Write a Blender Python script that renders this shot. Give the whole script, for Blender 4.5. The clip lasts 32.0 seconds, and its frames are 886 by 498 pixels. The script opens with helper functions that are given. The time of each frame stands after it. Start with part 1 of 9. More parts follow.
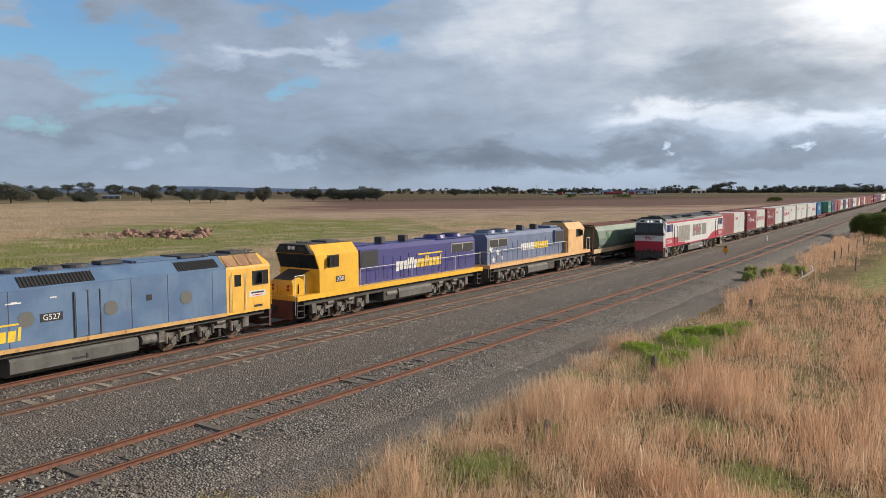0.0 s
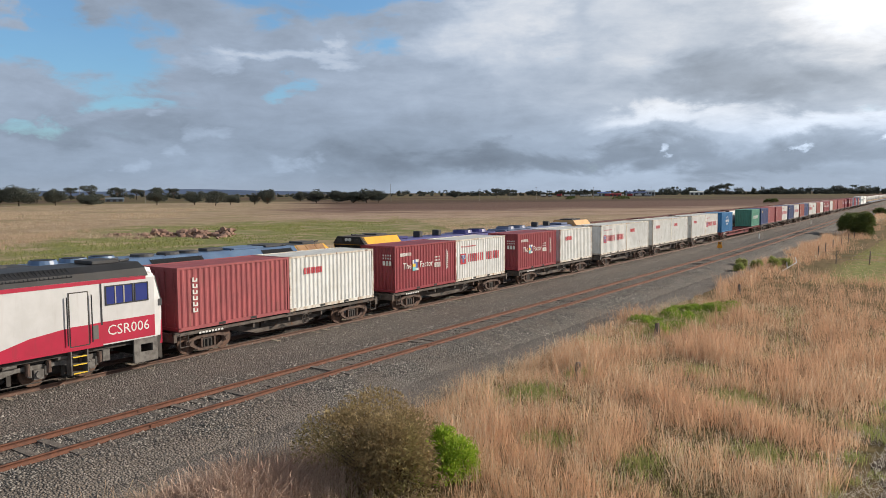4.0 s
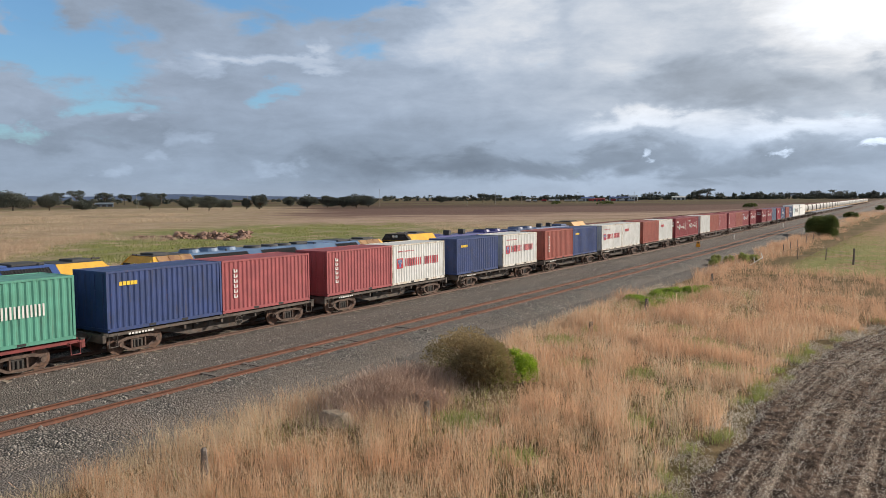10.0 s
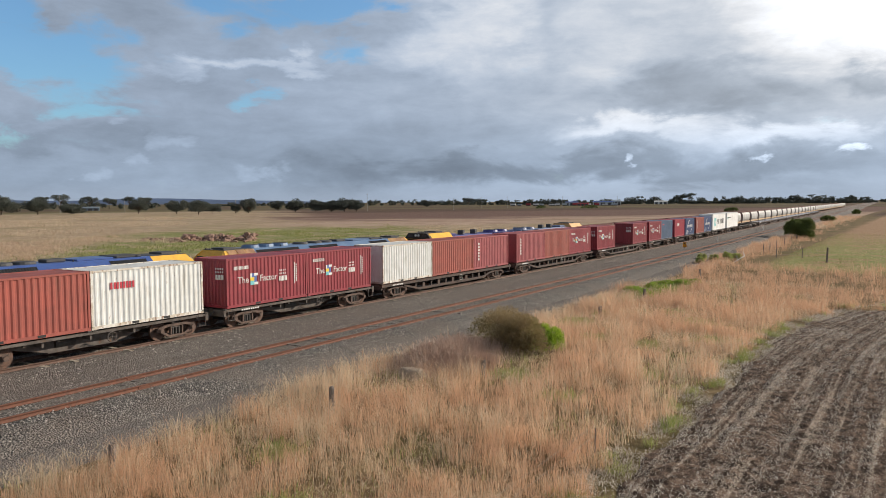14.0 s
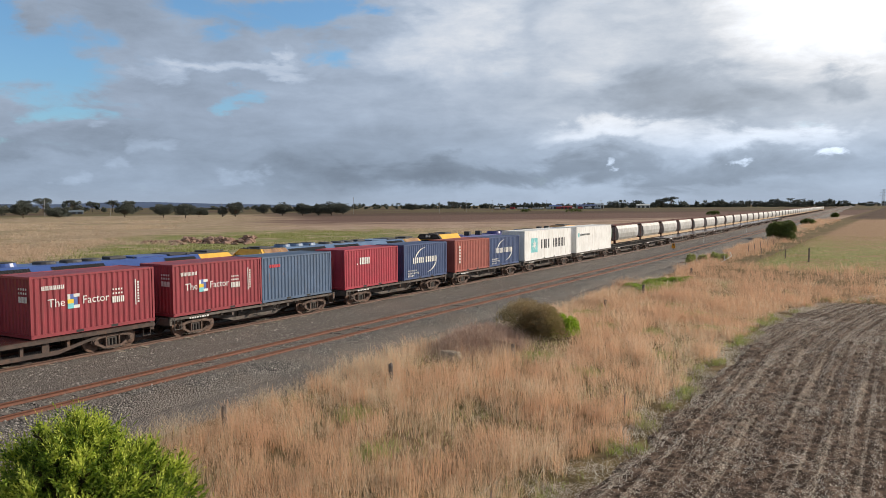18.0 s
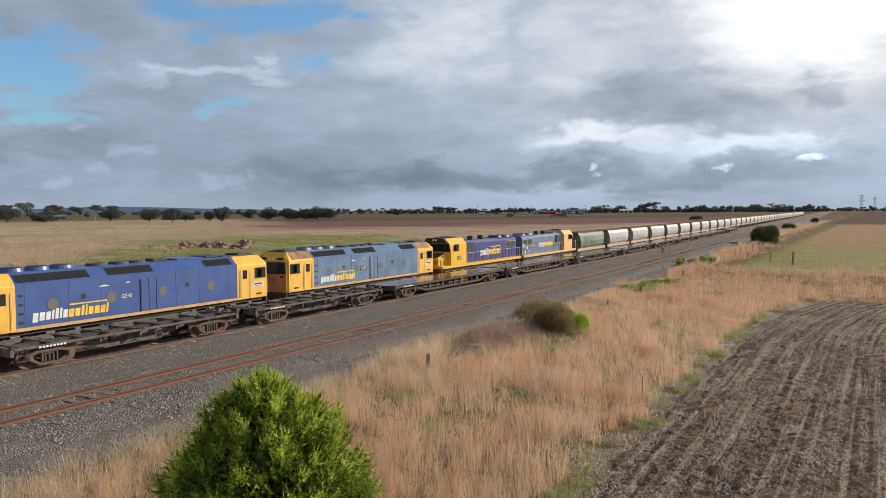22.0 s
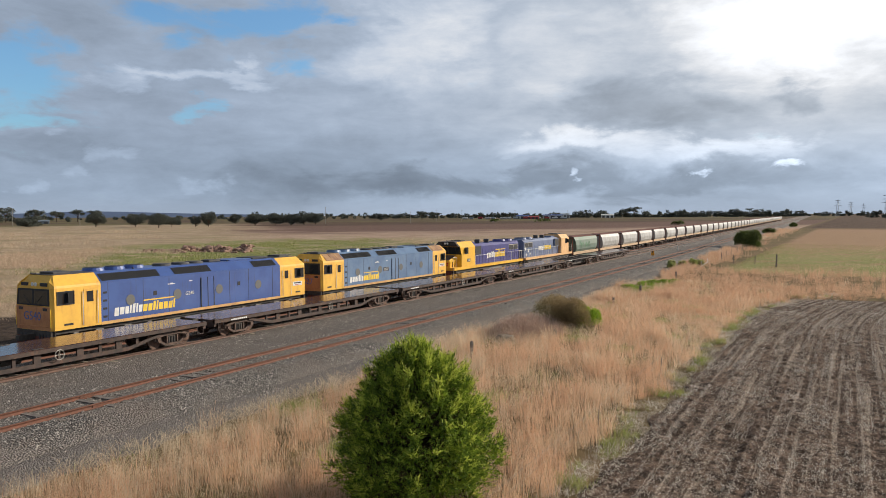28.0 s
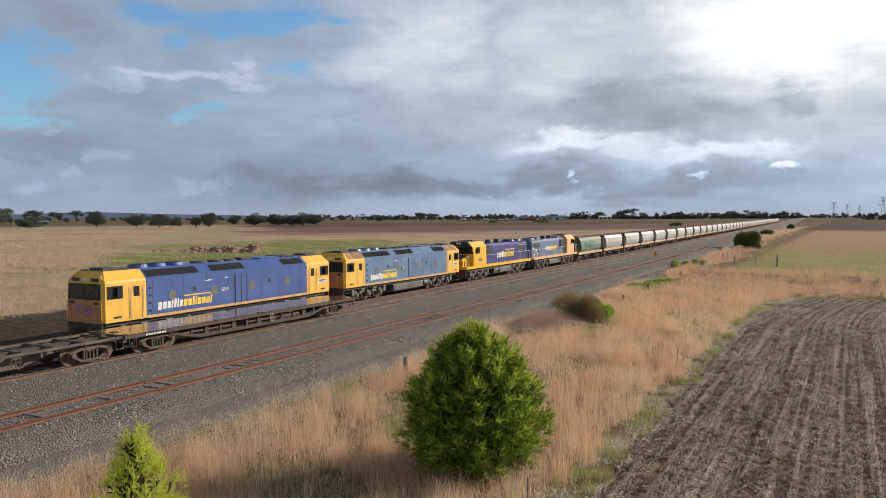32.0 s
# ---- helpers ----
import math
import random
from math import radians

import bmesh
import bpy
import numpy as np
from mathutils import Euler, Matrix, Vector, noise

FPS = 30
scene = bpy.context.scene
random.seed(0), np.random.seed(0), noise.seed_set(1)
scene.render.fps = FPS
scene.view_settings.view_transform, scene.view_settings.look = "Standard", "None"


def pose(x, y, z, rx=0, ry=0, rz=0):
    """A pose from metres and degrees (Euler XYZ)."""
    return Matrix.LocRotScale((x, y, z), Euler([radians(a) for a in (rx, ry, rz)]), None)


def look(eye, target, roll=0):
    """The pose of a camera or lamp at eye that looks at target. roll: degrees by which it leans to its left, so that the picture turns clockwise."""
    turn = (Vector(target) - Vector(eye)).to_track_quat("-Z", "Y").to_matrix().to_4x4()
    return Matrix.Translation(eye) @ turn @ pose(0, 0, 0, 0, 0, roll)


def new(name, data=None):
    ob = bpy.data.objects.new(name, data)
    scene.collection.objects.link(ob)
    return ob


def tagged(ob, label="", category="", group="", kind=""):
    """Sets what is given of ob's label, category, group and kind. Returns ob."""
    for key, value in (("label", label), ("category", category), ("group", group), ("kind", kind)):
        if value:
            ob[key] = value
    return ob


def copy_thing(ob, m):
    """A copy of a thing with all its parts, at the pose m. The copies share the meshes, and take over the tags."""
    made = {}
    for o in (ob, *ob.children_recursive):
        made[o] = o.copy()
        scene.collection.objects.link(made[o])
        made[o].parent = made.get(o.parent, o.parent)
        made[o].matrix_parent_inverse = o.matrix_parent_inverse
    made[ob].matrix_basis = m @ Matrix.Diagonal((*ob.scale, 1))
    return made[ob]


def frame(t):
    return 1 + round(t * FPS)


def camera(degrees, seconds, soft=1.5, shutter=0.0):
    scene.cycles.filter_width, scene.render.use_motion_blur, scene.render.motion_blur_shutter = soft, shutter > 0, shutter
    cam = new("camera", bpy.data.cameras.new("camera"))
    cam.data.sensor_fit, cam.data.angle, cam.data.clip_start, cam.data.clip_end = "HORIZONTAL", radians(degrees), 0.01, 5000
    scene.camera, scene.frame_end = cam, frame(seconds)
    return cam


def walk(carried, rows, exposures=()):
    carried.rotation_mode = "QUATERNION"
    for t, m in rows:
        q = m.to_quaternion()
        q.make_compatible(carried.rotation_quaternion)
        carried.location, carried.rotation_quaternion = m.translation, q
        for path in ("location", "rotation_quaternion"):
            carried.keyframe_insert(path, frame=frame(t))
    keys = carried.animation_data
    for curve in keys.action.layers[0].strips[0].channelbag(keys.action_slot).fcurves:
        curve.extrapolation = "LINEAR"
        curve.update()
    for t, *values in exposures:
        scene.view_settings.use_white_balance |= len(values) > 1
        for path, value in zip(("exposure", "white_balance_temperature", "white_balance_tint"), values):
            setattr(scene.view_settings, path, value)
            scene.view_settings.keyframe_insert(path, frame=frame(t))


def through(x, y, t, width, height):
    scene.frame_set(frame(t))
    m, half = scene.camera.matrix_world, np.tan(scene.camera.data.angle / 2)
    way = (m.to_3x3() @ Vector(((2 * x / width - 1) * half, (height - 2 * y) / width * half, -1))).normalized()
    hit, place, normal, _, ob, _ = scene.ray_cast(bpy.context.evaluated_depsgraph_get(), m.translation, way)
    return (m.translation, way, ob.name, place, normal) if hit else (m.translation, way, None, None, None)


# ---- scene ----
cam = camera(60.47, 32.0, soft=0.4)
walk(cam, [
    (0, look((24.721, 2.990, 6.710), (-3.785, 43.884, 2.826), -0.21)),
    (1, look((25.285, 1.238, 6.682), (-3.256, 42.110, 2.825), -0.27)),
    (2, look((25.842, -0.542, 6.644), (-2.692, 40.339, 2.821), -0.32)),
    (3, look((26.409, -2.339, 6.609), (-2.074, 38.578, 2.806), -0.33)),
    (3.5, look((26.700, -3.234, 6.600), (-1.760, 37.703, 2.832), -0.33)),
    (5.5, look((27.912, -6.775, 6.624), (-0.342, 34.313, 2.957), -0.33)),
    (6, look((28.197, -7.682, 6.625), (-0.006, 33.441, 2.953), -0.33)),
    (7, look((28.765, -9.502, 6.624), (0.693, 31.716, 3.015), -0.30)),
    (8, look((29.296, -11.329, 6.635), (1.372, 29.994, 3.081), -0.30)),
    (9, look((29.814, -13.144, 6.659), (2.063, 28.300, 3.141), -0.33)),
    (10, look((30.313, -14.963, 6.675), (2.758, 26.619, 3.261), -0.34)),
    (11, look((30.754, -16.797, 6.667), (3.420, 24.939, 3.347), -0.33)),
    (12, look((31.083, -18.661, 6.624), (3.966, 23.219, 3.346), -0.32)),
    (13, look((31.331, -20.388, 6.584), (4.445, 21.647, 3.382), -0.32)),
    (14, look((31.491, -21.933, 6.568), (4.846, 20.260, 3.433), -0.31)),
    (14.5, look((31.552, -22.629, 6.564), (5.019, 19.639, 3.485), -0.30)),
    (16.5, look((31.649, -24.988, 6.546), (5.575, 17.573, 3.598), -0.32)),
    (17, look((31.654, -25.543, 6.533), (5.701, 17.092, 3.579), -0.32)),
    (18, look((31.639, -26.615, 6.511), (5.937, 16.176, 3.609), -0.31)),
    (19, look((31.595, -27.643, 6.509), (6.112, 15.284, 3.693), -0.30)),
    (20, look((31.566, -28.631, 6.516), (6.325, 14.443, 3.771), -0.28)),
    (21, look((31.545, -29.588, 6.543), (6.546, 13.633, 3.883), -0.28)),
    (22, look((31.523, -30.526, 6.573), (6.754, 12.831, 3.988), -0.27)),
    (23, look((31.490, -31.453, 6.595), (6.934, 12.029, 4.071), -0.26)),
    (24, look((31.455, -32.384, 6.609), (7.107, 11.217, 4.141), -0.26)),
    (25, look((31.432, -33.326, 6.616), (7.272, 10.384, 4.213), -0.26)),
    (25.5, look((31.418, -33.801, 6.619), (7.355, 9.962, 4.236), -0.26)),
    (27.5, look((31.341, -35.712, 6.634), (7.580, 8.221, 4.327), -0.27)),
    (28, look((31.324, -36.150, 6.638), (7.611, 7.810, 4.361), -0.27)),
    (29, look((31.306, -36.979, 6.648), (7.689, 7.035, 4.403), -0.27)),
    (30, look((31.200, -37.656, 6.614), (7.653, 6.396, 4.402), -0.29)),
    (31, look((31.111, -38.338, 6.588), (7.593, 5.731, 4.388), -0.22)),
    (32, look((31.035, -39.019, 6.569), (7.497, 5.040, 4.386), -0.18)),
])
SUN_AZ, SUN_EL = radians(42), radians(23)
SUN_DIR = Vector((math.sin(SUN_AZ) * math.cos(SUN_EL), math.cos(SUN_AZ) * math.cos(SUN_EL), math.sin(SUN_EL)))
scene.view_settings.exposure = 0.0


class Graph:
    """A few short ways to wire nodes."""

    def __init__(self, tree):
        self.t = tree
        tree.nodes.clear()

    def node(self, kind):
        return self.t.nodes.new(kind)

    def put(self, socket, v):
        if isinstance(v, bpy.types.NodeSocket):
            self.t.links.new(v, socket)
        elif v is not None:
            if isinstance(v, (tuple, list)) and len(v) == 3 and socket.type == "RGBA":
                v = (*v, 1)
            socket.default_value = v

    def m(self, op, a, b=None, c=None, clamp=False):
        n = self.node("ShaderNodeMath")
        n.operation, n.use_clamp = op, clamp
        for s, v in zip(n.inputs, (a, b, c)):
            self.put(s, v)
        return n.outputs[0]

    def vm(self, op, a, b=None):
        n = self.node("ShaderNodeVectorMath")
        n.operation = op
        self.put(n.inputs[0], a)
        if b is not None:
            self.put(n.inputs["Scale"] if op == "SCALE" else n.inputs[1], b)
        return n.outputs["Value"] if op in ("DOT_PRODUCT", "LENGTH") else n.outputs[0]

    def mix(self, f, a, b):
        n = self.node("ShaderNodeMix")
        n.data_type = "RGBA"
        self.put(n.inputs[0], f)
        self.put(n.inputs[6], a)
        self.put(n.inputs[7], b)
        return n.outputs[2]

    def noise(self, vec, scale, detail=4.0, rough=0.55, dist=0.0):
        n = self.node("ShaderNodeTexNoise")
        self.put(n.inputs["Vector"], vec)
        n.inputs["Scale"].default_value = scale
        n.inputs["Detail"].default_value = detail
        n.inputs["Roughness"].default_value = rough
        n.inputs["Distortion"].default_value = dist
        return n.outputs[0]

    def step(self, v, lo, hi):
        n = self.node("ShaderNodeMapRange")
        n.interpolation_type = "SMOOTHSTEP"
        self.put(n.inputs[0], v)
        self.put(n.inputs[1], lo)
        self.put(n.inputs[2], hi)
        return n.outputs[0]

    def xyz(self, v):
        n = self.node("ShaderNodeSeparateXYZ")
        self.put(n.inputs[0], v)
        return n.outputs

    def vec(self, x, y, z):
        n = self.node("ShaderNodeCombineXYZ")
        for s, v in zip(n.inputs, (x, y, z)):
            self.put(s, v)
        return n.outputs[0]


# the sky of that day, each row: bearing and height of its middle in degrees, half width, half height, strength
SKY_GAPS = ((-58.5, 9.3, 6.5, 3.4, 0.85), (-63.5, 10.0, 4.0, 2.2, 0.7), (-61.0, 13.2, 2.6, 2.2, 0.9), (-45.0, 13.4, 7.5, 1.9, 0.75), (-40.5, 14.8, 5.0, 1.9, 0.6), (-38.5, 11.3, 4.0, 1.0, 0.5), (-46.2, 7.6, 2.2, 0.7, 0.55), (-57.0, 6.2, 5.5, 0.9, 0.6), (-63.0, 4.5, 3.0, 0.6, 0.45))
SKY_BRIGHT = ((-30.0, 12.8, 5.2, 4.0, 0.24), (-3.0, 12.4, 10.5, 4.0, 0.56), (-18.5, 5.2, 7.0, 0.9, 0.30), (-8.5, 4.5, 6.0, 0.85, 0.34), (-45.5, 9.8, 6.5, 0.6, 0.20), (-20.0, 11.5, 4.5, 3.5, 0.12), (-20.0, 0.9, 24.0, 0.8, 0.06), (-52.5, 2.2, 9.0, 1.0, 0.03))
SKY_DARK = ((-15.0, 7.8, 6.5, 2.0, 0.17), (-10.5, 6.6, 4.5, 1.2, 0.10), (-4.6, 8.0, 2.6, 1.1, 0.18), (-33.5, 4.3, 9.0, 1.4, 0.04), (-41.0, 2.0, 4.4, 1.9, 0.07), (-58.0, 4.3, 9.0, 0.9, 0.08), (-19.0, 2.5, 23.0, 1.1, 0.20), (-7.0, 0.9, 11.0, 1.5, 0.13))
SKY_HEAPS = ((-17.4, 2.75, 0.9, 0.42), (-10.0, 2.85, 1.4, 0.30), (-3.6, 3.3, 1.7, 0.7), (-51.0, 4.0, 1.9, 1.0), (-46.0, 2.2, 2.3, 0.7), (-56.5, 1.7, 1.5, 0.7), (-55.0, 5.1, 1.7, 0.5), (-53.6, 2.9, 1.8, 0.6))


def make_world():
    w = bpy.data.worlds.new("sky")
    scene.world = w
    w.use_nodes = True
    g = Graph(w.node_tree)
    way = g.node("ShaderNodeTexCoord").outputs["Generated"]
    x, y, z = g.xyz(way)
    sky = g.node("ShaderNodeTexSky")
    sky.sky_type, sky.sun_disc, sky.sun_elevation, sky.sun_rotation = "NISHITA", False, SUN_EL, SUN_AZ
    clear = g.vm("SCALE", sky.outputs[0], 0.13)
    clear = g.vm("MULTIPLY", clear, (0.66, 0.98, 1.24))
    turn = g.m("ARCTAN2", x, y)
    up = g.m("MAXIMUM", z, 0.0)
    # bearing and height in degrees, torn about at two scales so that masses get ragged rims
    flat = g.vec(x, y, g.m("MULTIPLY", up, 2.3))
    coarse = g.noise(g.vm("ADD", flat, (3.1, 1.7, 0.4)), 8.0, 8, 0.56, 0.3)
    other = g.noise(g.vm("ADD", flat, (8.4, 4.9, 2.2)), 9.0, 8, 0.56, 0.3)
    place = g.vec(g.m("MULTIPLY", turn, 57.2958), g.m("MULTIPLY", g.m("ARCSINE", z), 57.2958), 0.0)
    tear = g.vec(g.m("MULTIPLY", g.m("SUBTRACT", coarse, 0.5), 15.0), g.m("MULTIPLY", g.m("SUBTRACT", other, 0.5), 6.0), 0.0)
    torn = g.vm("ADD", place, tear)

    def mass(v, a, e, wide, high):
        d = g.vm("MULTIPLY", g.vm("SUBTRACT", v, (a, e, 0.0)), (1 / wide, 1 / high, 0.0))
        return g.step(g.vm("LENGTH", d), 1.3, 0.25)

    def total(v, rows):
        out = 0.0
        for a, e, wide, high, strength in rows:
            out = g.m("MULTIPLY_ADD", mass(v, a, e, wide, high), strength, out)
        return out

    lump = g.noise(g.vm("ADD", g.vec(x, y, g.m("MULTIPLY", up, 2.6)), (1.3, 5.7, 2.4)), 14.0, 12, 0.62, 0.25)
    thin = g.noise(g.vec(x, y, g.m("MULTIPLY", up, 6.0)), 5.0, 9, 0.62, 0.25)
    broad = g.noise(flat, 3.1, 6, 0.5)
    # breaks in the deck
    gap = g.m("ADD", total(torn, SKY_GAPS), g.m("MULTIPLY", g.m("SUBTRACT", lump, 0.5), 1.5))
    cover = g.m("SUBTRACT", 1.0, g.m("MULTIPLY", g.step(gap, 0.18, 0.85), 0.93))
    # the deck is thin and bright towards the hidden sun in the east, thick and grey in the west
    east = g.step(turn, -0.85, 0.0)
    lum = g.m("ADD", 0.40, g.m("MULTIPLY", east, 0.25))
    lum = g.m("ADD", lum, g.m("MULTIPLY", g.m("SUBTRACT", broad, 0.5), 0.22))
    lum = g.m("ADD", lum, total(torn, SKY_BRIGHT))
    lum = g.m("SUBTRACT", lum, total(torn, SKY_DARK))
    grain = g.m("ADD", g.m("MULTIPLY", g.m("SUBTRACT", lump, 0.5), 0.58), g.m("MULTIPLY", g.m("SUBTRACT", thin, 0.5), 0.34))
    # the deck hangs darker, smoother and bluer towards the horizon
    belly = g.step(up, 0.135, 0.035)
    grain = g.m("MULTIPLY", grain, g.m("SUBTRACT", 1.0, g.m("MULTIPLY", belly, 0.12)))
    lum = g.m("MULTIPLY", lum, g.m("ADD", 1.0, grain))
    lum = g.m("MULTIPLY", lum, g.m("SUBTRACT", 1.0, g.m("MULTIPLY", belly, 0.11)))
    # small bright heaps before the dark belly
    slight = g.vm("ADD", place, g.vm("SCALE", tear, 0.8))
    heap = 0.0
    for a, e, wide, high in SKY_HEAPS:
        heap = g.m("MAXIMUM", heap, mass(slight, a, e, wide, high))
    heap = g.step(g.m("MULTIPLY", heap, g.m("ADD", 0.35, g.noise(g.vec(x, y, g.m("MULTIPLY", up, 1.6)), 34.0, 9, 0.72, 0.5))), 0.34, 1.15)
    lum = g.m("ADD", lum, g.m("MULTIPLY", heap, g.m("ADD", 0.11, g.m("MULTIPLY", east, 0.60))))
    # the unseen deck overhead is dimmed to deepen shade on the ground
    lum = g.m("MULTIPLY", lum, g.m("SUBTRACT", 1.0, g.m("MULTIPLY", g.step(up, 0.30, 0.66), 0.62)))
    tint = g.mix(g.step(lum, 0.42, 0.88), g.mix(east, (0.81, 0.99, 1.27), (0.88, 0.99, 1.14)), (0.975, 1.0, 1.045))
    tint = g.mix(g.m("MULTIPLY", belly, 0.72), tint, (0.78, 0.98, 1.27))
    grey = g.vm("SCALE", tint, lum)
    both = g.mix(cover, clear, grey)
    # rim of haze at the horizon
    haze = g.step(z, 0.03, 0.0)
    both = g.mix(g.m("MULTIPLY", haze, 0.45), both, (0.40, 0.47, 0.58))
    ground = g.step(z, 0.0, -0.02)
    both = g.mix(ground, both, (0.10, 0.08, 0.055))
    bg = g.node("ShaderNodeBackground")
    g.put(bg.inputs[0], both)
    bg.inputs[1].default_value = 1.0
    out = g.node("ShaderNodeOutputWorld")
    g.t.links.new(bg.outputs[0], out.inputs[0])


make_world()
sun = new("sun", bpy.data.lights.new("sun", "SUN"))
sun.data.energy, sun.data.angle, sun.data.color = 5.0, radians(0.6), (1.0, 0.885, 0.735)
sun.matrix_world = look(SUN_DIR * 200, (0, 0, 0))


def surface(name, c1, c2=None, scale=3.0, rough=0.6, metal=0.0, grime=None, grime_amount=0.0, streak=False, bump=0.0, bump_scale=40.0, rust=0.0, chips=0.0):
    """A painted or raw surface: two tones, fine grain, and dirt, rust and chips with shapes of their own."""
    mt = bpy.data.materials.new(name)
    mt.use_nodes = True
    g = Graph(mt.node_tree)
    co = g.node("ShaderNodeTexCoord").outputs["Object"]
    rnd = g.node("ShaderNodeObjectInfo").outputs["Random"]
    co = g.vm("ADD", co, g.vec(g.m("MULTIPLY", rnd, 37.0), g.m("MULTIPLY", rnd, 91.0), 0.0))
    c2 = c2 or tuple(v * 0.75 for v in c1)
    f = g.step(g.noise(co, scale, 6, 0.6), 0.35, 0.65)
    col = g.mix(f, c1, c2)
    r = g.m("ADD", rough - 0.08, g.m("MULTIPLY", g.noise(co, scale * 5, 3), 0.16))
    if grime_amount:
        v = co
        if streak:
            x, y, z = g.xyz(co)
            v = g.vec(g.m("MULTIPLY", x, 3.0), g.m("MULTIPLY", y, 3.0), g.m("MULTIPLY", z, 0.35))
        d = g.step(g.noise(v, 1.7, 7, 0.65, 0.2), 0.52, 0.75)
        col = g.mix(g.m("MULTIPLY", d, grime_amount), col, grime or (0.08, 0.06, 0.045))
    if rust:
        x, y, z = g.xyz(co)
        v = g.vec(g.m("MULTIPLY", x, 2.0), g.m("MULTIPLY", y, 4.0), g.m("MULTIPLY", z, 0.8))
        d = g.step(g.noise(v, 1.3, 9, 0.7, 0.3), 0.66 - 0.1 * rust, 0.72 - 0.06 * rust)
        col = g.mix(g.m("MULTIPLY", d, 0.85), col, (0.17, 0.07, 0.03))
        r = g.m("ADD", r, g.m("MULTIPLY", d, 0.25))
    if chips:
        d = g.step(g.noise(co, 5.5, 8, 0.7), 0.70, 0.74)
        col = g.mix(g.m("MULTIPLY", d, chips), col, (0.5, 0.5, 0.5))
    b = g.node("ShaderNodeBsdfPrincipled")
    g.put(b.inputs["Base Color"], col)
    g.put(b.inputs["Roughness"], r)
    g.put(b.inputs["Metallic"], metal)
    if bump:
        n = g.node("ShaderNodeBump")
        n.inputs["Strength"].default_value = bump
        n.inputs["Distance"].default_value = 0.02
        g.put(n.inputs["Height"], g.noise(co, bump_scale, 4))
        g.put(b.inputs["Normal"], n.outputs[0])
    o = g.node("ShaderNodeOutputMaterial")
    g.t.links.new(b.outputs[0], o.inputs[0])
    return mt


def foliage(name, c1, c2, c3, rough=0.7, through=0.25, patchy=0.75, size=0.35, bias=1.0):
    """Leaves or straw: every piece its own tone, some light through it."""
    mt = bpy.data.materials.new(name)
    mt.use_nodes = True
    g = Graph(mt.node_tree)
    geo = g.node("ShaderNodeNewGeometry")
    f = g.m("POWER", geo.outputs["Random Per Island"], bias)
    patch = g.step(g.noise(geo.outputs["Position"], size, 4), 0.38, 0.62)
    col = g.mix(f, c1, c2)
    col = g.mix(g.m("MULTIPLY", patch, patchy), col, c3)
    b = g.node("ShaderNodeBsdfPrincipled")
    g.put(b.inputs["Base Color"], col)
    b.inputs["Roughness"].default_value = rough
    b.inputs["Specular IOR Level"].default_value = 0.25
    t = g.node("ShaderNodeBsdfTranslucent")
    g.put(t.inputs[0], col)
    mx = g.node("ShaderNodeMixShader")
    mx.inputs[0].default_value = through
    g.t.links.new(b.outputs[0], mx.inputs[1])
    g.t.links.new(t.outputs[0], mx.inputs[2])
    o = g.node("ShaderNodeOutputMaterial")
    g.t.links.new(mx.outputs[0], o.inputs[0])
    return mt


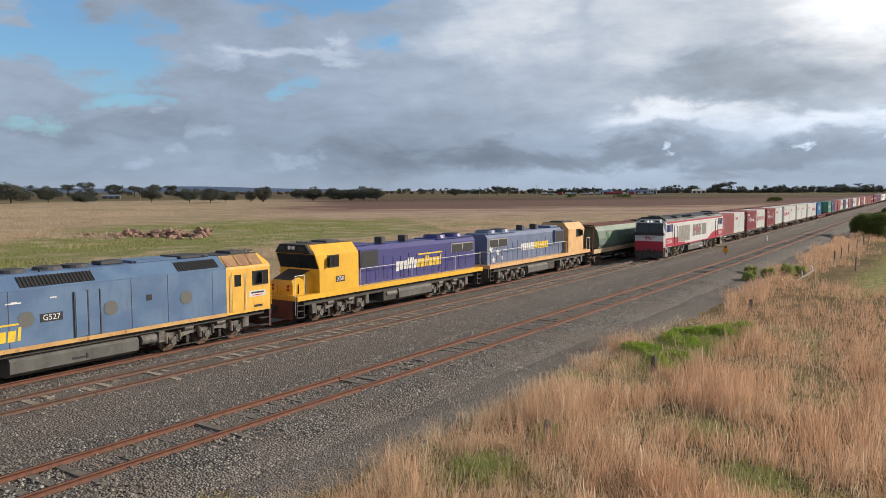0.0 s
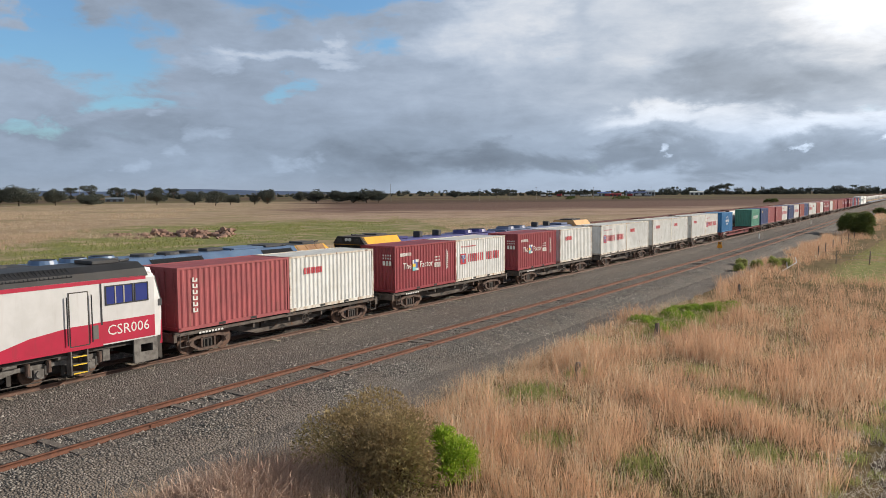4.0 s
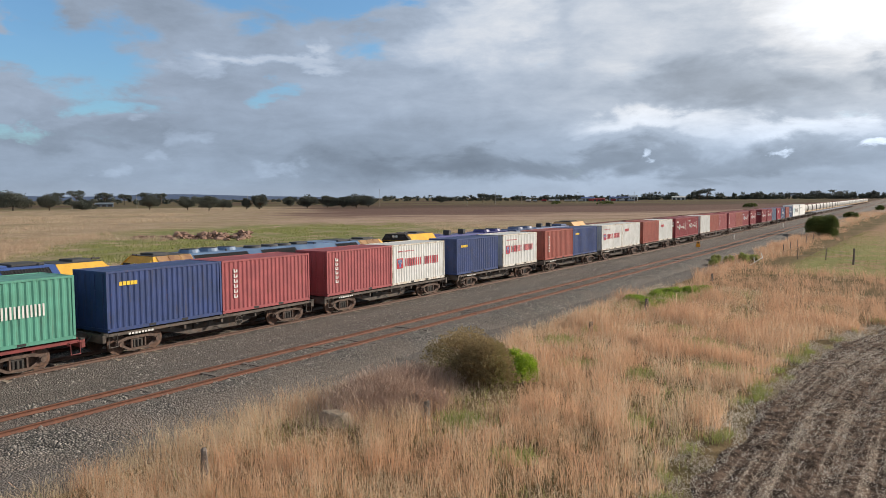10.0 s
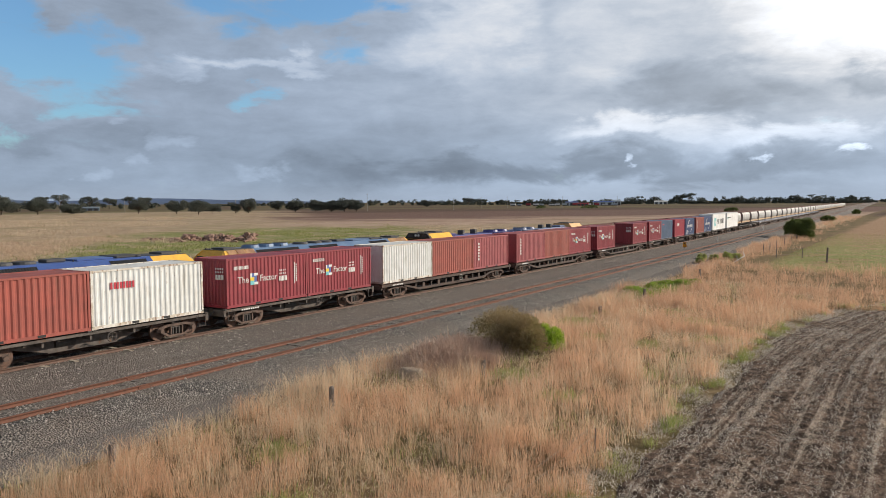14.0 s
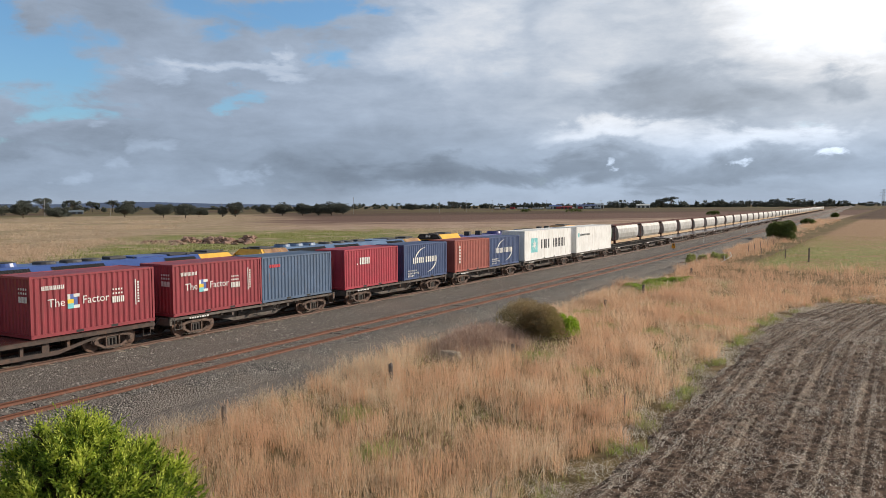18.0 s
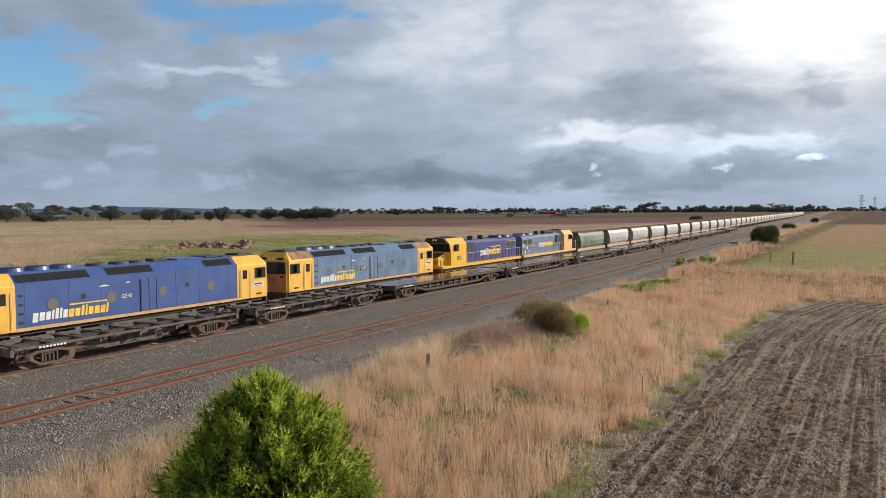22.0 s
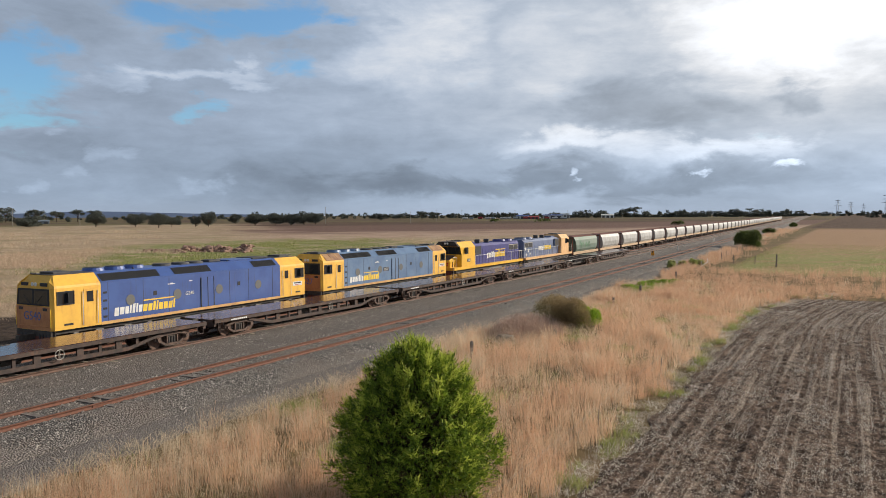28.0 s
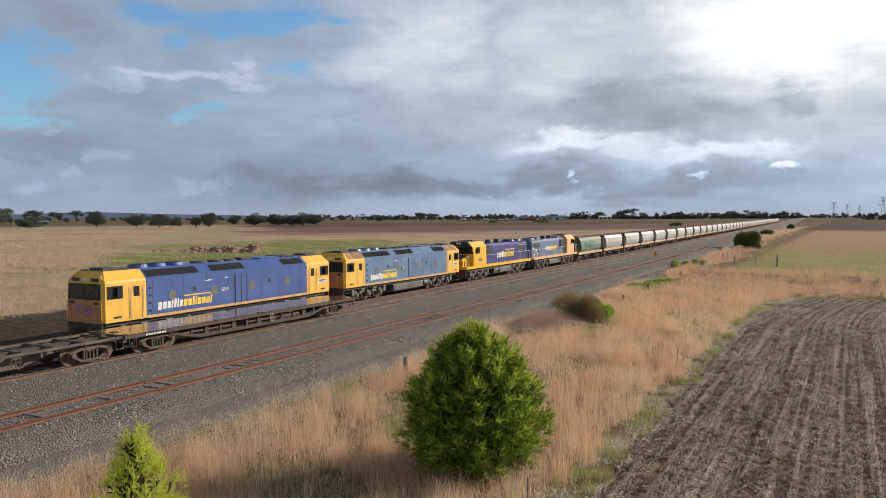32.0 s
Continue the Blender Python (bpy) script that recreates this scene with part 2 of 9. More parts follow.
def ground_material():
    """Paddocks by place: dry grass, a green swale, bare brown land beyond, stubble ploughed in on the east side."""
    mt = bpy.data.materials.new("paddocks")
    mt.use_nodes = True
    g = Graph(mt.node_tree)
    p = g.node("ShaderNodeNewGeometry").outputs["Position"]
    x, y, z = g.xyz(p)
    wob = g.m("MULTIPLY", g.m("SUBTRACT", g.noise(p, 0.05, 4), 0.5), 60.0)
    fine = g.noise(p, 2.2, 8, 0.7)
    mid = g.step(g.noise(p, 0.16, 6, 0.6), 0.35, 0.65)
    straw = g.mix(mid, (0.52, 0.40, 0.285), (0.37, 0.275, 0.185))
    straw = g.mix(g.m("MULTIPLY", g.step(g.noise(g.vm("MULTIPLY", p, (1.0, 0.35, 1.0)), 0.07, 6, 0.65), 0.50, 0.62), 0.55), straw, (0.30, 0.28, 0.13))
    # long streaks lying across the slope of the land
    along, across = g.m("ADD", g.m("MULTIPLY", x, 0.86), g.m("MULTIPLY", y, 0.5)), g.m("SUBTRACT", g.m("MULTIPLY", y, 0.86), g.m("MULTIPLY", x, 0.5))
    lay = g.vec(g.m("MULTIPLY", along, 0.012), g.m("MULTIPLY", across, 0.06), 0.0)
    streak = g.noise(lay, 1.0, 8, 0.62, 0.4)
    streak2 = g.noise(g.vm("ADD", lay, (4.0, 9.0, 1.0)), 1.6, 8, 0.62, 0.4)
    straw = g.mix(g.m("MULTIPLY", g.step(streak2, 0.52, 0.66), 0.65), straw, (0.34, 0.285, 0.165))
    straw = g.mix(g.step(fine, 0.3, 0.75), g.vm("SCALE", straw, 0.66), g.vm("SCALE", straw, 1.12))
    green = g.mix(g.step(fine, 0.35, 0.7), (0.13, 0.15, 0.05), (0.33, 0.33, 0.14))
    brown = g.mix(mid, (0.085, 0.058, 0.045), (0.13, 0.085, 0.06))
    olive = g.mix(mid, (0.12, 0.115, 0.055), (0.16, 0.13, 0.07))
    # the swale runs along behind the far train
    xs = g.m("ADD", x, g.m("MULTIPLY", wob, 0.35))
    slant = g.m("ADD", g.m("ADD", x, y), g.m("MULTIPLY", wob, 0.3))
    strip = g.m("MULTIPLY", g.step(xs, -136.0, -116.0), g.step(xs, -44.0, -58.0))
    strip = g.m("MULTIPLY", strip, g.m("MULTIPLY", g.step(slant, -40.0, -24.0), g.step(slant, 90.0, 45.0)))
    strip = g.m("MULTIPLY", strip, g.step(g.noise(p, 0.16, 7, 0.65), 0.36, 0.56))
    col = g.mix(strip, straw, green)
    # depth into the west paddocks; ruddy and brown tones include some cloud shade
    far = g.m("SUBTRACT", g.m("MULTIPLY", x, -1.0), g.m("MULTIPLY", wob, 0.8))
    far = g.m("ADD", far, g.m("MULTIPLY", g.m("SUBTRACT", streak, 0.5), 190.0))
    deep = g.m("ADD", far, g.m("MULTIPLY", g.m("MAXIMUM", g.m("SUBTRACT", y, 120.0), 0.0), 0.7))
    rosy = g.mix(g.step(fine, 0.3, 0.7), (0.25, 0.168, 0.128), (0.46, 0.335, 0.26))
    rosy = g.mix(g.m("MULTIPLY", g.step(streak2, 0.46, 0.60), 0.65), rosy, (0.20, 0.135, 0.085))
    speck = g.noise(g.vm("MULTIPLY", lay, (9.0, 5.0, 1.0)), 1.0, 6, 0.7)
    rosy = g.mix(g.m("MULTIPLY", g.step(speck, 0.40, 0.62), 0.55), rosy, (0.56, 0.43, 0.33))
    ruddy = g.mix(g.step(fine, 0.3, 0.7), (0.115, 0.07, 0.058), (0.21, 0.135, 0.11))
    north = g.step(g.m("SUBTRACT", y, g.m("MULTIPLY", far, 1.1)), -35.0, 30.0)
    col = g.mix(g.m("MULTIPLY", g.step(deep, 105.0, 150.0), north), col, rosy)
    col = g.mix(g.m("MULTIPLY", g.step(deep, 195.0, 265.0), north), col, ruddy)
    col = g.mix(g.m("MULTIPLY", g.step(deep, 420.0, 520.0), north), col, brown)
    col = g.mix(g.step(far, 450.0, 520.0), col, olive)
    dist = g.m("ADD", g.m("ABSOLUTE", x), y)
    col = g.mix(g.step(dist, 760.0, 980.0), col, g.mix(g.step(g.noise(p, 0.008, 3), 0.4, 0.6), brown, olive))
    # a dark strip beside the standing train: bare earth with shade painted in
    earth = g.mix(g.step(fine, 0.35, 0.7), (0.035, 0.026, 0.021), (0.11, 0.08, 0.06))
    bare = g.m("MULTIPLY", g.step(g.m("ADD", x, g.m("MULTIPLY", g.noise(p, 0.5, 5), 5.0)), -21.5, -19.0), g.step(g.m("ADD", y, g.m("MULTIPLY", g.noise(p, 0.4, 4), 6.0)), 9.0, 5.0))
    col = g.mix(bare, col, earth)
    # east side: dry grass verge, pasture past the fence, dark land far off
    east = g.step(x, 9.0, 10.5)
    tan = g.mix(mid, (0.30, 0.21, 0.12), (0.19, 0.155, 0.075))
    tan = g.mix(g.step(fine, 0.3, 0.7), g.vm("SCALE", tan, 0.45), tan)
    col = g.mix(east, col, tan)
    past = g.m("MULTIPLY", g.step(g.m("SUBTRACT", x, g.m("MULTIPLY", wob, 0.05)), 16.0, 19.0), g.m("MULTIPLY", g.step(y, 58.0, 66.0), g.step(y, 400.0, 320.0)))
    grass = g.mix(g.step(fine, 0.3, 0.7), (0.155, 0.175, 0.060), (0.37, 0.36, 0.155))
    lush = g.step(g.noise(p, 0.22, 6, 0.65), 0.33, 0.55)
    grass = g.mix(g.m("MULTIPLY", lush, g.step(y, 165.0, 85.0)), g.mix(g.step(fine, 0.3, 0.7), (0.25, 0.155, 0.095), (0.45, 0.305, 0.19)), grass)
    col = g.mix(past, col, grass)
    dark = g.m("MULTIPLY", g.step(g.m("ADD", y, wob), 310.0, 380.0), g.step(x, 8.0, 16.0))
    col = g.mix(dark, col, brown)
    b = g.node("ShaderNodeBsdfPrincipled")
    g.put(b.inputs["Base Color"], col)
    b.inputs["Roughness"].default_value = 0.95
    b.inputs["Specular IOR Level"].default_value = 0.1
    n = g.node("ShaderNodeBump")
    n.inputs["Strength"].default_value = 0.7
    n.inputs["Distance"].default_value = 0.25
    g.put(n.inputs["Height"], g.m("ADD", fine, g.noise(p, 0.6, 5)))
    g.put(b.inputs["Normal"], n.outputs[0])
    o = g.node("ShaderNodeOutputMaterial")
    g.t.links.new(b.outputs[0], o.inputs[0])
    return mt


def stone_material(name, c1, c2, c3, cell=14.0, patchy=0.12, fines=None):
    """Crushed stone: cells of several greys, shade painted into the gaps between them; fines: the brown cinders of the
    shoulder and of the strip between two tracks.
    """
    mt = bpy.data.materials.new(name)
    mt.use_nodes = True
    g = Graph(mt.node_tree)
    p = g.node("ShaderNodeNewGeometry").outputs["Position"]
    v = g.node("ShaderNodeTexVoronoi")
    g.put(v.inputs["Vector"], p)
    v.inputs["Scale"].default_value = cell
    tone = g.xyz(v.outputs["Color"])[0]
    col = g.mix(tone, c1, c2)
    gap_shade = g.step(v.outputs["Distance"], 0.28, 0.55)
    col = g.mix(g.m("MULTIPLY", gap_shade, 0.85), col, g.vm("SCALE", col, 0.15))
    dirt = g.step(g.noise(p, patchy * 3, 6, 0.6), 0.42, 0.62)
    col = g.mix(g.m("MULTIPLY", dirt, 0.6), col, c3)
    if fines:
        x, y, z = g.xyz(p)
        h = g.m("SUBTRACT", y, 70.0)
        line = g.m("SUBTRACT", 0.15, g.m("MULTIPLY", 0.017, g.m("ADD", h, g.m("SQRT", g.m("ADD", g.m("MULTIPLY", h, h), 1600.0)))))
        u = g.m("ADD", g.m("SUBTRACT", x, line), g.m("MULTIPLY", g.m("SUBTRACT", g.noise(p, 0.9, 7, 0.7), 0.5), 3.2))
        share = g.m("ADD", g.step(u, 8.9, 11.0), g.m("MULTIPLY", g.step(g.m("ABSOLUTE", g.m("SUBTRACT", u, 2.2)), 4.0, 2.0), 0.9))
        grit = g.noise(p, 22.0, 5, 0.75)
        sand = g.mix(g.step(grit, 0.36, 0.66), fines[0], fines[1])
        # inner bed: fines multiplied by fines[2] where u is below about 5
        sand = g.mix(g.step(u, 6.5, 5.0), sand, g.vm("MULTIPLY", sand, fines[2]))
        col = g.mix(g.m("MULTIPLY", g.m("MINIMUM", share, 1.0), g.step(tone, 1.15, 0.35)), col, sand)
    b = g.node("ShaderNodeBsdfPrincipled")
    g.put(b.inputs["Base Color"], col)
    b.inputs["Roughness"].default_value = 0.9
    n = g.node("ShaderNodeBump")
    n.inputs["Strength"].default_value = 1.0
    n.inputs["Distance"].default_value = 0.06
    g.put(n.inputs["Height"], g.m("SUBTRACT", 1.0, v.outputs["Distance"]))
    g.put(b.inputs["Normal"], n.outputs[0])
    o = g.node("ShaderNodeOutputMaterial")
    g.t.links.new(b.outputs[0], o.inputs[0])
    return mt


def glass_material(name, tint):
    mt = bpy.data.materials.new(name)
    mt.use_nodes = True
    b = mt.node_tree.nodes["Principled BSDF"]
    b.inputs["Base Color"].default_value = (*tint, 1)
    b.inputs["Roughness"].default_value = 0.06
    b.inputs["Specular IOR Level"].default_value = 0.5
    return mt


def lamp_material(name, c, power):
    mt = bpy.data.materials.new(name)
    mt.use_nodes = True
    b = mt.node_tree.nodes["Principled BSDF"]
    b.inputs["Base Color"].default_value = (*c, 1)
    b.inputs["Emission Color"].default_value = (*c, 1)
    b.inputs["Emission Strength"].default_value = power
    return mt


RUST_RAIL = surface("rusty_rail", (0.17, 0.068, 0.040), (0.115, 0.05, 0.033), 6, 0.8, grime_amount=0.4, bump=0.3)
USED_RAIL = surface("worn_rail", (0.14, 0.078, 0.055), (0.095, 0.055, 0.042), 6, 0.75, 0.0)
CONCRETE = surface("sleeper_concrete", (0.40, 0.34, 0.27), (0.28, 0.24, 0.19), 5, 0.9, grime_amount=0.5, bump=0.3)
TIMBER = surface("sleeper_timber", (0.20, 0.175, 0.155), (0.12, 0.105, 0.095), 4, 0.95, grime_amount=0.5, bump=0.6)
FINES = ((0.085, 0.074, 0.067), (0.31, 0.275, 0.246), (0.72, 0.70, 0.70))
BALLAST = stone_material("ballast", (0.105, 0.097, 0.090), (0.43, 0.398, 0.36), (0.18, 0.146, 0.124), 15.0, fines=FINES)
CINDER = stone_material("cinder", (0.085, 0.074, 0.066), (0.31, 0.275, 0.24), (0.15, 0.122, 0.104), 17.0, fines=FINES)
DARK_STEEL = surface("dirty_steel", (0.075, 0.068, 0.062), (0.045, 0.04, 0.037), 4, 0.75, 0.2, (0.13, 0.09, 0.065), 0.6)
BOGIE = surface("bogie_iron", (0.150, 0.100, 0.080), (0.082, 0.058, 0.048), 5, 0.85, 0.1, (0.20, 0.13, 0.09), 0.5, bump=0.3)
GREY_BOGIE = surface("loco_bogie_grey", (0.20, 0.19, 0.178), (0.10, 0.093, 0.086), 4, 0.7, 0.1, (0.10, 0.075, 0.055), 0.6)
WHEEL = surface("wheel_steel", (0.17, 0.10, 0.07), (0.09, 0.06, 0.05), 6, 0.6, 0.5)
FRAME_GREY = surface("wagon_frame_grey", (0.130, 0.112, 0.100), (0.070, 0.058, 0.051), 2.5, 0.75, 0.1, (0.12, 0.07, 0.045), 0.8, rust=0.8)
FRAME_BROWN = surface("wagon_frame_brown", (0.088, 0.060, 0.050), (0.05, 0.038, 0.034), 2.5, 0.8, 0.1, (0.19, 0.10, 0.06), 0.7)
FRAME_RED = surface("wagon_frame_red", (0.24, 0.045, 0.045), (0.17, 0.035, 0.035), 2.5, 0.6, 0.0, (0.13, 0.06, 0.045), 0.6)
DECK = surface("steel_deck", (0.12, 0.065, 0.055), (0.07, 0.045, 0.045), 1.2, 0.20, 0.45, (0.10, 0.06, 0.05), 0.5)
WHITE_BOX = surface("container_white", (0.69, 0.705, 0.70), (0.60, 0.61, 0.595), 1.5, 0.6, grime=(0.34, 0.27, 0.19), grime_amount=0.4, streak=True, rust=0.35)
WHITE_RIM = surface("container_white_rim", (0.70, 0.70, 0.66), (0.54, 0.48, 0.40), 2.5, 0.65, grime=(0.30, 0.20, 0.12), grime_amount=0.7, rust=1.5)
REEFER = surface("reefer_white", (0.80, 0.805, 0.80), (0.70, 0.70, 0.69), 1.0, 0.5, grime=(0.30, 0.22, 0.15), grime_amount=0.55, streak=True, rust=0.15)
MAROON_BOX = surface("container_maroon", (0.275, 0.034, 0.048), (0.22, 0.03, 0.04), 1.4, 0.5, grime=(0.14, 0.05, 0.045), grime_amount=0.4, streak=True, chips=0.25)
RED_BOX = surface("container_red", (0.38, 0.030, 0.055), (0.31, 0.028, 0.048), 1.4, 0.5, grime=(0.14, 0.05, 0.04), grime_amount=0.4, streak=True, chips=0.2)
BRICK_BOX = surface("container_brick", (0.335, 0.078, 0.058), (0.27, 0.068, 0.052), 1.2, 0.6, grime=(0.14, 0.07, 0.05), grime_amount=0.5, streak=True, rust=0.3)
FADED_BOX = surface("container_faded", (0.35, 0.080, 0.088), (0.28, 0.065, 0.074), 1.2, 0.65, grime=(0.16, 0.08, 0.06), grime_amount=0.5, streak=True, rust=0.4)
BLUE_BOX = surface("container_blue", (0.030, 0.058, 0.19), (0.025, 0.048, 0.145), 1.2, 0.5, grime=(0.06, 0.05, 0.05), grime_amount=0.5, streak=True, rust=0.25)
NAVY_BOX = surface("container_navy", (0.042, 0.078, 0.190), (0.034, 0.062, 0.155), 1.2, 0.5, grime=(0.06, 0.05, 0.05), grime_amount=0.5, streak=True, rust=0.2)
SKY_BOX = surface("container_bright_blue", (0.02, 0.18, 0.42), (0.02, 0.15, 0.35), 1.2, 0.45, grime=(0.06, 0.07, 0.08), grime_amount=0.4, streak=True)
SLATE_BOX = surface("container_slate", (0.075, 0.125, 0.215), (0.062, 0.105, 0.18), 1.2, 0.55, grime=(0.08, 0.08, 0.08), grime_amount=0.5, streak=True, rust=0.3)
GREEN_BOX = surface("container_green", (0.095, 0.32, 0.24), (0.08, 0.27, 0.20), 1.2, 0.5, grime=(0.07, 0.07, 0.05), grime_amount=0.5, streak=True, rust=0.25)
MARK_WHITE = surface("mark_white", (0.74, 0.74, 0.72), (0.62, 0.62, 0.60), 3, 0.5, grime_amount=0.25)
MARK_RED = surface("mark_red", (0.50, 0.03, 0.05), (0.42, 0.03, 0.05), 3, 0.5)
MARK_BLUE = surface("mark_blue", (0.10, 0.16, 0.42), None, 3, 0.5)
MARK_CYAN = surface("mark_cyan", (0.20, 0.58, 0.62), None, 3, 0.5)
MARK_YELLOW = surface("mark_yellow", (0.84, 0.58, 0.04), (0.72, 0.48, 0.04), 3, 0.5, grime_amount=0.35)
MARK_BLACK = surface("mark_black", (0.025, 0.027, 0.035), None, 3, 0.5)
LOCO_BLUE = surface("loco_blue_faded", (0.125, 0.205, 0.335), (0.085, 0.15, 0.275), 0.7, 0.42, grime=(0.13, 0.115, 0.10), grime_amount=0.5, streak=True, chips=0.4)
LOCO_BLUE2 = surface("loco_blue_fresh", (0.055, 0.108, 0.315), (0.045, 0.086, 0.265), 0.9, 0.38, grime=(0.06, 0.06, 0.07), grime_amount=0.4, streak=True, chips=0.15)
LOCO_GREYBLUE = surface("loco_blue_grey", (0.14, 0.18, 0.30), (0.11, 0.145, 0.25), 0.9, 0.5, grime=(0.10, 0.09, 0.09), grime_amount=0.4, streak=True)
LOCO_PURPLE = surface("loco_blue_purple", (0.045, 0.045, 0.21), (0.04, 0.04, 0.17), 0.9, 0.45, grime=(0.07, 0.06, 0.07), grime_amount=0.4, streak=True, chips=0.2)
LOCO_YELLOW = surface("loco_yellow", (0.82, 0.465, 0.035), (0.72, 0.395, 0.035), 1.1, 0.42, grime=(0.30, 0.14, 0.03), grime_amount=0.35, streak=True)
LOCO_PALE = surface("loco_yellow_faded", (0.80, 0.47, 0.065), (0.70, 0.39, 0.06), 1.3, 0.5, grime=(0.48, 0.20, 0.06), grime_amount=0.5, streak=True)
NOSE_FADE = surface("loco_nose_faded", (0.54, 0.25, 0.10), (0.44, 0.18, 0.075), 1.6, 0.6, grime=(0.22, 0.10, 0.06), grime_amount=0.6, streak=True, rust=0.5)
SILL = surface("sill_stripe", (0.62, 0.37, 0.13), (0.50, 0.28, 0.11), 2.0, 0.6, grime=(0.22, 0.12, 0.07), grime_amount=0.6, rust=0.6)
VENT_MESH = surface("vent_mesh", (0.13, 0.13, 0.125), (0.12, 0.12, 0.115), 10, 0.7, 0.0)
LOCO_ORANGE = surface("loco_yellow_weathered", (0.74, 0.45, 0.20), (0.64, 0.37, 0.16), 1.1, 0.55, grime=(0.26, 0.12, 0.05), grime_amount=0.5, streak=True)
ROOF_DARK = surface("roof_soot", (0.065, 0.067, 0.072), (0.04, 0.04, 0.043), 2.0, 0.7, grime_amount=0.4)
GRILLE = surface("grille_black", (0.022, 0.022, 0.025), (0.03, 0.03, 0.032), 8, 0.6, 0.3)
MESH_GREY = surface("intake_mesh", (0.36, 0.345, 0.31), (0.30, 0.285, 0.255), 10, 0.6, 0.2, grime_amount=0.2)
LOCO_WHITE = surface("loco_white", (0.64, 0.645, 0.655), (0.57, 0.575, 0.58), 1.0, 0.4, grime=(0.35, 0.32, 0.29), grime_amount=0.2, streak=True)
LOCO_RED = surface("loco_red", (0.47, 0.022, 0.062), (0.40, 0.02, 0.052), 1.0, 0.4, grime_amount=0.25, streak=True)
TANK_GREY = surface("tank_grey", (0.12, 0.118, 0.11), (0.075, 0.072, 0.068), 1.5, 0.7, 0.0, (0.05, 0.042, 0.036), 0.6, streak=True)
LOCO_SILVER = surface("loco_grey_roof", (0.030, 0.030, 0.033), (0.020, 0.020, 0.022), 1.0, 0.55, grime_amount=0.3)
GLASS = glass_material("dark_glass", (0.02, 0.025, 0.03))
BLUE_GLASS = glass_material("blue_glass", (0.03, 0.05, 0.22))
HEADLAMP = lamp_material("headlamp", (1.0, 0.96, 0.88), 0.9)
HOPPER = surface("hopper_alloy", (0.50, 0.50, 0.49), (0.34, 0.335, 0.32), 0.8, 0.45, 0.15, (0.22, 0.15, 0.11), 0.6, streak=True, rust=0.25)
HOPPER_GREEN = surface("hopper_green", (0.10, 0.165, 0.13), (0.17, 0.21, 0.175), 0.5, 0.6, 0.1, (0.13, 0.10, 0.08), 0.55, streak=True)
HOPPER_SILL = surface("hopper_sill", (0.54, 0.38, 0.23), (0.42, 0.29, 0.18), 1.2, 0.7, 0, (0.22, 0.13, 0.08), 0.6)
OXIDE = surface("red_oxide", (0.15, 0.05, 0.035), (0.10, 0.035, 0.028), 1.5, 0.8, grime_amount=0.4)
POST_WOOD = surface("grey_post_wood", (0.20, 0.17, 0.15), (0.12, 0.10, 0.09), 5, 0.95, bump=0.6)
SIGN_YELLOW = surface("sign_yellow", (0.80, 0.33, 0.02), None, 3, 0.5)
GROUND = ground_material()


def bend(y):
    """Sideways shift of the line: straight here, turning a little west further out."""
    return 0.15 - 0.034 * 0.5 * ((y - 70) + math.hypot(y - 70, 40))


def heading(y):
    return math.atan2(bend(y + 1) - bend(y - 1), 2)


def on_line(x, y, z):
    """A pose at a track's offset x, y along the line, facing along it."""
    return Matrix.Translation((x + bend(y), y, z)) @ Matrix.Rotation(-heading(y), 4, "Z")


def mesh_of(name, bm, material):
    me = bpy.data.meshes.new(name)
    bm.to_mesh(me)
    bm.free()
    for mtl in material if isinstance(material, (list, tuple)) else [material]:
        me.materials.append(mtl)
    return me


def part(name, bm, material, parent, label=""):
    ob = new(name, mesh_of(name, bm, material))
    ob.parent = parent
    return tagged(ob, label) if label else ob


def thing(name, label, category, group="", kind=""):
    return tagged(new(name), label, category, group, kind)


def add_box(bm, x0, x1, y0, y1, z0, z1, m=0):
    vs = [bm.verts.new((x, y, z)) for x in (x0, x1) for y in (y0, y1) for z in (z0, z1)]
    for a in ((0, 1, 3, 2), (4, 6, 7, 5), (0, 4, 5, 1), (2, 3, 7, 6), (0, 2, 6, 4), (1, 5, 7, 3)):
        bm.faces.new([vs[i] for i in a]).material_index = m
    return vs


def box(*a, bevel=0.0):
    bm = bmesh.new()
    add_box(bm, *a)
    if bevel:
        bmesh.ops.bevel(bm, geom=bm.edges[:], offset=bevel, segments=1, affect="EDGES")
    return bm


def boxes(items):
    bm = bmesh.new()
    for a in items:
        add_box(bm, *a)
    return bm


def add_rod(bm, p, q, r, n=8, r2=None):
    p, q = Vector(p), Vector(q)
    turn = (q - p).to_track_quat("Z", "Y").to_matrix()
    rings = []
    for c, rr in ((p, r), (q, r if r2 is None else r2)):
        rings.append([bm.verts.new(c + turn @ Vector((rr * math.cos(6.28319 * i / n), rr * math.sin(6.28319 * i / n), 0))) for i in range(n)])
    for i in range(n):
        bm.faces.new((rings[0][i], rings[0][(i + 1) % n], rings[1][(i + 1) % n], rings[1][i]))
    bm.faces.new(rings[0][::-1])
    bm.faces.new(rings[1])


def rod(p, q, r, n=8, r2=None):
    bm = bmesh.new()
    add_rod(bm, p, q, r, n, r2)
    return bm


def rods(items, n=6):
    bm = bmesh.new()
    for p, q, r in items:
        add_rod(bm, p, q, r, n)
    return bm


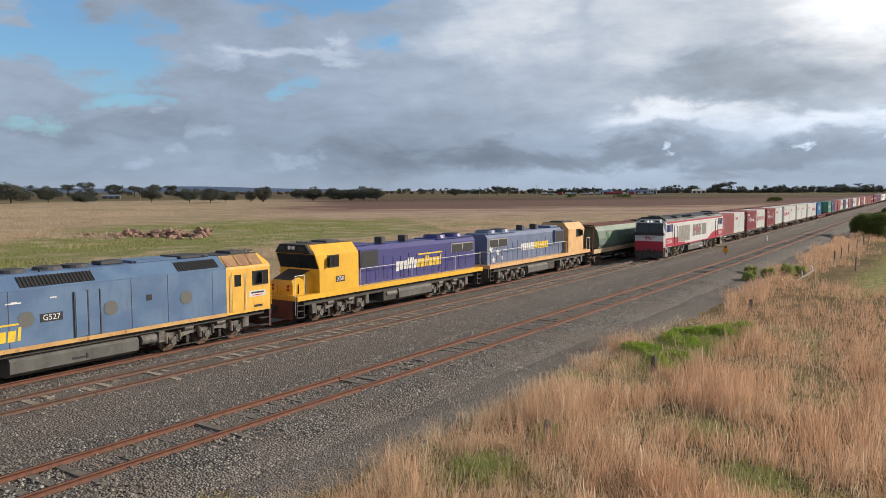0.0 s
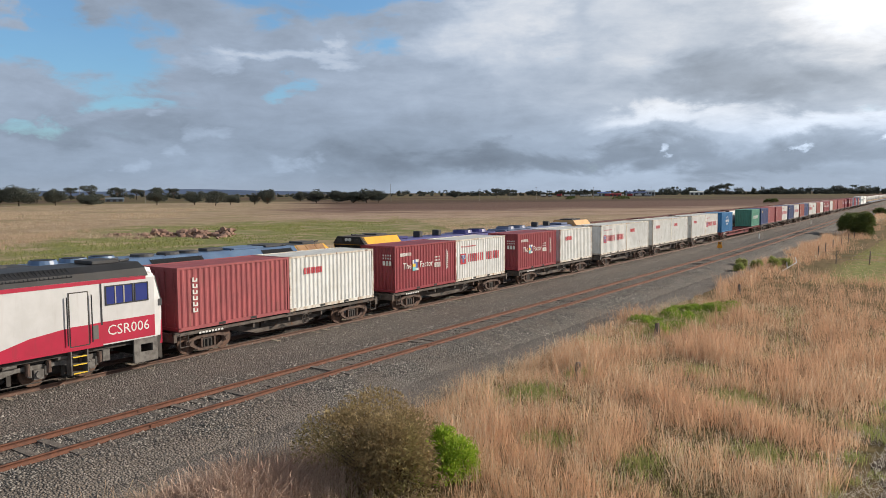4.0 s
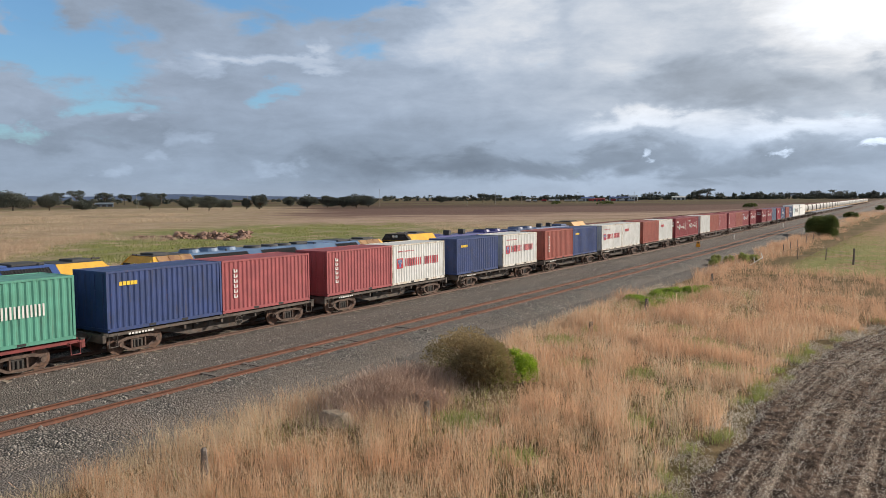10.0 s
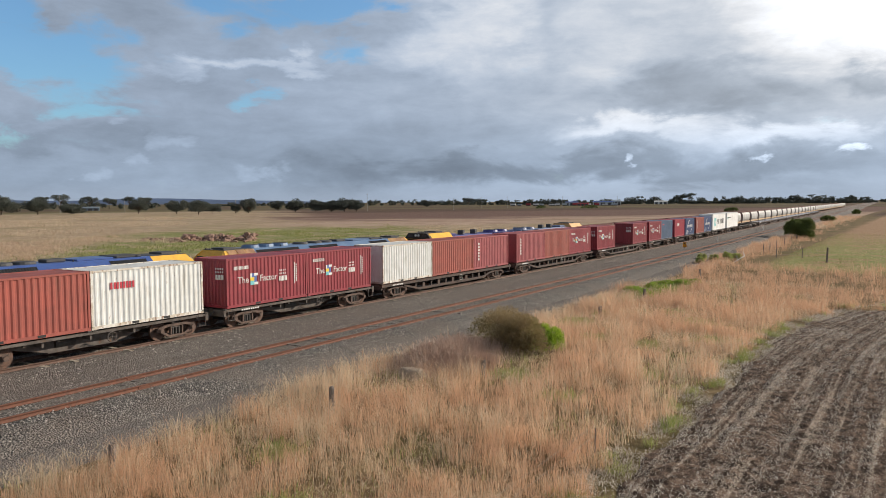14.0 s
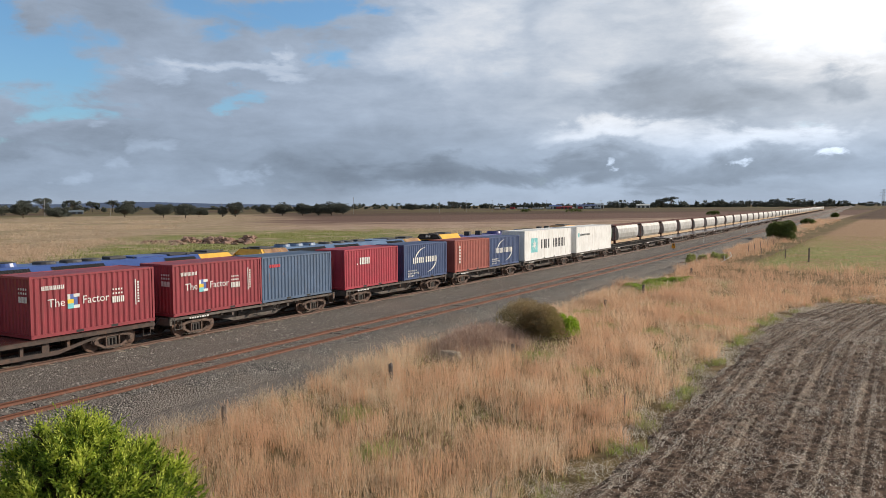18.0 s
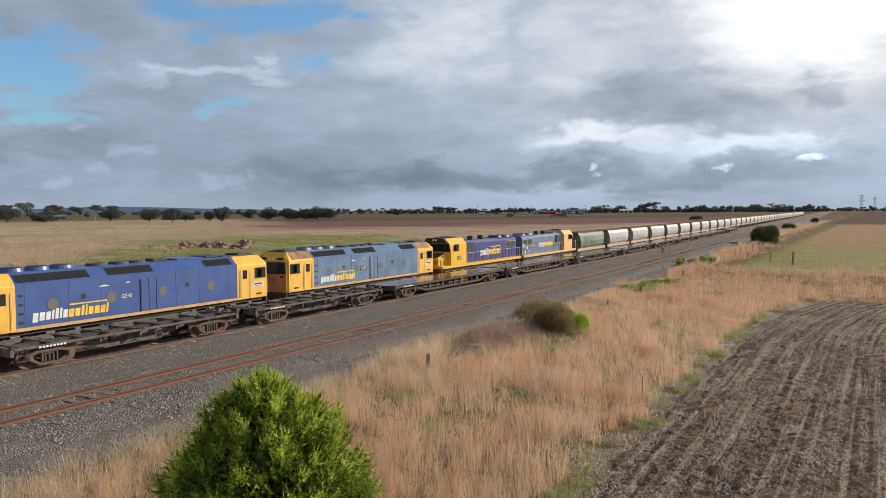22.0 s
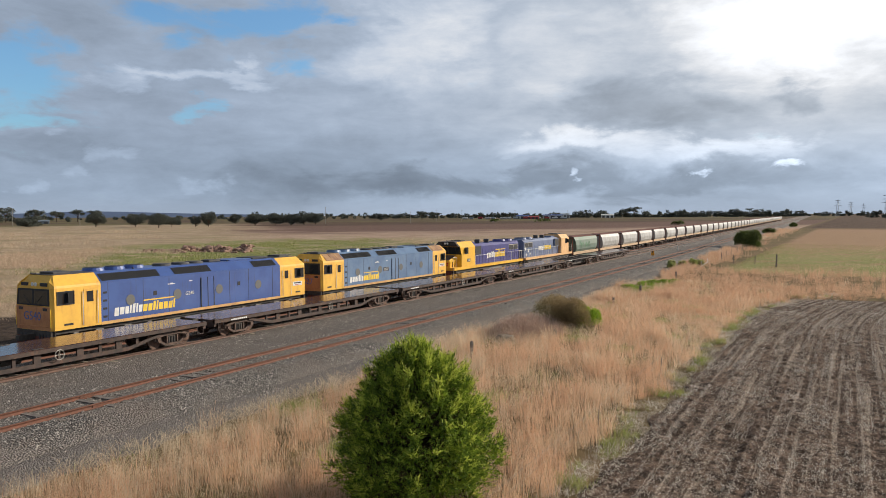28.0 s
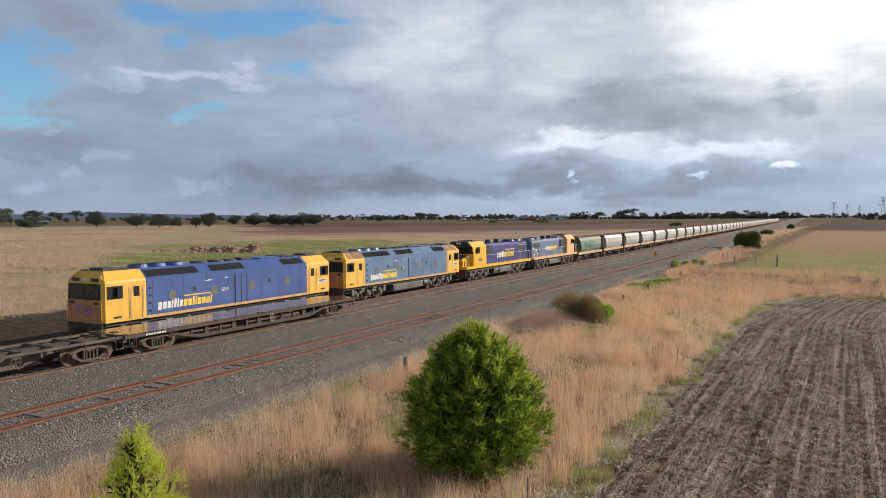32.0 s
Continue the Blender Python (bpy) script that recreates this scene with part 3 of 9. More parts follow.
def add_loft(bm, rings, cap=True, m=0):
    """Joins closed rings of equal length, each a list of points."""
    vs = [[bm.verts.new(p) for p in ring] for ring in rings]
    n = len(vs[0])
    for a, b in zip(vs, vs[1:]):
        for i in range(n):
            bm.faces.new((a[i], a[(i + 1) % n], b[(i + 1) % n], b[i])).material_index = m
    if cap:
        bm.faces.new(vs[0][::-1]).material_index = m
        bm.faces.new(vs[-1]).material_index = m


def loft(rings, cap=True):
    bm = bmesh.new()
    add_loft(bm, rings, cap)
    bmesh.ops.recalc_face_normals(bm, faces=bm.faces[:])
    return bm


def prism_x(pts, x0, x1):
    """A plate whose outline is given in y, z, from x0 to x1."""
    return loft([[(x0, y, z) for y, z in pts], [(x1, y, z) for y, z in pts]])


def prism_y(pts, y0, y1):
    return loft([[(x, y0, z) for x, z in pts], [(x, y1, z) for x, z in pts]])


def raw(name, verts, faces, material, parent=None):
    """A mesh straight from arrays, for large counts."""
    me = bpy.data.meshes.new(name)
    me.from_pydata(verts, [], faces)
    me.materials.append(material)
    ob = new(name, me)
    ob.parent = parent
    return ob


def fast_mesh(name, co, quads, material):
    """A mesh of quads or triangles from numpy arrays."""
    me = bpy.data.meshes.new(name)
    n, k = quads.shape
    me.vertices.add(len(co))
    me.vertices.foreach_set("co", np.asarray(co, np.float32).ravel())
    me.loops.add(n * k)
    me.loops.foreach_set("vertex_index", quads.astype(np.int32).ravel())
    me.polygons.add(n)
    me.polygons.foreach_set("loop_start", np.arange(0, n * k, k, dtype=np.int32))
    me.polygons.foreach_set("loop_total", np.full(n, k, np.int32))
    me.update(calc_edges=True)
    me.materials.append(material)
    return me


# ---- the ground and the three tracks ----
TRACK_A, TRACK_B, TRACK_C = -4.45, 0.0, 7.0
RAIL_A, RAIL_B, RAIL_C = -0.22, 0.0, 0.0
GROUND_Z = -0.60


def build_ground():
    def axis(lo, hi, step, out):
        v = list(np.arange(lo, hi + 0.01, step))
        a, b, s = lo, hi, step
        while b < out:
            s *= 1.35
            a, b = a - s, b + s
            v = [a] + v + [b]
        return np.array(v)

    xs, ys = axis(-140, 90, 3.0, 4200), axis(-90, 330, 4.0, 4200)
    gx, gy = np.meshgrid(xs, ys, indexing="ij")
    gz = np.full(gx.shape, GROUND_Z)
    for (i, j), x in np.ndenumerate(gx):
        y = gy[i, j]
        calm = min(max((abs(x - 8) - 18) / 40, 0), 1)
        if calm and abs(x) < 400 and abs(y) < 600:
            gz[i, j] += calm * 0.35 * noise.noise((x * 0.03, y * 0.03, 0.7)) - 0.15 * calm
    n, k = gx.shape
    co = np.stack([gx, gy, gz], -1).reshape(-1, 3)
    i = np.arange(n * k).reshape(n, k)
    quads = np.stack([i[:-1, :-1], i[1:, :-1], i[1:, 1:], i[:-1, 1:]], -1).reshape(-1, 4)
    tagged(new("ground", fast_mesh("ground", co, quads, GROUND)), "dry grass paddocks with a green swale and bare brown land", "ground", kind="structure")


def ribbon(name, profile, y0, y1, step, material, label, category, rough=0.0, parent=None):
    """A strip along the line with the given cross-section of x, z."""
    ys = [y0]
    while ys[-1] < y1:
        ys.append(ys[-1] + step * (1 if ys[-1] < 160 else 4))
    rng = np.random.default_rng(5)
    co, k = [], len(profile)
    for y in ys:
        c, s = bend(y), -heading(y)
        for j, (x, z) in enumerate(profile):
            e = rng.normal(0, rough) if rough and 0 < j < k - 1 else 0.0
            co.append((x + c, y, z + e))
    i = np.arange(len(ys) * k).reshape(len(ys), k)
    quads = np.stack([i[:-1, :-1], i[:-1, 1:], i[1:, 1:], i[1:, :-1]], -1).reshape(-1, 4)
    ob = new(name, fast_mesh(name, np.array(co), quads, material))
    ob.parent = parent
    return tagged(ob, label, category, kind="structure") if label else ob


def densify(pts, step):
    out = [pts[0]]
    for a, b in zip(pts, pts[1:]):
        n = max(1, int(abs(b[0] - a[0]) / step))
        out += [(a[0] + (b[0] - a[0]) * i / n, a[1] + (b[1] - a[1]) * i / n) for i in range(1, n + 1)]
    return out


# the cross-section of the stone bed: shoulders and cribs of three tracks
BED = [(-9.4, -0.80), (-8.0, -0.55), (-6.6, -0.40), (-5.4, -0.37), (-5.3, -0.40), (-3.6, -0.40), (-3.5, -0.37), (-2.6, -0.36), (-1.9, -0.17), (-0.9, -0.148), (-0.7, -0.178), (0.7, -0.178), (0.9, -0.148), (1.9, -0.17), (2.6, -0.33), (4.3, -0.37), (5.1, -0.17), (6.06, -0.148), (6.28, -0.178), (7.72, -0.178), (7.94, -0.148), (8.9, -0.17), (9.9, -0.43), (10.7, -0.72)]


def scatter_stones():
    """Loose stones lying on the bed where the line is near: small faceted lumps."""
    r = np.random.default_rng(61)
    k = 84000
    y = r.uniform(-52, 62, k)
    u = r.uniform(-3.3, 12.0, k)
    strip = np.abs(u - 1.6) < 3.4
    keep = (u < 9.3) | (r.uniform(0, 1, k) < np.clip(1 - (u - 9.3) / 2.6, 0.06, 1) * (0.35 + 0.9 * np.sin(y * 0.7 + np.sin(y * 1.9)) ** 2))
    keep &= (~strip | (r.uniform(0, 1, k) < 0.42)) & (np.abs(np.abs(u) - 0.77) > 0.07) & (np.abs(np.abs(u - 7) - 0.81) > 0.07)
    u, y = u[keep], y[keep]
    k = len(u)
    z = np.where(u > 10.1, -0.49 - 0.026 * (u - 10.1), np.interp(u, [p[0] for p in BED], [p[1] for p in BED])) + r.uniform(-0.012, 0.012, k)
    x = u + 0.15 - 0.017 * ((y - 70) + np.hypot(y - 70, 40))
    s, a = r.uniform(0.022, 0.060, k), r.uniform(0, 6.283, k)
    co = np.empty((k, 5, 3), np.float32)
    for j in range(4):
        b, q = a + j * 1.571 + r.uniform(-0.4, 0.4, k), s * r.uniform(0.7, 1.3, k)
        co[:, j] = np.stack([x + np.cos(b) * q, y + np.sin(b) * q, z + s * r.uniform(-0.4, 0.35, k)], -1)
    co[:, 4] = np.stack([x + s * r.uniform(-0.5, 0.5, k), y + s * r.uniform(-0.5, 0.5, k), z + s * r.uniform(0.6, 1.25, k)], -1)
    i = np.arange(k)[:, None] * 5
    tris = np.concatenate([i + [0, 1, 4], i + [1, 2, 4], i + [2, 3, 4], i + [3, 0, 4]], 0)
    mt = foliage("loose_stone", (0.115, 0.105, 0.097), (0.47, 0.435, 0.395), (0.24, 0.208, 0.182), 0.9, 0.0)
    tagged(new("loose_stones", fast_mesh("loose_stones", co.reshape(-1, 3), tris, mt)), "grey crushed stones lying loose on the track bed", "stones", kind="stuff")


def build_tracks():
    bed = BED
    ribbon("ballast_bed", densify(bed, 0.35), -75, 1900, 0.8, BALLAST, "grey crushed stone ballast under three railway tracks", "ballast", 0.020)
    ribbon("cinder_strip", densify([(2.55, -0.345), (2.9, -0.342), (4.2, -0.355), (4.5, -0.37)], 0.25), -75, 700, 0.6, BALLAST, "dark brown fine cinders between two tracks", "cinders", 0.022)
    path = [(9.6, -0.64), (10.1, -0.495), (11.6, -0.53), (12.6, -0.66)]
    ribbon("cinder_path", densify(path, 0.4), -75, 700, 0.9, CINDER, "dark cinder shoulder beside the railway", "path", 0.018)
    head = [(-0.035, -0.16), (-0.07, -0.158), (-0.07, -0.145), (-0.012, -0.13), (-0.012, -0.045), (-0.036, -0.035), (-0.036, 0.0), (0.036, 0.0), (0.036, -0.035), (0.012, -0.045), (0.012, -0.13), (0.07, -0.145), (0.07, -0.158), (0.035, -0.16)]
    for tx, tz, gauge, mt, what in ((TRACK_A, RAIL_A, 0.76, RUST_RAIL, "rusty brown"), (TRACK_B, RAIL_B, 0.76, USED_RAIL, "worn brown"), (TRACK_C, RAIL_C, 0.80, RUST_RAIL, "rust red")):
        for side in (-1, 1):
            prof = [(tx + side * gauge + x * 1.15, tz + z) for x, z in head]
            ribbon("rail", prof, -75, 1900, 4.0, mt, what + " steel rail on ballast", "rail")
    # fishplates on the idle siding
    rng = random.Random(4)
    for side in (-1, 1):
        y = -60.0 + rng.uniform(0, 5)
        while y < 120:
            x = TRACK_C + side * 0.8 + bend(y)
            ob = new("fishplate", mesh_of("fishplate", boxes([(x - 0.045, x + 0.045, y - 0.3, y + 0.3, -0.125, -0.05)]), RUST_RAIL))
            tagged(ob, "rusty bolted rail joint bar on the siding", "rail joint", "rail joints", "structure")
            y += 13.7


build_ground()
build_tracks()
scatter_stones()


# ---- rolling stock: bogies and wagons ----
def make_wheel(bm, x, y, r, width=0.12):
    s = 1 if x > 0 else -1
    add_rod(bm, (x, y, r), (x + s * width, y, r), r, 16)
    add_rod(bm, (x + s * width, y, r), (x + s * (width + 0.015), y, r), r * 0.78, 12, r * 0.70)
    add_rod(bm, (x + s * (width + 0.015), y, r), (x + s * (width + 0.07), y, r), r * 0.30, 8, r * 0.24)


WHEELS = {}


def wheelset(parent, y, r):
    """An axle with two wheels on it."""
    if r not in WHEELS:
        a, w = bmesh.new(), bmesh.new()
        add_rod(a, (-0.9, 0, r), (0.9, 0, r), 0.08, 8)
        make_wheel(w, 0.70, 0, r)
        v = bmesh.new()
        make_wheel(v, -0.70, 0, r)
        WHEELS[r] = (mesh_of("axle", a, DARK_STEEL), mesh_of("wheel", w, WHEEL), mesh_of("wheel", v, WHEEL))
    for name, me in zip(("axle", "wheel", "wheel"), WHEELS[r]):
        ob = new(name, me)
        ob.parent = parent
        ob.location = (0, y, 0)


SIDE_FRAME = {}


def bogie(parent, y, material=None):
    """A three-piece freight bogie: two cast side frames with open windows, bolster, springs."""
    material = material or BOGIE
    if material.name not in SIDE_FRAME:
        frames = []
        for s in (-1, 1):
            bm = bmesh.new()
            x0, x1 = s * 0.92, s * 1.06
            for pts in (
                [(-1.12, 0.42), (-1.08, 0.60), (-0.55, 0.74), (0.55, 0.74), (1.08, 0.60), (1.12, 0.42), (0.98, 0.40), (0.92, 0.52), (0.5, 0.62), (-0.5, 0.62), (-0.92, 0.52), (-0.98, 0.40)],
                [(-0.95, 0.40), (-0.80, 0.44), (-0.42, 0.22), (0.42, 0.22), (0.80, 0.44), (0.95, 0.40), (0.46, 0.12), (-0.46, 0.12)],
            ):
                add_loft(bm, [[(x0, a, b) for a, b in pts], [(x1, a, b) for a, b in pts]])
            for a in (-0.36, 0.30):
                add_box(bm, min(x0, x1), max(x0, x1), a, a + 0.07, 0.2, 0.66)
            for a in (-0.9, 0.9):
                add_box(bm, min(x0, x1) - 0.02, max(x0, x1) + 0.05, a - 0.13, a + 0.13, 0.36, 0.58)
                add_rod(bm, (s * 1.08, a, 0.46), (s * 1.17, a, 0.46), 0.11, 10)
            bmesh.ops.recalc_face_normals(bm, faces=bm.faces[:])
            frames.append(mesh_of("side_frame", bm, material))
        sp = bmesh.new()
        for s in (-1, 1):
            for a in (-0.2, -0.02, 0.16):
                add_rod(sp, (s * 0.99, a, 0.24), (s * 0.99, a, 0.54), 0.072, 7)
        bo = boxes([(-1.0, 1.0, -0.24, 0.24, 0.54, 0.80), (-0.5, 0.5, -1.0, -0.85, 0.35, 0.45)])
        SIDE_FRAME[material.name] = (mesh_of("bolster", bo, DARK_STEEL), *frames, mesh_of("spring_nest", sp, DARK_STEEL))
    root = new("bogie", SIDE_FRAME[material.name][0])
    root.parent = parent
    root.location = (0, y, 0)
    for name, me in zip(("side_frame", "side_frame", "spring_nest"), SIDE_FRAME[material.name][1:]):
        ob = new(name, me)
        ob.parent = root
        if name == "spring_nest":
            tagged(ob, kind="stuff")
    for a in (-0.9, 0.9):
        wheelset(root, a, 0.46)
    return root


def coupler_pair(parent, half):
    for s in (-1, 1):
        bm = boxes([(-0.11, 0.11, min(s * (half - 0.35), s * (half + 0.30)), max(s * (half - 0.35), s * (half + 0.30)), 0.80, 1.0)])
        add_box(bm, -0.17, 0.17, min(s * (half + 0.14), s * (half + 0.42)), max(s * (half + 0.14), s * (half + 0.42)), 0.76, 1.06)
        part("coupler", bm, DARK_STEEL, parent)
        part("brake_hose", rods([((0.5, s * (half + 0.02), 0.95), (0.45, s * (half + 0.35), 0.62), 0.025)]), MARK_BLACK, parent)


def skeletal_wagon(half, centres, material, label, deep=0.42, solid=False, marks=True):
    """A container flat: two deep side sills, cross beams, end beams, twist locks, bogies.
    half: half its length over the end beams. solid: with a plated deck."""
    w = thing("container_wagon" if not solid else "flat_wagon", label, "railway wagon", "wagons of the container train")
    top, b = 1.0, half
    for s in (-1, 1):
        x0, x1 = s * 1.08, s * 1.24
        if solid:
            # thin deck edge; below it an open fish-belly girder: bottom chord, sloping ends, posts
            e0, e1 = sorted((s * 1.15, s * 1.30))
            part("deck_edge", boxes([(e0, e1, -b, b, top - 0.17, top - 0.002)]), material, w)
            g0, g1 = sorted((s * 1.02, s * 1.12))
            cc = centres
            line = [(-cc + 0.7, 0.80), (-cc + 2.6, 0.42), (cc - 2.6, 0.42), (cc - 0.7, 0.80), (cc - 0.7, 0.68), (cc - 2.7, 0.24), (-cc + 2.7, 0.24), (-cc + 0.7, 0.68)]
            part("belly_chord", loft([[(g0, y, z) for y, z in line], [(g1, y, z) for y, z in line]]), material, w)
            n = int((2 * cc - 4.4) / 1.0)
            for i in range(n + 1):
                y = -cc + 2.2 + i * (2 * cc - 4.4) / n
                ww = 0.16 if i % 2 else 0.07
                part("belly_post", boxes([(g0 + 0.004, g1 - 0.004, y - ww, y + ww, 0.34, top - 0.16)]), material, w)
            continue
        e0, e1 = sorted((x0, x1))
        part("side_sill", boxes([(e0 + 0.03, e1 - 0.03, -b, b, top - 0.10, top - 0.002), (e0, e1, -b, b, top - 0.112, top - 0.10)]), material, w)
        # a deep fish-belly web set well in from the edge, with a bottom flange
        cc = centres
        pts = [(-cc + 0.9, 0.86), (cc - 0.9, 0.86), (cc - 0.9, 0.76), (cc - 2.9, 0.30), (-cc + 2.9, 0.30), (-cc + 0.9, 0.76)]
        part("belly_web", loft([[(s * 0.50, y, z) for y, z in pts], [(s * 0.54, y, z) for y, z in pts]]), material, w)
        part("belly_flange", boxes([(min(s * 0.42, s * 0.64), max(s * 0.42, s * 0.64), -cc + 2.9, cc - 2.9, 0.27, 0.30)]), material, w)
        n = 3
        for i in range(n):
            y = -cc + 2.4 + i * (2 * cc - 4.8) / (n - 1)
            part("outrigger", boxes([(min(s * 0.54, s * 1.14), max(s * 0.54, s * 1.14), y - 0.05, y + 0.05, 0.66, top - 0.112)]), material, w)
    part("centre_sill", boxes([(-0.25, 0.25, -b, b, 0.62, 0.94)]), DARK_STEEL, w)
    beams = [(-1.22, 1.22, s * b - 0.16 if s > 0 else -b, s * b if s > 0 else -b + 0.16, 0.66, 0.998) for s in (-1, 1)]
    for a in beams:
        part("end_beam", boxes([a]), material, w)
    step = 1.5
    n = int(2 * b / step)
    for i in range(n + 1):
        part("cross_beam", boxes([(-1.10, 1.10, -b + 0.6 + i * (2 * b - 1.2) / n - 0.06, -b + 0.6 + i * (2 * b - 1.2) / n + 0.06, 0.78, 0.985)]), material, w)
    if solid:
        part("deck", boxes([(-1.28, 1.28, -b + 0.01, b - 0.01, 0.999, 1.03)]), DECK, w, "wet brown steel deck")
    for y in (-b + 0.12, -0.12, 0.12, b - 0.12):
        for s in (-1, 1):
            part("twist_lock", boxes([(s * 1.17 - 0.09, s * 1.17 + 0.09, y - 0.09, y + 0.09, 1.0, 1.055)]), DARK_STEEL, w)
    # brake gear below
    part("brake_cylinder", rod((0.5, -1.3, 0.62), (0.5, -0.4, 0.62), 0.18, 10), DARK_STEEL, w)
    part("air_tank", rod((-0.55, 0.2, 0.62), (-0.55, 1.5, 0.62), 0.2, 10), DARK_STEEL, w)
    hw = bmesh.new()
    for i in range(12):
        a, c = 6.28319 * i / 12, 6.28319 * (i + 1) / 12
        add_rod(hw, (1.30, 0.9 + 0.22 * math.cos(a), 0.66 + 0.22 * math.sin(a)), (1.30, 0.9 + 0.22 * math.cos(c), 0.66 + 0.22 * math.sin(c)), 0.022, 5)
    for i in range(4):
        a = 1.5708 * i
        add_rod(hw, (1.30, 0.9, 0.66), (1.30, 0.9 + 0.22 * math.cos(a), 0.66 + 0.22 * math.sin(a)), 0.015, 5)
    add_rod(hw, (1.1, 0.9, 0.66), (1.32, 0.9, 0.66), 0.03, 6)
    tagged(part("hand_wheel", hw, MESH_GREY if solid else FRAME_GREY, w), kind="stuff")
    for s in (-1, 1):
        st = rods([((1.27, s * (b - 0.25), 0.98), (1.29, s * (b - 0.25), 0.42), 0.018), ((1.27, s * (b - 0.65), 0.98), (1.29, s * (b - 0.65), 0.42), 0.018), ((1.29, s * (b - 0.25), 0.44), (1.29, s * (b - 0.65), 0.44), 0.018)])
        part("step_stirrup", st, material, w)
    if marks:
        tagged(part("number_marking", boxes([(1.242 if not solid else 1.301, 1.247 if not solid else 1.306, -b + 1.2 + i * 0.16, -b + 1.31 + i * 0.16, 0.86, 0.94) for i in range(8)]), MARK_WHITE, w), kind="stuff")
    coupler_pair(w, half)
    for s in (-1, 1):
        bogie(w, s * centres)
    return w


# ---- containers ----
BOX_MESH = {}


def corrugated(length, z0, z1, x, out, pitch=0.278, deep=0.036):
    """A trapezoid-corrugated wall along y at x, its ribs standing out by out."""
    pts, n = [], max(2, round(length / pitch))
    p = length / n
    for i in range(n):
        y = i * p
        for f, d in ((0.0, 0), (0.26, 0), (0.50, 1), (0.76, 1)):
            pts.append((y + f * p, d * deep * out))
    pts.append((length, 0))
    bm = bmesh.new()
    lo = [bm.verts.new((x + d, y, z0)) for y, d in pts]
    hi = [bm.verts.new((x + d, y, z1)) for y, d in pts]
    for i in range(len(pts) - 1):
        bm.faces.new((lo[i], lo[i + 1], hi[i + 1], hi[i]))
    return bm


def container_parts(length, high, smooth):
    """Meshes of one size of box, without material: front end at y = 0, base at z = 0."""
    key = (length, high, smooth)
    if key in BOX_MESH:
        return BOX_MESH[key]
    L, H, W = length, high, 1.219
    fr = []
    for s in (-1, 1):
        a, c = sorted((s * W, s * (W - 0.09)))
        fr.append((a, c, 0, L, 0.02, 0.16))
        fr.append((a, c, 0, L, H - 0.09, H - 0.005))
        for y in (0, L - 0.10):
            fr.append((a, c, y, y + 0.10, 0.1, H - 0.1))
    for y in (0, L - 0.09):
        fr.append((-W + 0.05, W - 0.05, y + 0.004, y + 0.086, 0.02, 0.15))
        fr.append((-W + 0.05, W - 0.05, y + 0.004, y + 0.086, H - 0.11, H - 0.007))
    cast = []
    for s in (-1, 1):
        for y in (-0.006, L - 0.17):
            for z in (0.0, H - 0.118):
                cast.append((s * (W - 0.078), y + 0.088, z + 0.059))
    walls = []
    for s in (-1, 1):
        if smooth:
            bm = corrugated(L - 0.18, 0.15, H - 0.085, s * (W - 0.02), s, 0.62, 0.008)
            bmesh.ops.translate(bm, verts=bm.verts[:], vec=(0, 0.09, 0))
        else:
            bm = corrugated(L - 0.18, 0.15, H - 0.085, s * (W - 0.05), s)
            bmesh.ops.translate(bm, verts=bm.verts[:], vec=(0, 0.09, 0))
        walls.append(bm)
    roof = bmesh.new()
    n = 2 * int(L / 0.5)
    lo = [roof.verts.new((-W + 0.06, 0.08 + (L - 0.16) * i / n, H - 0.02 - 0.018 * (i % 2))) for i in range(n + 1)]
    hi = [roof.verts.new((W - 0.06, 0.08 + (L - 0.16) * i / n, H - 0.02 - 0.018 * (i % 2))) for i in range(n + 1)]
    for i in range(n):
        roof.faces.new((lo[i], hi[i], hi[i + 1], lo[i + 1]))
    floor = boxes([(-W + 0.08, W - 0.08, 0.08, L - 0.08, 0.10, 0.16)])
    head = corrugated(2 * W - 0.16, 0.14, H - 0.1, 0, 1, 0.24, 0.04)
    bmesh.ops.rotate(head, verts=head.verts[:], matrix=Matrix.Rotation(radians(90), 3, "Z"))
    bmesh.ops.translate(head, verts=head.verts[:], vec=(W - 0.08, 0.07, 0))
    doors = [boxes([(a, c, 0.035, 0.075, 0.15, H - 0.11)]) for a, c in ((-W + 0.09, -0.01), (0.01, W - 0.09))]
    bars = bmesh.new()
    for x in (-0.95, -0.35, 0.35, 0.95):
        add_rod(bars, (x, 0.012, 0.12), (x, 0.012, H - 0.09), 0.017, 6)
        for z in (0.25, 0.9, 1.7, H - 0.25):
            add_box(bars, x - 0.05, x + 0.05, 0.0, 0.036, z, z + 0.06)
        add_box(bars, x - 0.02, x + 0.26, 0.0, 0.022, 1.05, 1.10)
    BOX_MESH[key] = dict(frame=boxes(fr), casting=cast, wall=walls, roof=roof, floor=floor, head=head, doors=doors, bars=bars)
    return BOX_MESH[key]


BOX_DATA = {}
CASTING, POCKET = {}, {}
CAST_RUST = surface("casting_rust", (0.36, 0.24, 0.16), (0.50, 0.46, 0.40), 6, 0.8)


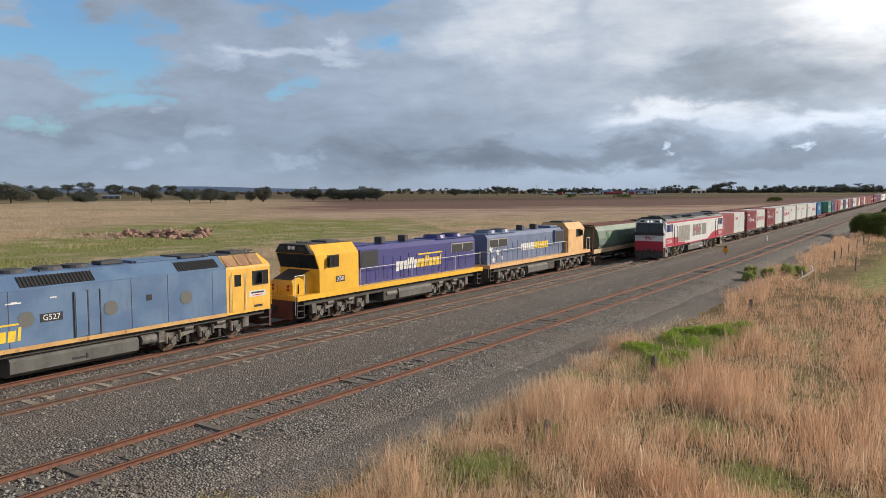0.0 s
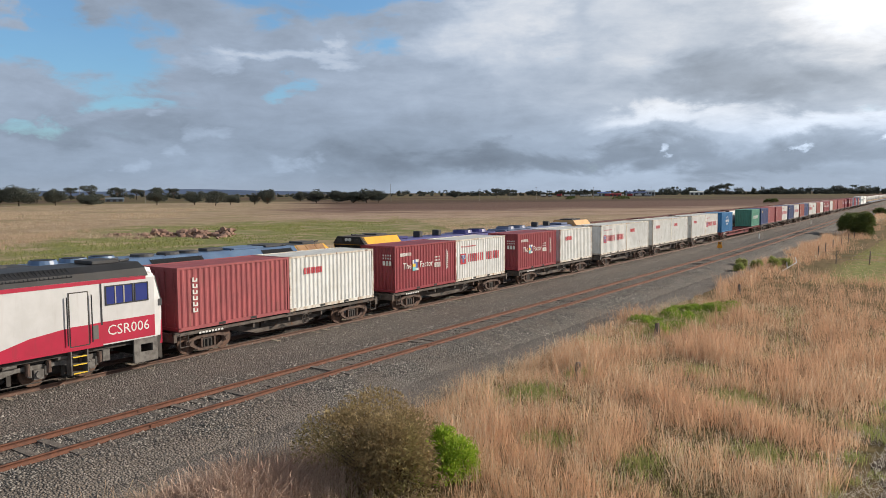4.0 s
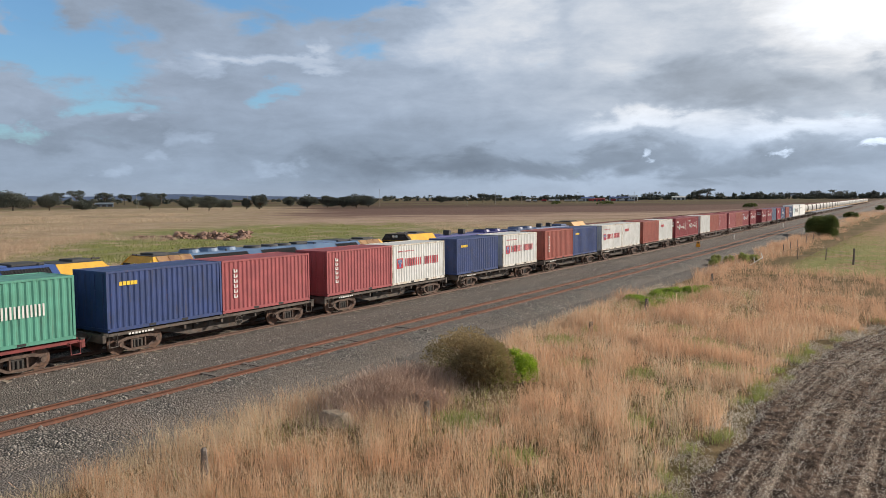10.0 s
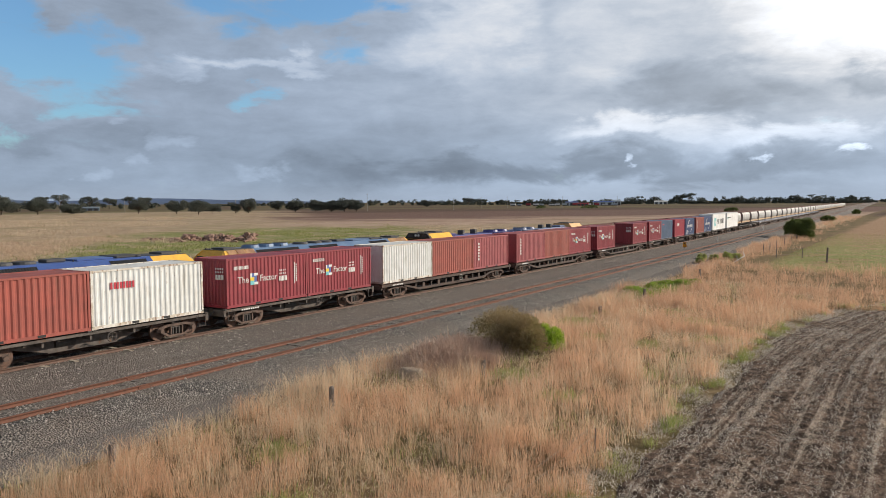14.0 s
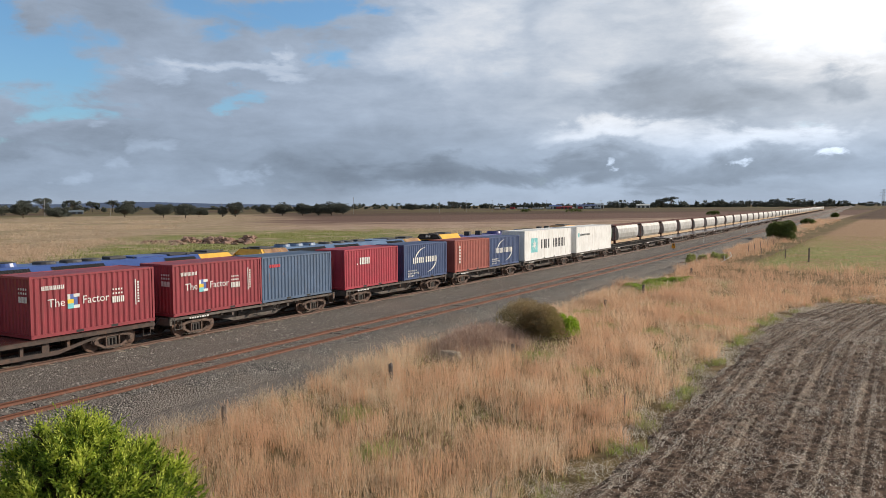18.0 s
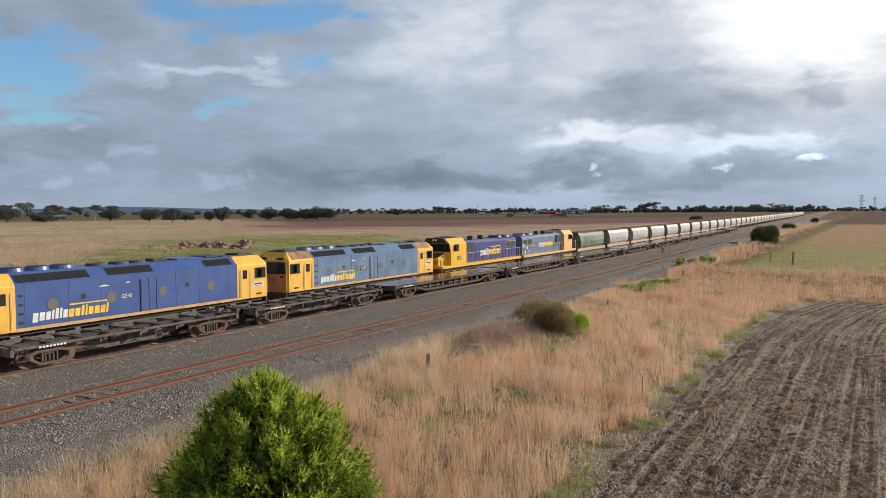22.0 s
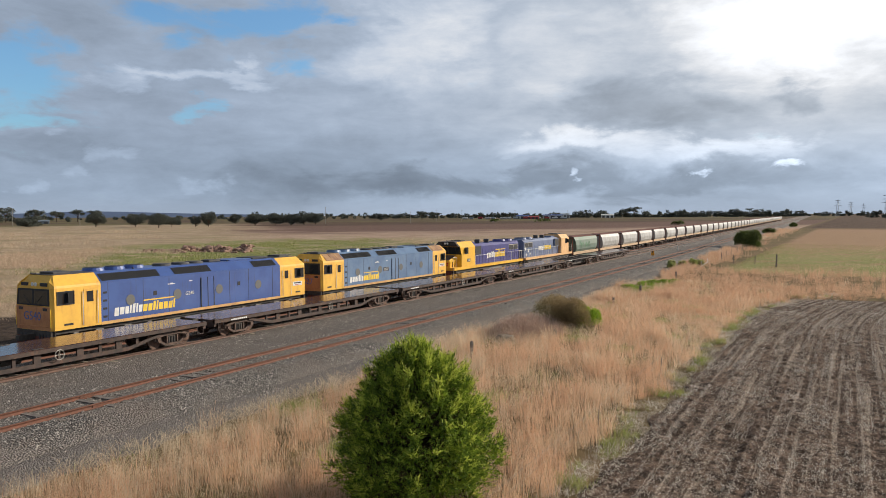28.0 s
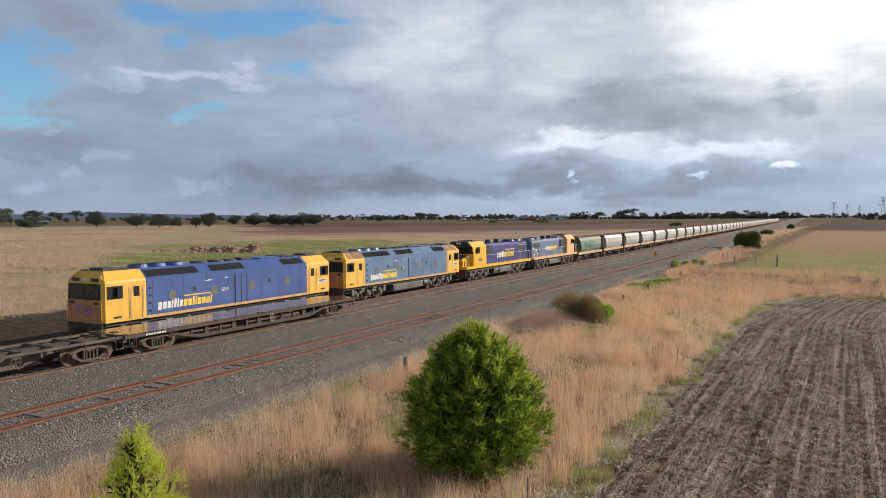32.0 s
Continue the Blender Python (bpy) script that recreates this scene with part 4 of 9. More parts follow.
def container(length, high, paint, label, doors_first, smooth=False, frame_paint=None):
    """A freight container with its front end at the origin; doors at that end if doors_first."""
    c = thing("container", label, "container", "containers on the train")
    key = (length, high, smooth, paint.name, doors_first)
    if key not in BOX_DATA:
        src = container_parts(length, high, smooth)

        def painted(name, bm, flip=False):
            b = bm.copy()
            if flip:
                bmesh.ops.rotate(b, verts=b.verts[:], matrix=Matrix.Rotation(radians(180), 3, "Z"))
                bmesh.ops.translate(b, verts=b.verts[:], vec=(0, length, 0))
            bmesh.ops.recalc_face_normals(b, faces=b.faces[:])
            return name, mesh_of(name, b, paint)

        rim = painted("frame", src["frame"])
        if frame_paint:
            rim[1].materials[0] = frame_paint
        items = [rim, painted("side_wall", src["wall"][0]), painted("side_wall", src["wall"][1]), painted("roof", src["roof"]), painted("floor", src["floor"])]
        items.append(painted("end_wall", src["head"], doors_first))
        items += [painted("door", d, not doors_first) for d in src["doors"]]
        items.append(painted("door_lock_gear", src["bars"], not doors_first))
        BOX_DATA[key] = items
    for name, me in BOX_DATA[key]:
        ob = new(name, me)
        ob.parent = c
    if paint.name not in CASTING:
        CASTING[paint.name] = mesh_of("corner_casting", box(-0.082, 0.082, -0.088, 0.088, -0.059, 0.059, bevel=0.012), CAST_RUST if paint is WHITE_BOX else paint)
    for at in container_parts(length, high, smooth)["casting"]:
        ob = new("corner_casting", CASTING[paint.name])
        ob.parent, ob.location = c, at
    for y in (2.0, length - 2.35) if length < 7 else (4.6, 7.2):
        if paint.name not in POCKET:
            POCKET[paint.name] = mesh_of("fork_pocket", boxes([(1.19, 1.2225, 0, 0.35, 0.035, 0.145)]), GRILLE)
        ob = new("fork_pocket", POCKET[paint.name])
        ob.parent, ob.location = c, (0, y, 0)
    return c


def decal(c, name, items, material, x=1.214, label=""):
    """Flat painted shapes on the east side: rows of y0, y1, z0, z1."""
    if len(items) > 8 or "caption" in name:
        tagged(part(name, boxes([(x, x + 0.006, a, b, z0, z1) for a, b, z0, z1 in items]), material, c, label), kind="stuff")
        return
    for a, b, z0, z1 in items:
        part(name, boxes([(x, x + 0.006, a, b, z0, z1)]), material, c, label)


def bar_text(y0, y1, z0, z1, n, gap=0.18):
    """Bars that stand for letters."""
    p = (y1 - y0) / n
    return [(y0 + i * p, y0 + (i + 1) * p - gap * p, z0, z1) for i in range(n)]


def lettering(name, words, size, material, parent, m, label=""):
    """Words in the built-in font as a thin solid, laid by the pose m (text in its x, y plane)."""
    cu = bpy.data.curves.new("letters", "FONT")
    cu.body, cu.size, cu.extrude, cu.align_x, cu.align_y = words, size, 0.004, "CENTER", "CENTER"
    cu.resolution_u = 2
    ob = bpy.data.objects.new("letters", cu)
    scene.collection.objects.link(ob)
    bpy.context.view_layer.update()
    me = bpy.data.meshes.new_from_object(ob.evaluated_get(bpy.context.evaluated_depsgraph_get()))
    me.name = name
    bpy.data.objects.remove(ob)
    me.materials.clear()
    me.materials.append(material)
    me.transform(m)
    out = new(name, me)
    out.parent = parent
    return tagged(out, label, kind="stuff")


EAST = Matrix(((0, 0, 1, 0), (1, 0, 0, 0), (0, 1, 0, 0), (0, 0, 0, 1)))  # text reads along +y on a face towards +x
SOUTH = Matrix(((1, 0, 0, 0), (0, 0, -1, 0), (0, 1, 0, 0), (0, 0, 0, 1)))  # text reads along +x on a face towards -y


def stroke_text(y0, y1, z0, z1, n, gap=0.22, bold=0.30):
    """Pairs of plain bars that stand for letters."""
    out, p = [], (y1 - y0) / n
    for i in range(n):
        a, b = y0 + i * p, y0 + (i + 1 - gap) * p
        t = (b - a) * (bold + 0.08)
        out += [(a, a + t, z0, z1), (b - t, b, z0, z1)]
    return out


# ---- the container train: what stands where, in metres behind its zero mark ----
MOVERS = []
OPEN20, HIGH = 6.058, 2.591


def red_tag(c):
    decal(c, "red_mark", stroke_text(0.95, 2.20, 1.70, 2.00, 4, 0.12, 0.30), MARK_RED)


def red_square_mark(c):
    """Two rows of red strokes beside a red square with a blue fork."""
    decal(c, "red_mark", stroke_text(1.42, 3.30, 1.14, 1.66, 4, 0.26, 0.24) + stroke_text(3.62, 5.35, 1.14, 1.66, 4, 0.26, 0.24), MARK_RED)
    decal(c, "red_caption", bar_text(0.62, 2.4, 2.10, 2.17, 14, 0.45), MARK_RED)
    decal(c, "red_panel", [(0.52, 0.60, 1.05, 1.70), (1.10, 1.18, 1.05, 1.70), (0.60, 1.10, 1.05, 1.12), (0.60, 1.10, 1.63, 1.70), (0.60, 0.74, 1.12, 1.36), (0.96, 1.10, 1.12, 1.36)], MARK_RED)
    decal(c, "blue_panel", [(0.78, 0.92, 1.12, 1.42), (0.66, 0.80, 1.42, 1.60), (0.90, 1.04, 1.42, 1.60)], MARK_BLUE)


def colour_block_mark(c):
    """White strokes on both sides of a many-coloured block, with a small badge."""
    lettering("white_word", "The", 0.50, MARK_WHITE, c, Matrix.Translation((1.219, 1.14, 1.40)) @ EAST)
    lettering("white_word", "Factor", 0.50, MARK_WHITE, c, Matrix.Translation((1.219, 2.98, 1.40)) @ EAST)
    decal(c, "blue_panel", [(1.64, 1.92, 1.10, 1.32)], MARK_CYAN)
    decal(c, "yellow_panel", [(1.64, 1.92, 1.32, 1.50)], MARK_YELLOW)
    decal(c, "white_panel", [(1.64, 1.76, 1.50, 1.72), (1.92, 2.20, 1.58, 1.72), (1.92, 2.20, 1.10, 1.24)], MARK_WHITE)
    decal(c, "dark_panel", [(1.76, 1.92, 1.50, 1.72), (1.92, 2.10, 1.24, 1.58)], MARK_BLUE)
    decal(c, "white_badge", stroke_text(3.80, 4.45, 1.12, 1.40, 3, 0.2, 0.34) + bar_text(3.82, 4.4, 1.50, 1.58, 4, 0.5) + bar_text(3.82, 4.4, 1.68, 1.76, 4, 0.5), MARK_WHITE)
    decal(c, "white_caption", stroke_text(0.5, 1.55, 1.98, 2.16, 6, 0.25, 0.3), MARK_WHITE)
    decal(c, "white_caption", bar_text(5.0, 5.06, 0.9, 2.1, 1) + [(5.12, 5.22, 1.0 + 0.13 * i, 1.08 + 0.13 * i) for i in range(8)], MARK_WHITE)
    tagged(part("white_end_mark", boxes([(x, x + 0.16, 0.018, 0.026, 1.5, 1.75) for x in (0.35, 0.57, 0.79)] + [(x, x + 0.08, 0.018, 0.026, z, z + 0.09) for x in (0.35, 0.52, 0.69, 0.86) for z in (1.85, 2.02)]), MARK_WHITE, c), kind="stuff")


def upright(c):
    decal(c, "white_mark", [q for i in range(6) for q in ((0.72, 0.96, 0.72 + i * 0.25, 0.77 + i * 0.25), (0.72, 0.79, 0.77 + i * 0.25, 0.90 + i * 0.25), (0.89, 0.96, 0.77 + i * 0.25, 0.86 + i * 0.25))], MARK_WHITE)


def sweep(c):
    """Two white crescents and a row of letters' bars."""
    bm = bmesh.new()
    for top in (1, -1):
        pts = []
        for i in range(9):
            a = radians(200 - 14 * i) if top > 0 else radians(20 - 14 * i)
            pts.append((3.0 + 1.55 * math.cos(a), 1.35 + 0.95 * math.sin(a)))
        inner = [(3.0 + (y - 3.0) * 0.90, 1.35 + (z - 1.35) * 0.88) for y, z in pts]
        for i in range(8):
            t0, t1 = abs(i - 4) / 4, abs(i + 1 - 4) / 4
            q = [pts[i], pts[i + 1], tuple(np.add(np.multiply(inner[i + 1], 1 - t1), np.multiply(pts[i + 1], t1)) - (0, 0.001)), tuple(np.add(np.multiply(inner[i], 1 - t0), np.multiply(pts[i], t0)) - (0, 0.001))]
            add_loft(bm, [[(1.214, y, z) for y, z in q], [(1.220, y, z) for y, z in q]])
    part("white_crescents", bm, MARK_WHITE, c)
    decal(c, "white_mark", stroke_text(1.20, 2.75, 1.15, 1.58, 3, 0.16, 0.27) + stroke_text(2.95, 4.60, 1.15, 1.58, 3, 0.16, 0.27), MARK_WHITE)
    for words, y, z in (("eco container", 1.12, 0.66), ("bamboo flooring", 1.25, 0.47), ("light steel", 0.92, 0.28)):
        lettering("white_caption", words, 0.22, MARK_WHITE, c, Matrix.Translation((1.219, y, z)) @ EAST)


def globe(c):
    bm = bmesh.new()
    rings = [[bm.verts.new((x, 3.0 + r * math.cos(6.28319 * i / 20), 1.45 + r * 0.85 * math.sin(6.28319 * i / 20))) for i in range(20)] for x, r in ((1.214, 0.64), (1.214, 0.70), (1.220, 0.70), (1.220, 0.64))]
    for i in range(20):
        for k in range(4):
            bm.faces.new((rings[k][i], rings[k][(i + 1) % 20], rings[(k + 1) % 4][(i + 1) % 20], rings[(k + 1) % 4][i]))
    bmesh.ops.recalc_face_normals(bm, faces=bm.faces[:])
    part("white_ring", bm, MARK_WHITE, c)
    decal(c, "white_mark", stroke_text(2.1, 3.9, 1.3, 1.6, 5, 0.14, 0.28) + bar_text(2.45, 3.6, 1.02, 1.12, 7, 0.4), MARK_WHITE)


def green_mark(c):
    decal(c, "white_mark", stroke_text(1.1, 2.4, 1.12, 1.60, 4, 0.25, 0.24) + stroke_text(2.7, 4.9, 1.12, 1.60, 7, 0.25, 0.24), MARK_WHITE)


def small_tag(colour):
    def put(c):
        decal(c, "coloured_tag", bar_text(0.6, 1.5, 1.95, 2.12, 5), colour)
    return put


def short_white_mark(c):
    decal(c, "white_mark", stroke_text(1.62, 2.75, 1.55, 2.0, 3, 0.12, 0.30) + [(1.3, 1.42, 1.55, 1.63)], MARK_WHITE)


def star_panel(c):
    """A pale blue panel with a seven-pointed star, and dark letters' bars."""
    bm = boxes([(1.214, 1.220, 1.55, 3.1, 0.75, 2.15)])
    part("cyan_panel", bm, MARK_CYAN, c)
    st = bmesh.new()
    pts = [(2.325 + (0.55 if i % 2 == 0 else 0.2) * math.sin(6.28319 * i / 14), 1.45 + (0.55 if i % 2 == 0 else 0.2) * math.cos(6.28319 * i / 14)) for i in range(14)]
    add_loft(st, [[(1.221, y, z) for y, z in pts], [(1.227, y, z) for y, z in pts]])
    part("white_star", st, MARK_WHITE, c)
    decal(c, "dark_mark", stroke_text(4.0, 6.2, 1.05, 1.95, 2, 0.10, 0.22) + stroke_text(7.1, 10.4, 1.05, 1.95, 4, 0.16, 0.24), MARK_BLACK)


def line_mark(c):
    decal(c, "cyan_panel", [(0.5, 0.95, 1.75, 2.2)], MARK_CYAN)
    decal(c, "dark_mark", stroke_text(1.2, 3.0, 1.88, 2.1, 6, 0.2, 0.22) + stroke_text(3.2, 4.4, 1.88, 2.1, 4, 0.2, 0.22), MARK_BLACK)


WHITE_L, MAROON_L = "dirty white corrugated container with rust streaks", "maroon corrugated container with white and coloured marks"
KINDS = {
    "W": (WHITE_BOX, WHITE_L + " and red letters", red_tag, True),
    "Y": (WHITE_BOX, WHITE_L + " and large red letters", red_square_mark, True),
    "w": (WHITE_BOX, WHITE_L + ", faded letters", None, True),
    "F": (MAROON_BOX, MAROON_L, colour_block_mark, False),
    "M": (FADED_BOX, "faded red corrugated container with upright white letters", upright, True),
    "R": (BRICK_BOX, "brick red corrugated container", None, True),
    "T": (BRICK_BOX, "brick red corrugated container with upright white letters", upright, True),
    "B": (BLUE_BOX, "dark blue corrugated container with a small yellow mark", small_tag(MARK_YELLOW), True),
    "S": (SLATE_BOX, "grey blue corrugated container with a red tag", small_tag(MARK_RED), True),
    "C": (RED_BOX, "bright red corrugated container with white letters", short_white_mark, True),
    "N": (NAVY_BOX, "navy corrugated container with white crescents", sweep, True),
    "O": (SKY_BOX, "bright blue corrugated container with a white ring mark", globe, False),
    "G": (GREEN_BOX, "green corrugated container with white letters", green_mark, False),
}
PROTO = {}


def put_box(code, at):
    if code not in PROTO:
        paint, lab, mark, doors = KINDS[code]
        c = container(OPEN20, HIGH, paint, lab, doors, frame_paint=WHITE_RIM if paint is WHITE_BOX else None)
        if mark:
            mark(c)
        PROTO[code] = c
        MOVERS.append((c, at, 1.05))
    else:
        MOVERS.append((copy_thing(PROTO[code], Matrix()), at, 1.05))


def put_wagon(kind, middle):
    if kind not in PROTO:
        if kind == "40":
            PROTO[kind] = skeletal_wagon(6.35, 4.55, FRAME_GREY, "grey rusty skeletal container wagon on two bogies")
        elif kind == "60":
            PROTO[kind] = skeletal_wagon(9.40, 7.3, FRAME_BROWN, "brown steel flat wagon with a wet plated deck", 0.40, True)
        elif kind == "80":
            PROTO[kind] = skeletal_wagon(12.9, 10.3, FRAME_RED, "long red skeletal container wagon on two bogies", 0.46)
        MOVERS.append((PROTO[kind], middle, 0.0))
    else:
        MOVERS.append((copy_thing(PROTO[kind], Matrix()), middle, 0.0))


def load(kind, first, codes, step=6.10):
    """A wagon whose first box starts at that mark; a dot leaves a slot empty, a dash leaves a hand's gap."""
    u = first
    start = u
    for ch in codes:
        if ch == ".":
            u += step
        elif ch == "-":
            u += 0.75
        else:
            put_box(ch, u)
            u += step
    put_wagon(kind, (start + u) / 2)


def build_train():
    for kind, first, codes in (
        ("40", 96.9, "MW"), ("40", 110.9, "FY"), ("40", 124.9, "F-W"), ("40", 139.9, "YW"), ("40", 153.5, "WW"), ("40", 167.4, "WY"),
        ("80", 181.9, "O..-G"), ("40", 208.4, "BM"), ("40", 222.0, "MY"), ("40", 235.8, "B-Y"), ("40", 250.4, "TB"), ("40", 263.9, "YW"), ("40", 277.3, "RW"),
        ("40", 291.0, "FF"), ("60", 304.5, "wRM"), ("60", 324.4, "MRF"), ("60", 344.6, "F.-F"), ("40", 364.7, "FS"), ("40", 378.2, "C-N"), ("40", 392.4, "TN"),
    ):
        load(kind, first, codes)
    for at, mark, lab in ((405.8, star_panel, "white refrigerated container with a pale blue star panel"), (419.7, line_mark, "white refrigerated container with a small blue mark")):
        c = container(12.192, 2.896, REEFER, lab, True, True)
        mark(c)
        MOVERS.append((c, at, 1.05))
        put_wagon("40", at + 6.1)
    put_wagon("40", 439.9)
    put_wagon("40", 453.9)
    for u in (471.2, 490.6, 510.1, 529.5, 549.0, 568.4, 587.8, 607.0):
        put_wagon("60", u)
    put_wagon("40", 622.8)
    put_wagon("60", 638.4)


build_train()


def run(t):
    """How far the container train has come after t seconds."""
    return 20.65 * t - 0.0165 * t * t


# ---- locomotives ----
def disc(name, x, y, z, r, material, parent, thick=0.02, n=20):
    return part(name, rod((x, y, z), (x + thick, y, z), r, n), material, parent)


def loco_bogie(parent, y, axles, reach, r=0.51):
    """A three-axle locomotive bogie: side frames, axle boxes, springs, brake cylinders, wheels."""
    for s in (-1, 1):
        bm = bmesh.new()
        x0, x1 = sorted((s * 0.98, s * 1.10))
        pts = [(-reach, 0.62), (-reach, 0.86), (-0.9, 0.80), (0.9, 0.80), (reach, 0.86), (reach, 0.62), (1.2, 0.56), (0.75, 0.66), (-0.75, 0.66), (-1.2, 0.56)]
        add_loft(bm, [[(x0, a, b) for a, b in pts], [(x1, a, b) for a, b in pts]])
        bmesh.ops.recalc_face_normals(bm, faces=bm.faces[:])
        fr = part("bogie_frame", bm, GREY_BOGIE, parent)
        fr.location = (0, y, 0)
        for a in axles:
            ab = boxes([(min(s * 1.02, s * 1.22), max(s * 1.02, s * 1.22), a - 0.17, a + 0.17, 0.33, 0.66)])
            add_rod(ab, (s * 1.22, a, 0.5), (s * 1.28, a, 0.5), 0.13, 10)
            for b in (-0.27, 0.27):
                add_rod(ab, (s * 1.12, a + b, 0.42), (s * 1.12, a + b, 0.74), 0.075, 8)
            part("axle_box", ab, GREY_BOGIE, fr)
        for a in ((axles[0] + axles[1]) / 2, (axles[1] + axles[2]) / 2):
            part("brake_cylinder", rod((s * 1.12, a - 0.26, 0.93), (s * 1.12, a + 0.2, 0.93), 0.12, 10), GREY_BOGIE, fr)
            part("brake_arm", boxes([(min(s * 1.02, s * 1.07), max(s * 1.02, s * 1.07), a - 0.08, a + 0.06, 0.25, 0.6)]), DARK_STEEL, fr)
    # motor cases, added as dark backing that blocks light behind the wheels
    for i, a in enumerate(axles):
        d = 0.62 if i < 2 else -0.62
        mc = part("traction_motor", box(-0.62, 0.62, a + d - 0.36, a + d + 0.36, 0.24, 0.98, bevel=0.06), DARK_STEEL, parent)
        mc.location = (0, y, 0)
        for s in (-1, 1):
            for b in (-0.36, 0.36):
                sp = part("coil_spring", rod((s * 1.17, a + b, 0.50), (s * 1.17, a + b, 0.90), 0.085, 9), BOGIE, parent)
                sp.location = (0, y, 0)
    for s in (-1, 1):
        sp = part("brake_pipe", rods([((s * 1.13, -reach + 0.1, 0.98), (s * 1.13, reach - 0.1, 0.98), 0.03), ((s * 1.15, -reach + 0.3, 0.22), (s * 1.15, reach - 0.3, 0.22), 0.02)], 6), DARK_STEEL, parent)
        sp.location = (0, y, 0)
        for e in (-1, 1):
            sp = part("sand_box", box(min(s * 0.98, s * 1.24), max(s * 0.98, s * 1.24), e * (reach - 0.05) - 0.16, e * (reach - 0.05) + 0.16, 0.50, 1.02, bevel=0.03), GREY_BOGIE, parent)
            sp.location = (0, y, 0)
    hub = part("bogie_bolster", boxes([(-0.95, 0.95, -0.4, 0.4, 0.55, 0.9)]), DARK_STEEL, parent)
    hub.location = (0, y, 0)
    for a in axles:
        wheelset(hub, a, r)


def window(parent, x, y0, y1, z0, z1, glass=None, frame_paint=None, s=1):
    """A framed pane on the side wall at x."""
    a, b = sorted((x, x + s * 0.03))
    fr = boxes([(a, b, y0 - 0.04, y0, z0 - 0.04, z1 + 0.04), (a, b, y1, y1 + 0.04, z0 - 0.04, z1 + 0.04), (a, b, y0, y1, z0 - 0.04, z0), (a, b, y0, y1, z1, z1 + 0.04)])
    w = part("window", fr, frame_paint or GRILLE, parent)
    part("pane", boxes([(min(x, x + s * 0.014), max(x, x + s * 0.014), y0, y1, z0, z1)]), glass or GLASS, w)
    return w


def slanted_grille(parent, y0, y1, xa, za, xb, zb, step=0.14, dark=None):
    """Louvre bars lying on the sloped shoulder between (xa, za) and (xb, zb)."""
    n = Vector((zb - za, 0, xa - xb)).normalized() * 0.012
    if n.z < 0:
        n = -n
    bk = loft([[(xa + n.x, y0, za + n.z), (xb + n.x, y0, zb + n.z), (xb, y0, zb), (xa, y0, za)], [(xa + n.x, y1, za + n.z), (xb + n.x, y1, zb + n.z), (xb, y1, zb), (xa, y1, za)]])
    g = part("roof_grille", bk, dark or GRILLE, parent, "black louvred roof grille")
    bm = bmesh.new()
    k = int((y1 - y0) / step)
    for i in range(k + 1):
        y = y0 + (y1 - y0) * i / k
        add_rod(bm, (xa + n.x * 2, y, za + n.z * 2), (xb + n.x * 2, y, zb + n.z * 2), 0.018, 4)
    tagged(part("louvre_grid", bm, ROOF_DARK, g), kind="stuff")


def slogan(parent, y0, z, x, h, scale=1.0):
    """The word marks as plain leaning bars: white, then yellow under a line."""
    bm, ye = bmesh.new(), bmesh.new()

    def lean(b, y, w, z0, z1):
        q = [(y + z0 * 0.12, z + z0), (y + w + z0 * 0.12, z + z0), (y + w + z1 * 0.12, z + z1), (y + z1 * 0.12, z + z1)]
        add_loft(b, [[(x, a, c) for a, c in q], [(x + 0.008, a, c) for a, c in q]])

    y = y0
    for i in range(7):
        w = (0.24, 0.24, 0.2, 0.1, 0.15, 0.1, 0.2)[i] * scale
        lean(bm, y, w, -0.1 * h if i == 0 else 0, h * (1 if i in (3, 4, 5) else 0.78))
        y += w + 0.06 * scale
    yw = y
    for i in range(8):
        w = (0.25, 0.24, 0.14, 0.1, 0.24, 0.25, 0.24, 0.1)[i] * scale
        lean(ye, y, w, 0, h * (1 if i in (2, 3, 7) else 0.78))
        y += w + 0.06 * scale
    lean(ye, yw, y - yw, h * 1.15, h * 1.28)
    for b in (bm, ye):
        bmesh.ops.recalc_face_normals(b, faces=b.faces[:])
    tagged(part("white_word_mark", bm, MARK_WHITE, parent), kind="stuff")
    tagged(part("yellow_word_mark", ye, MARK_YELLOW, parent), kind="stuff")


def section(w, lo, eave, wr, roof):
    return [(-w, lo), (-w, eave), (-wr, roof), (wr, roof), (w, eave), (w, lo)]


RUST_ROOF = surface("rusted_roof", (0.40, 0.24, 0.12), (0.24, 0.13, 0.075), 1.6, 0.75, grime=(0.15, 0.08, 0.05), grime_amount=0.6, streak=True)


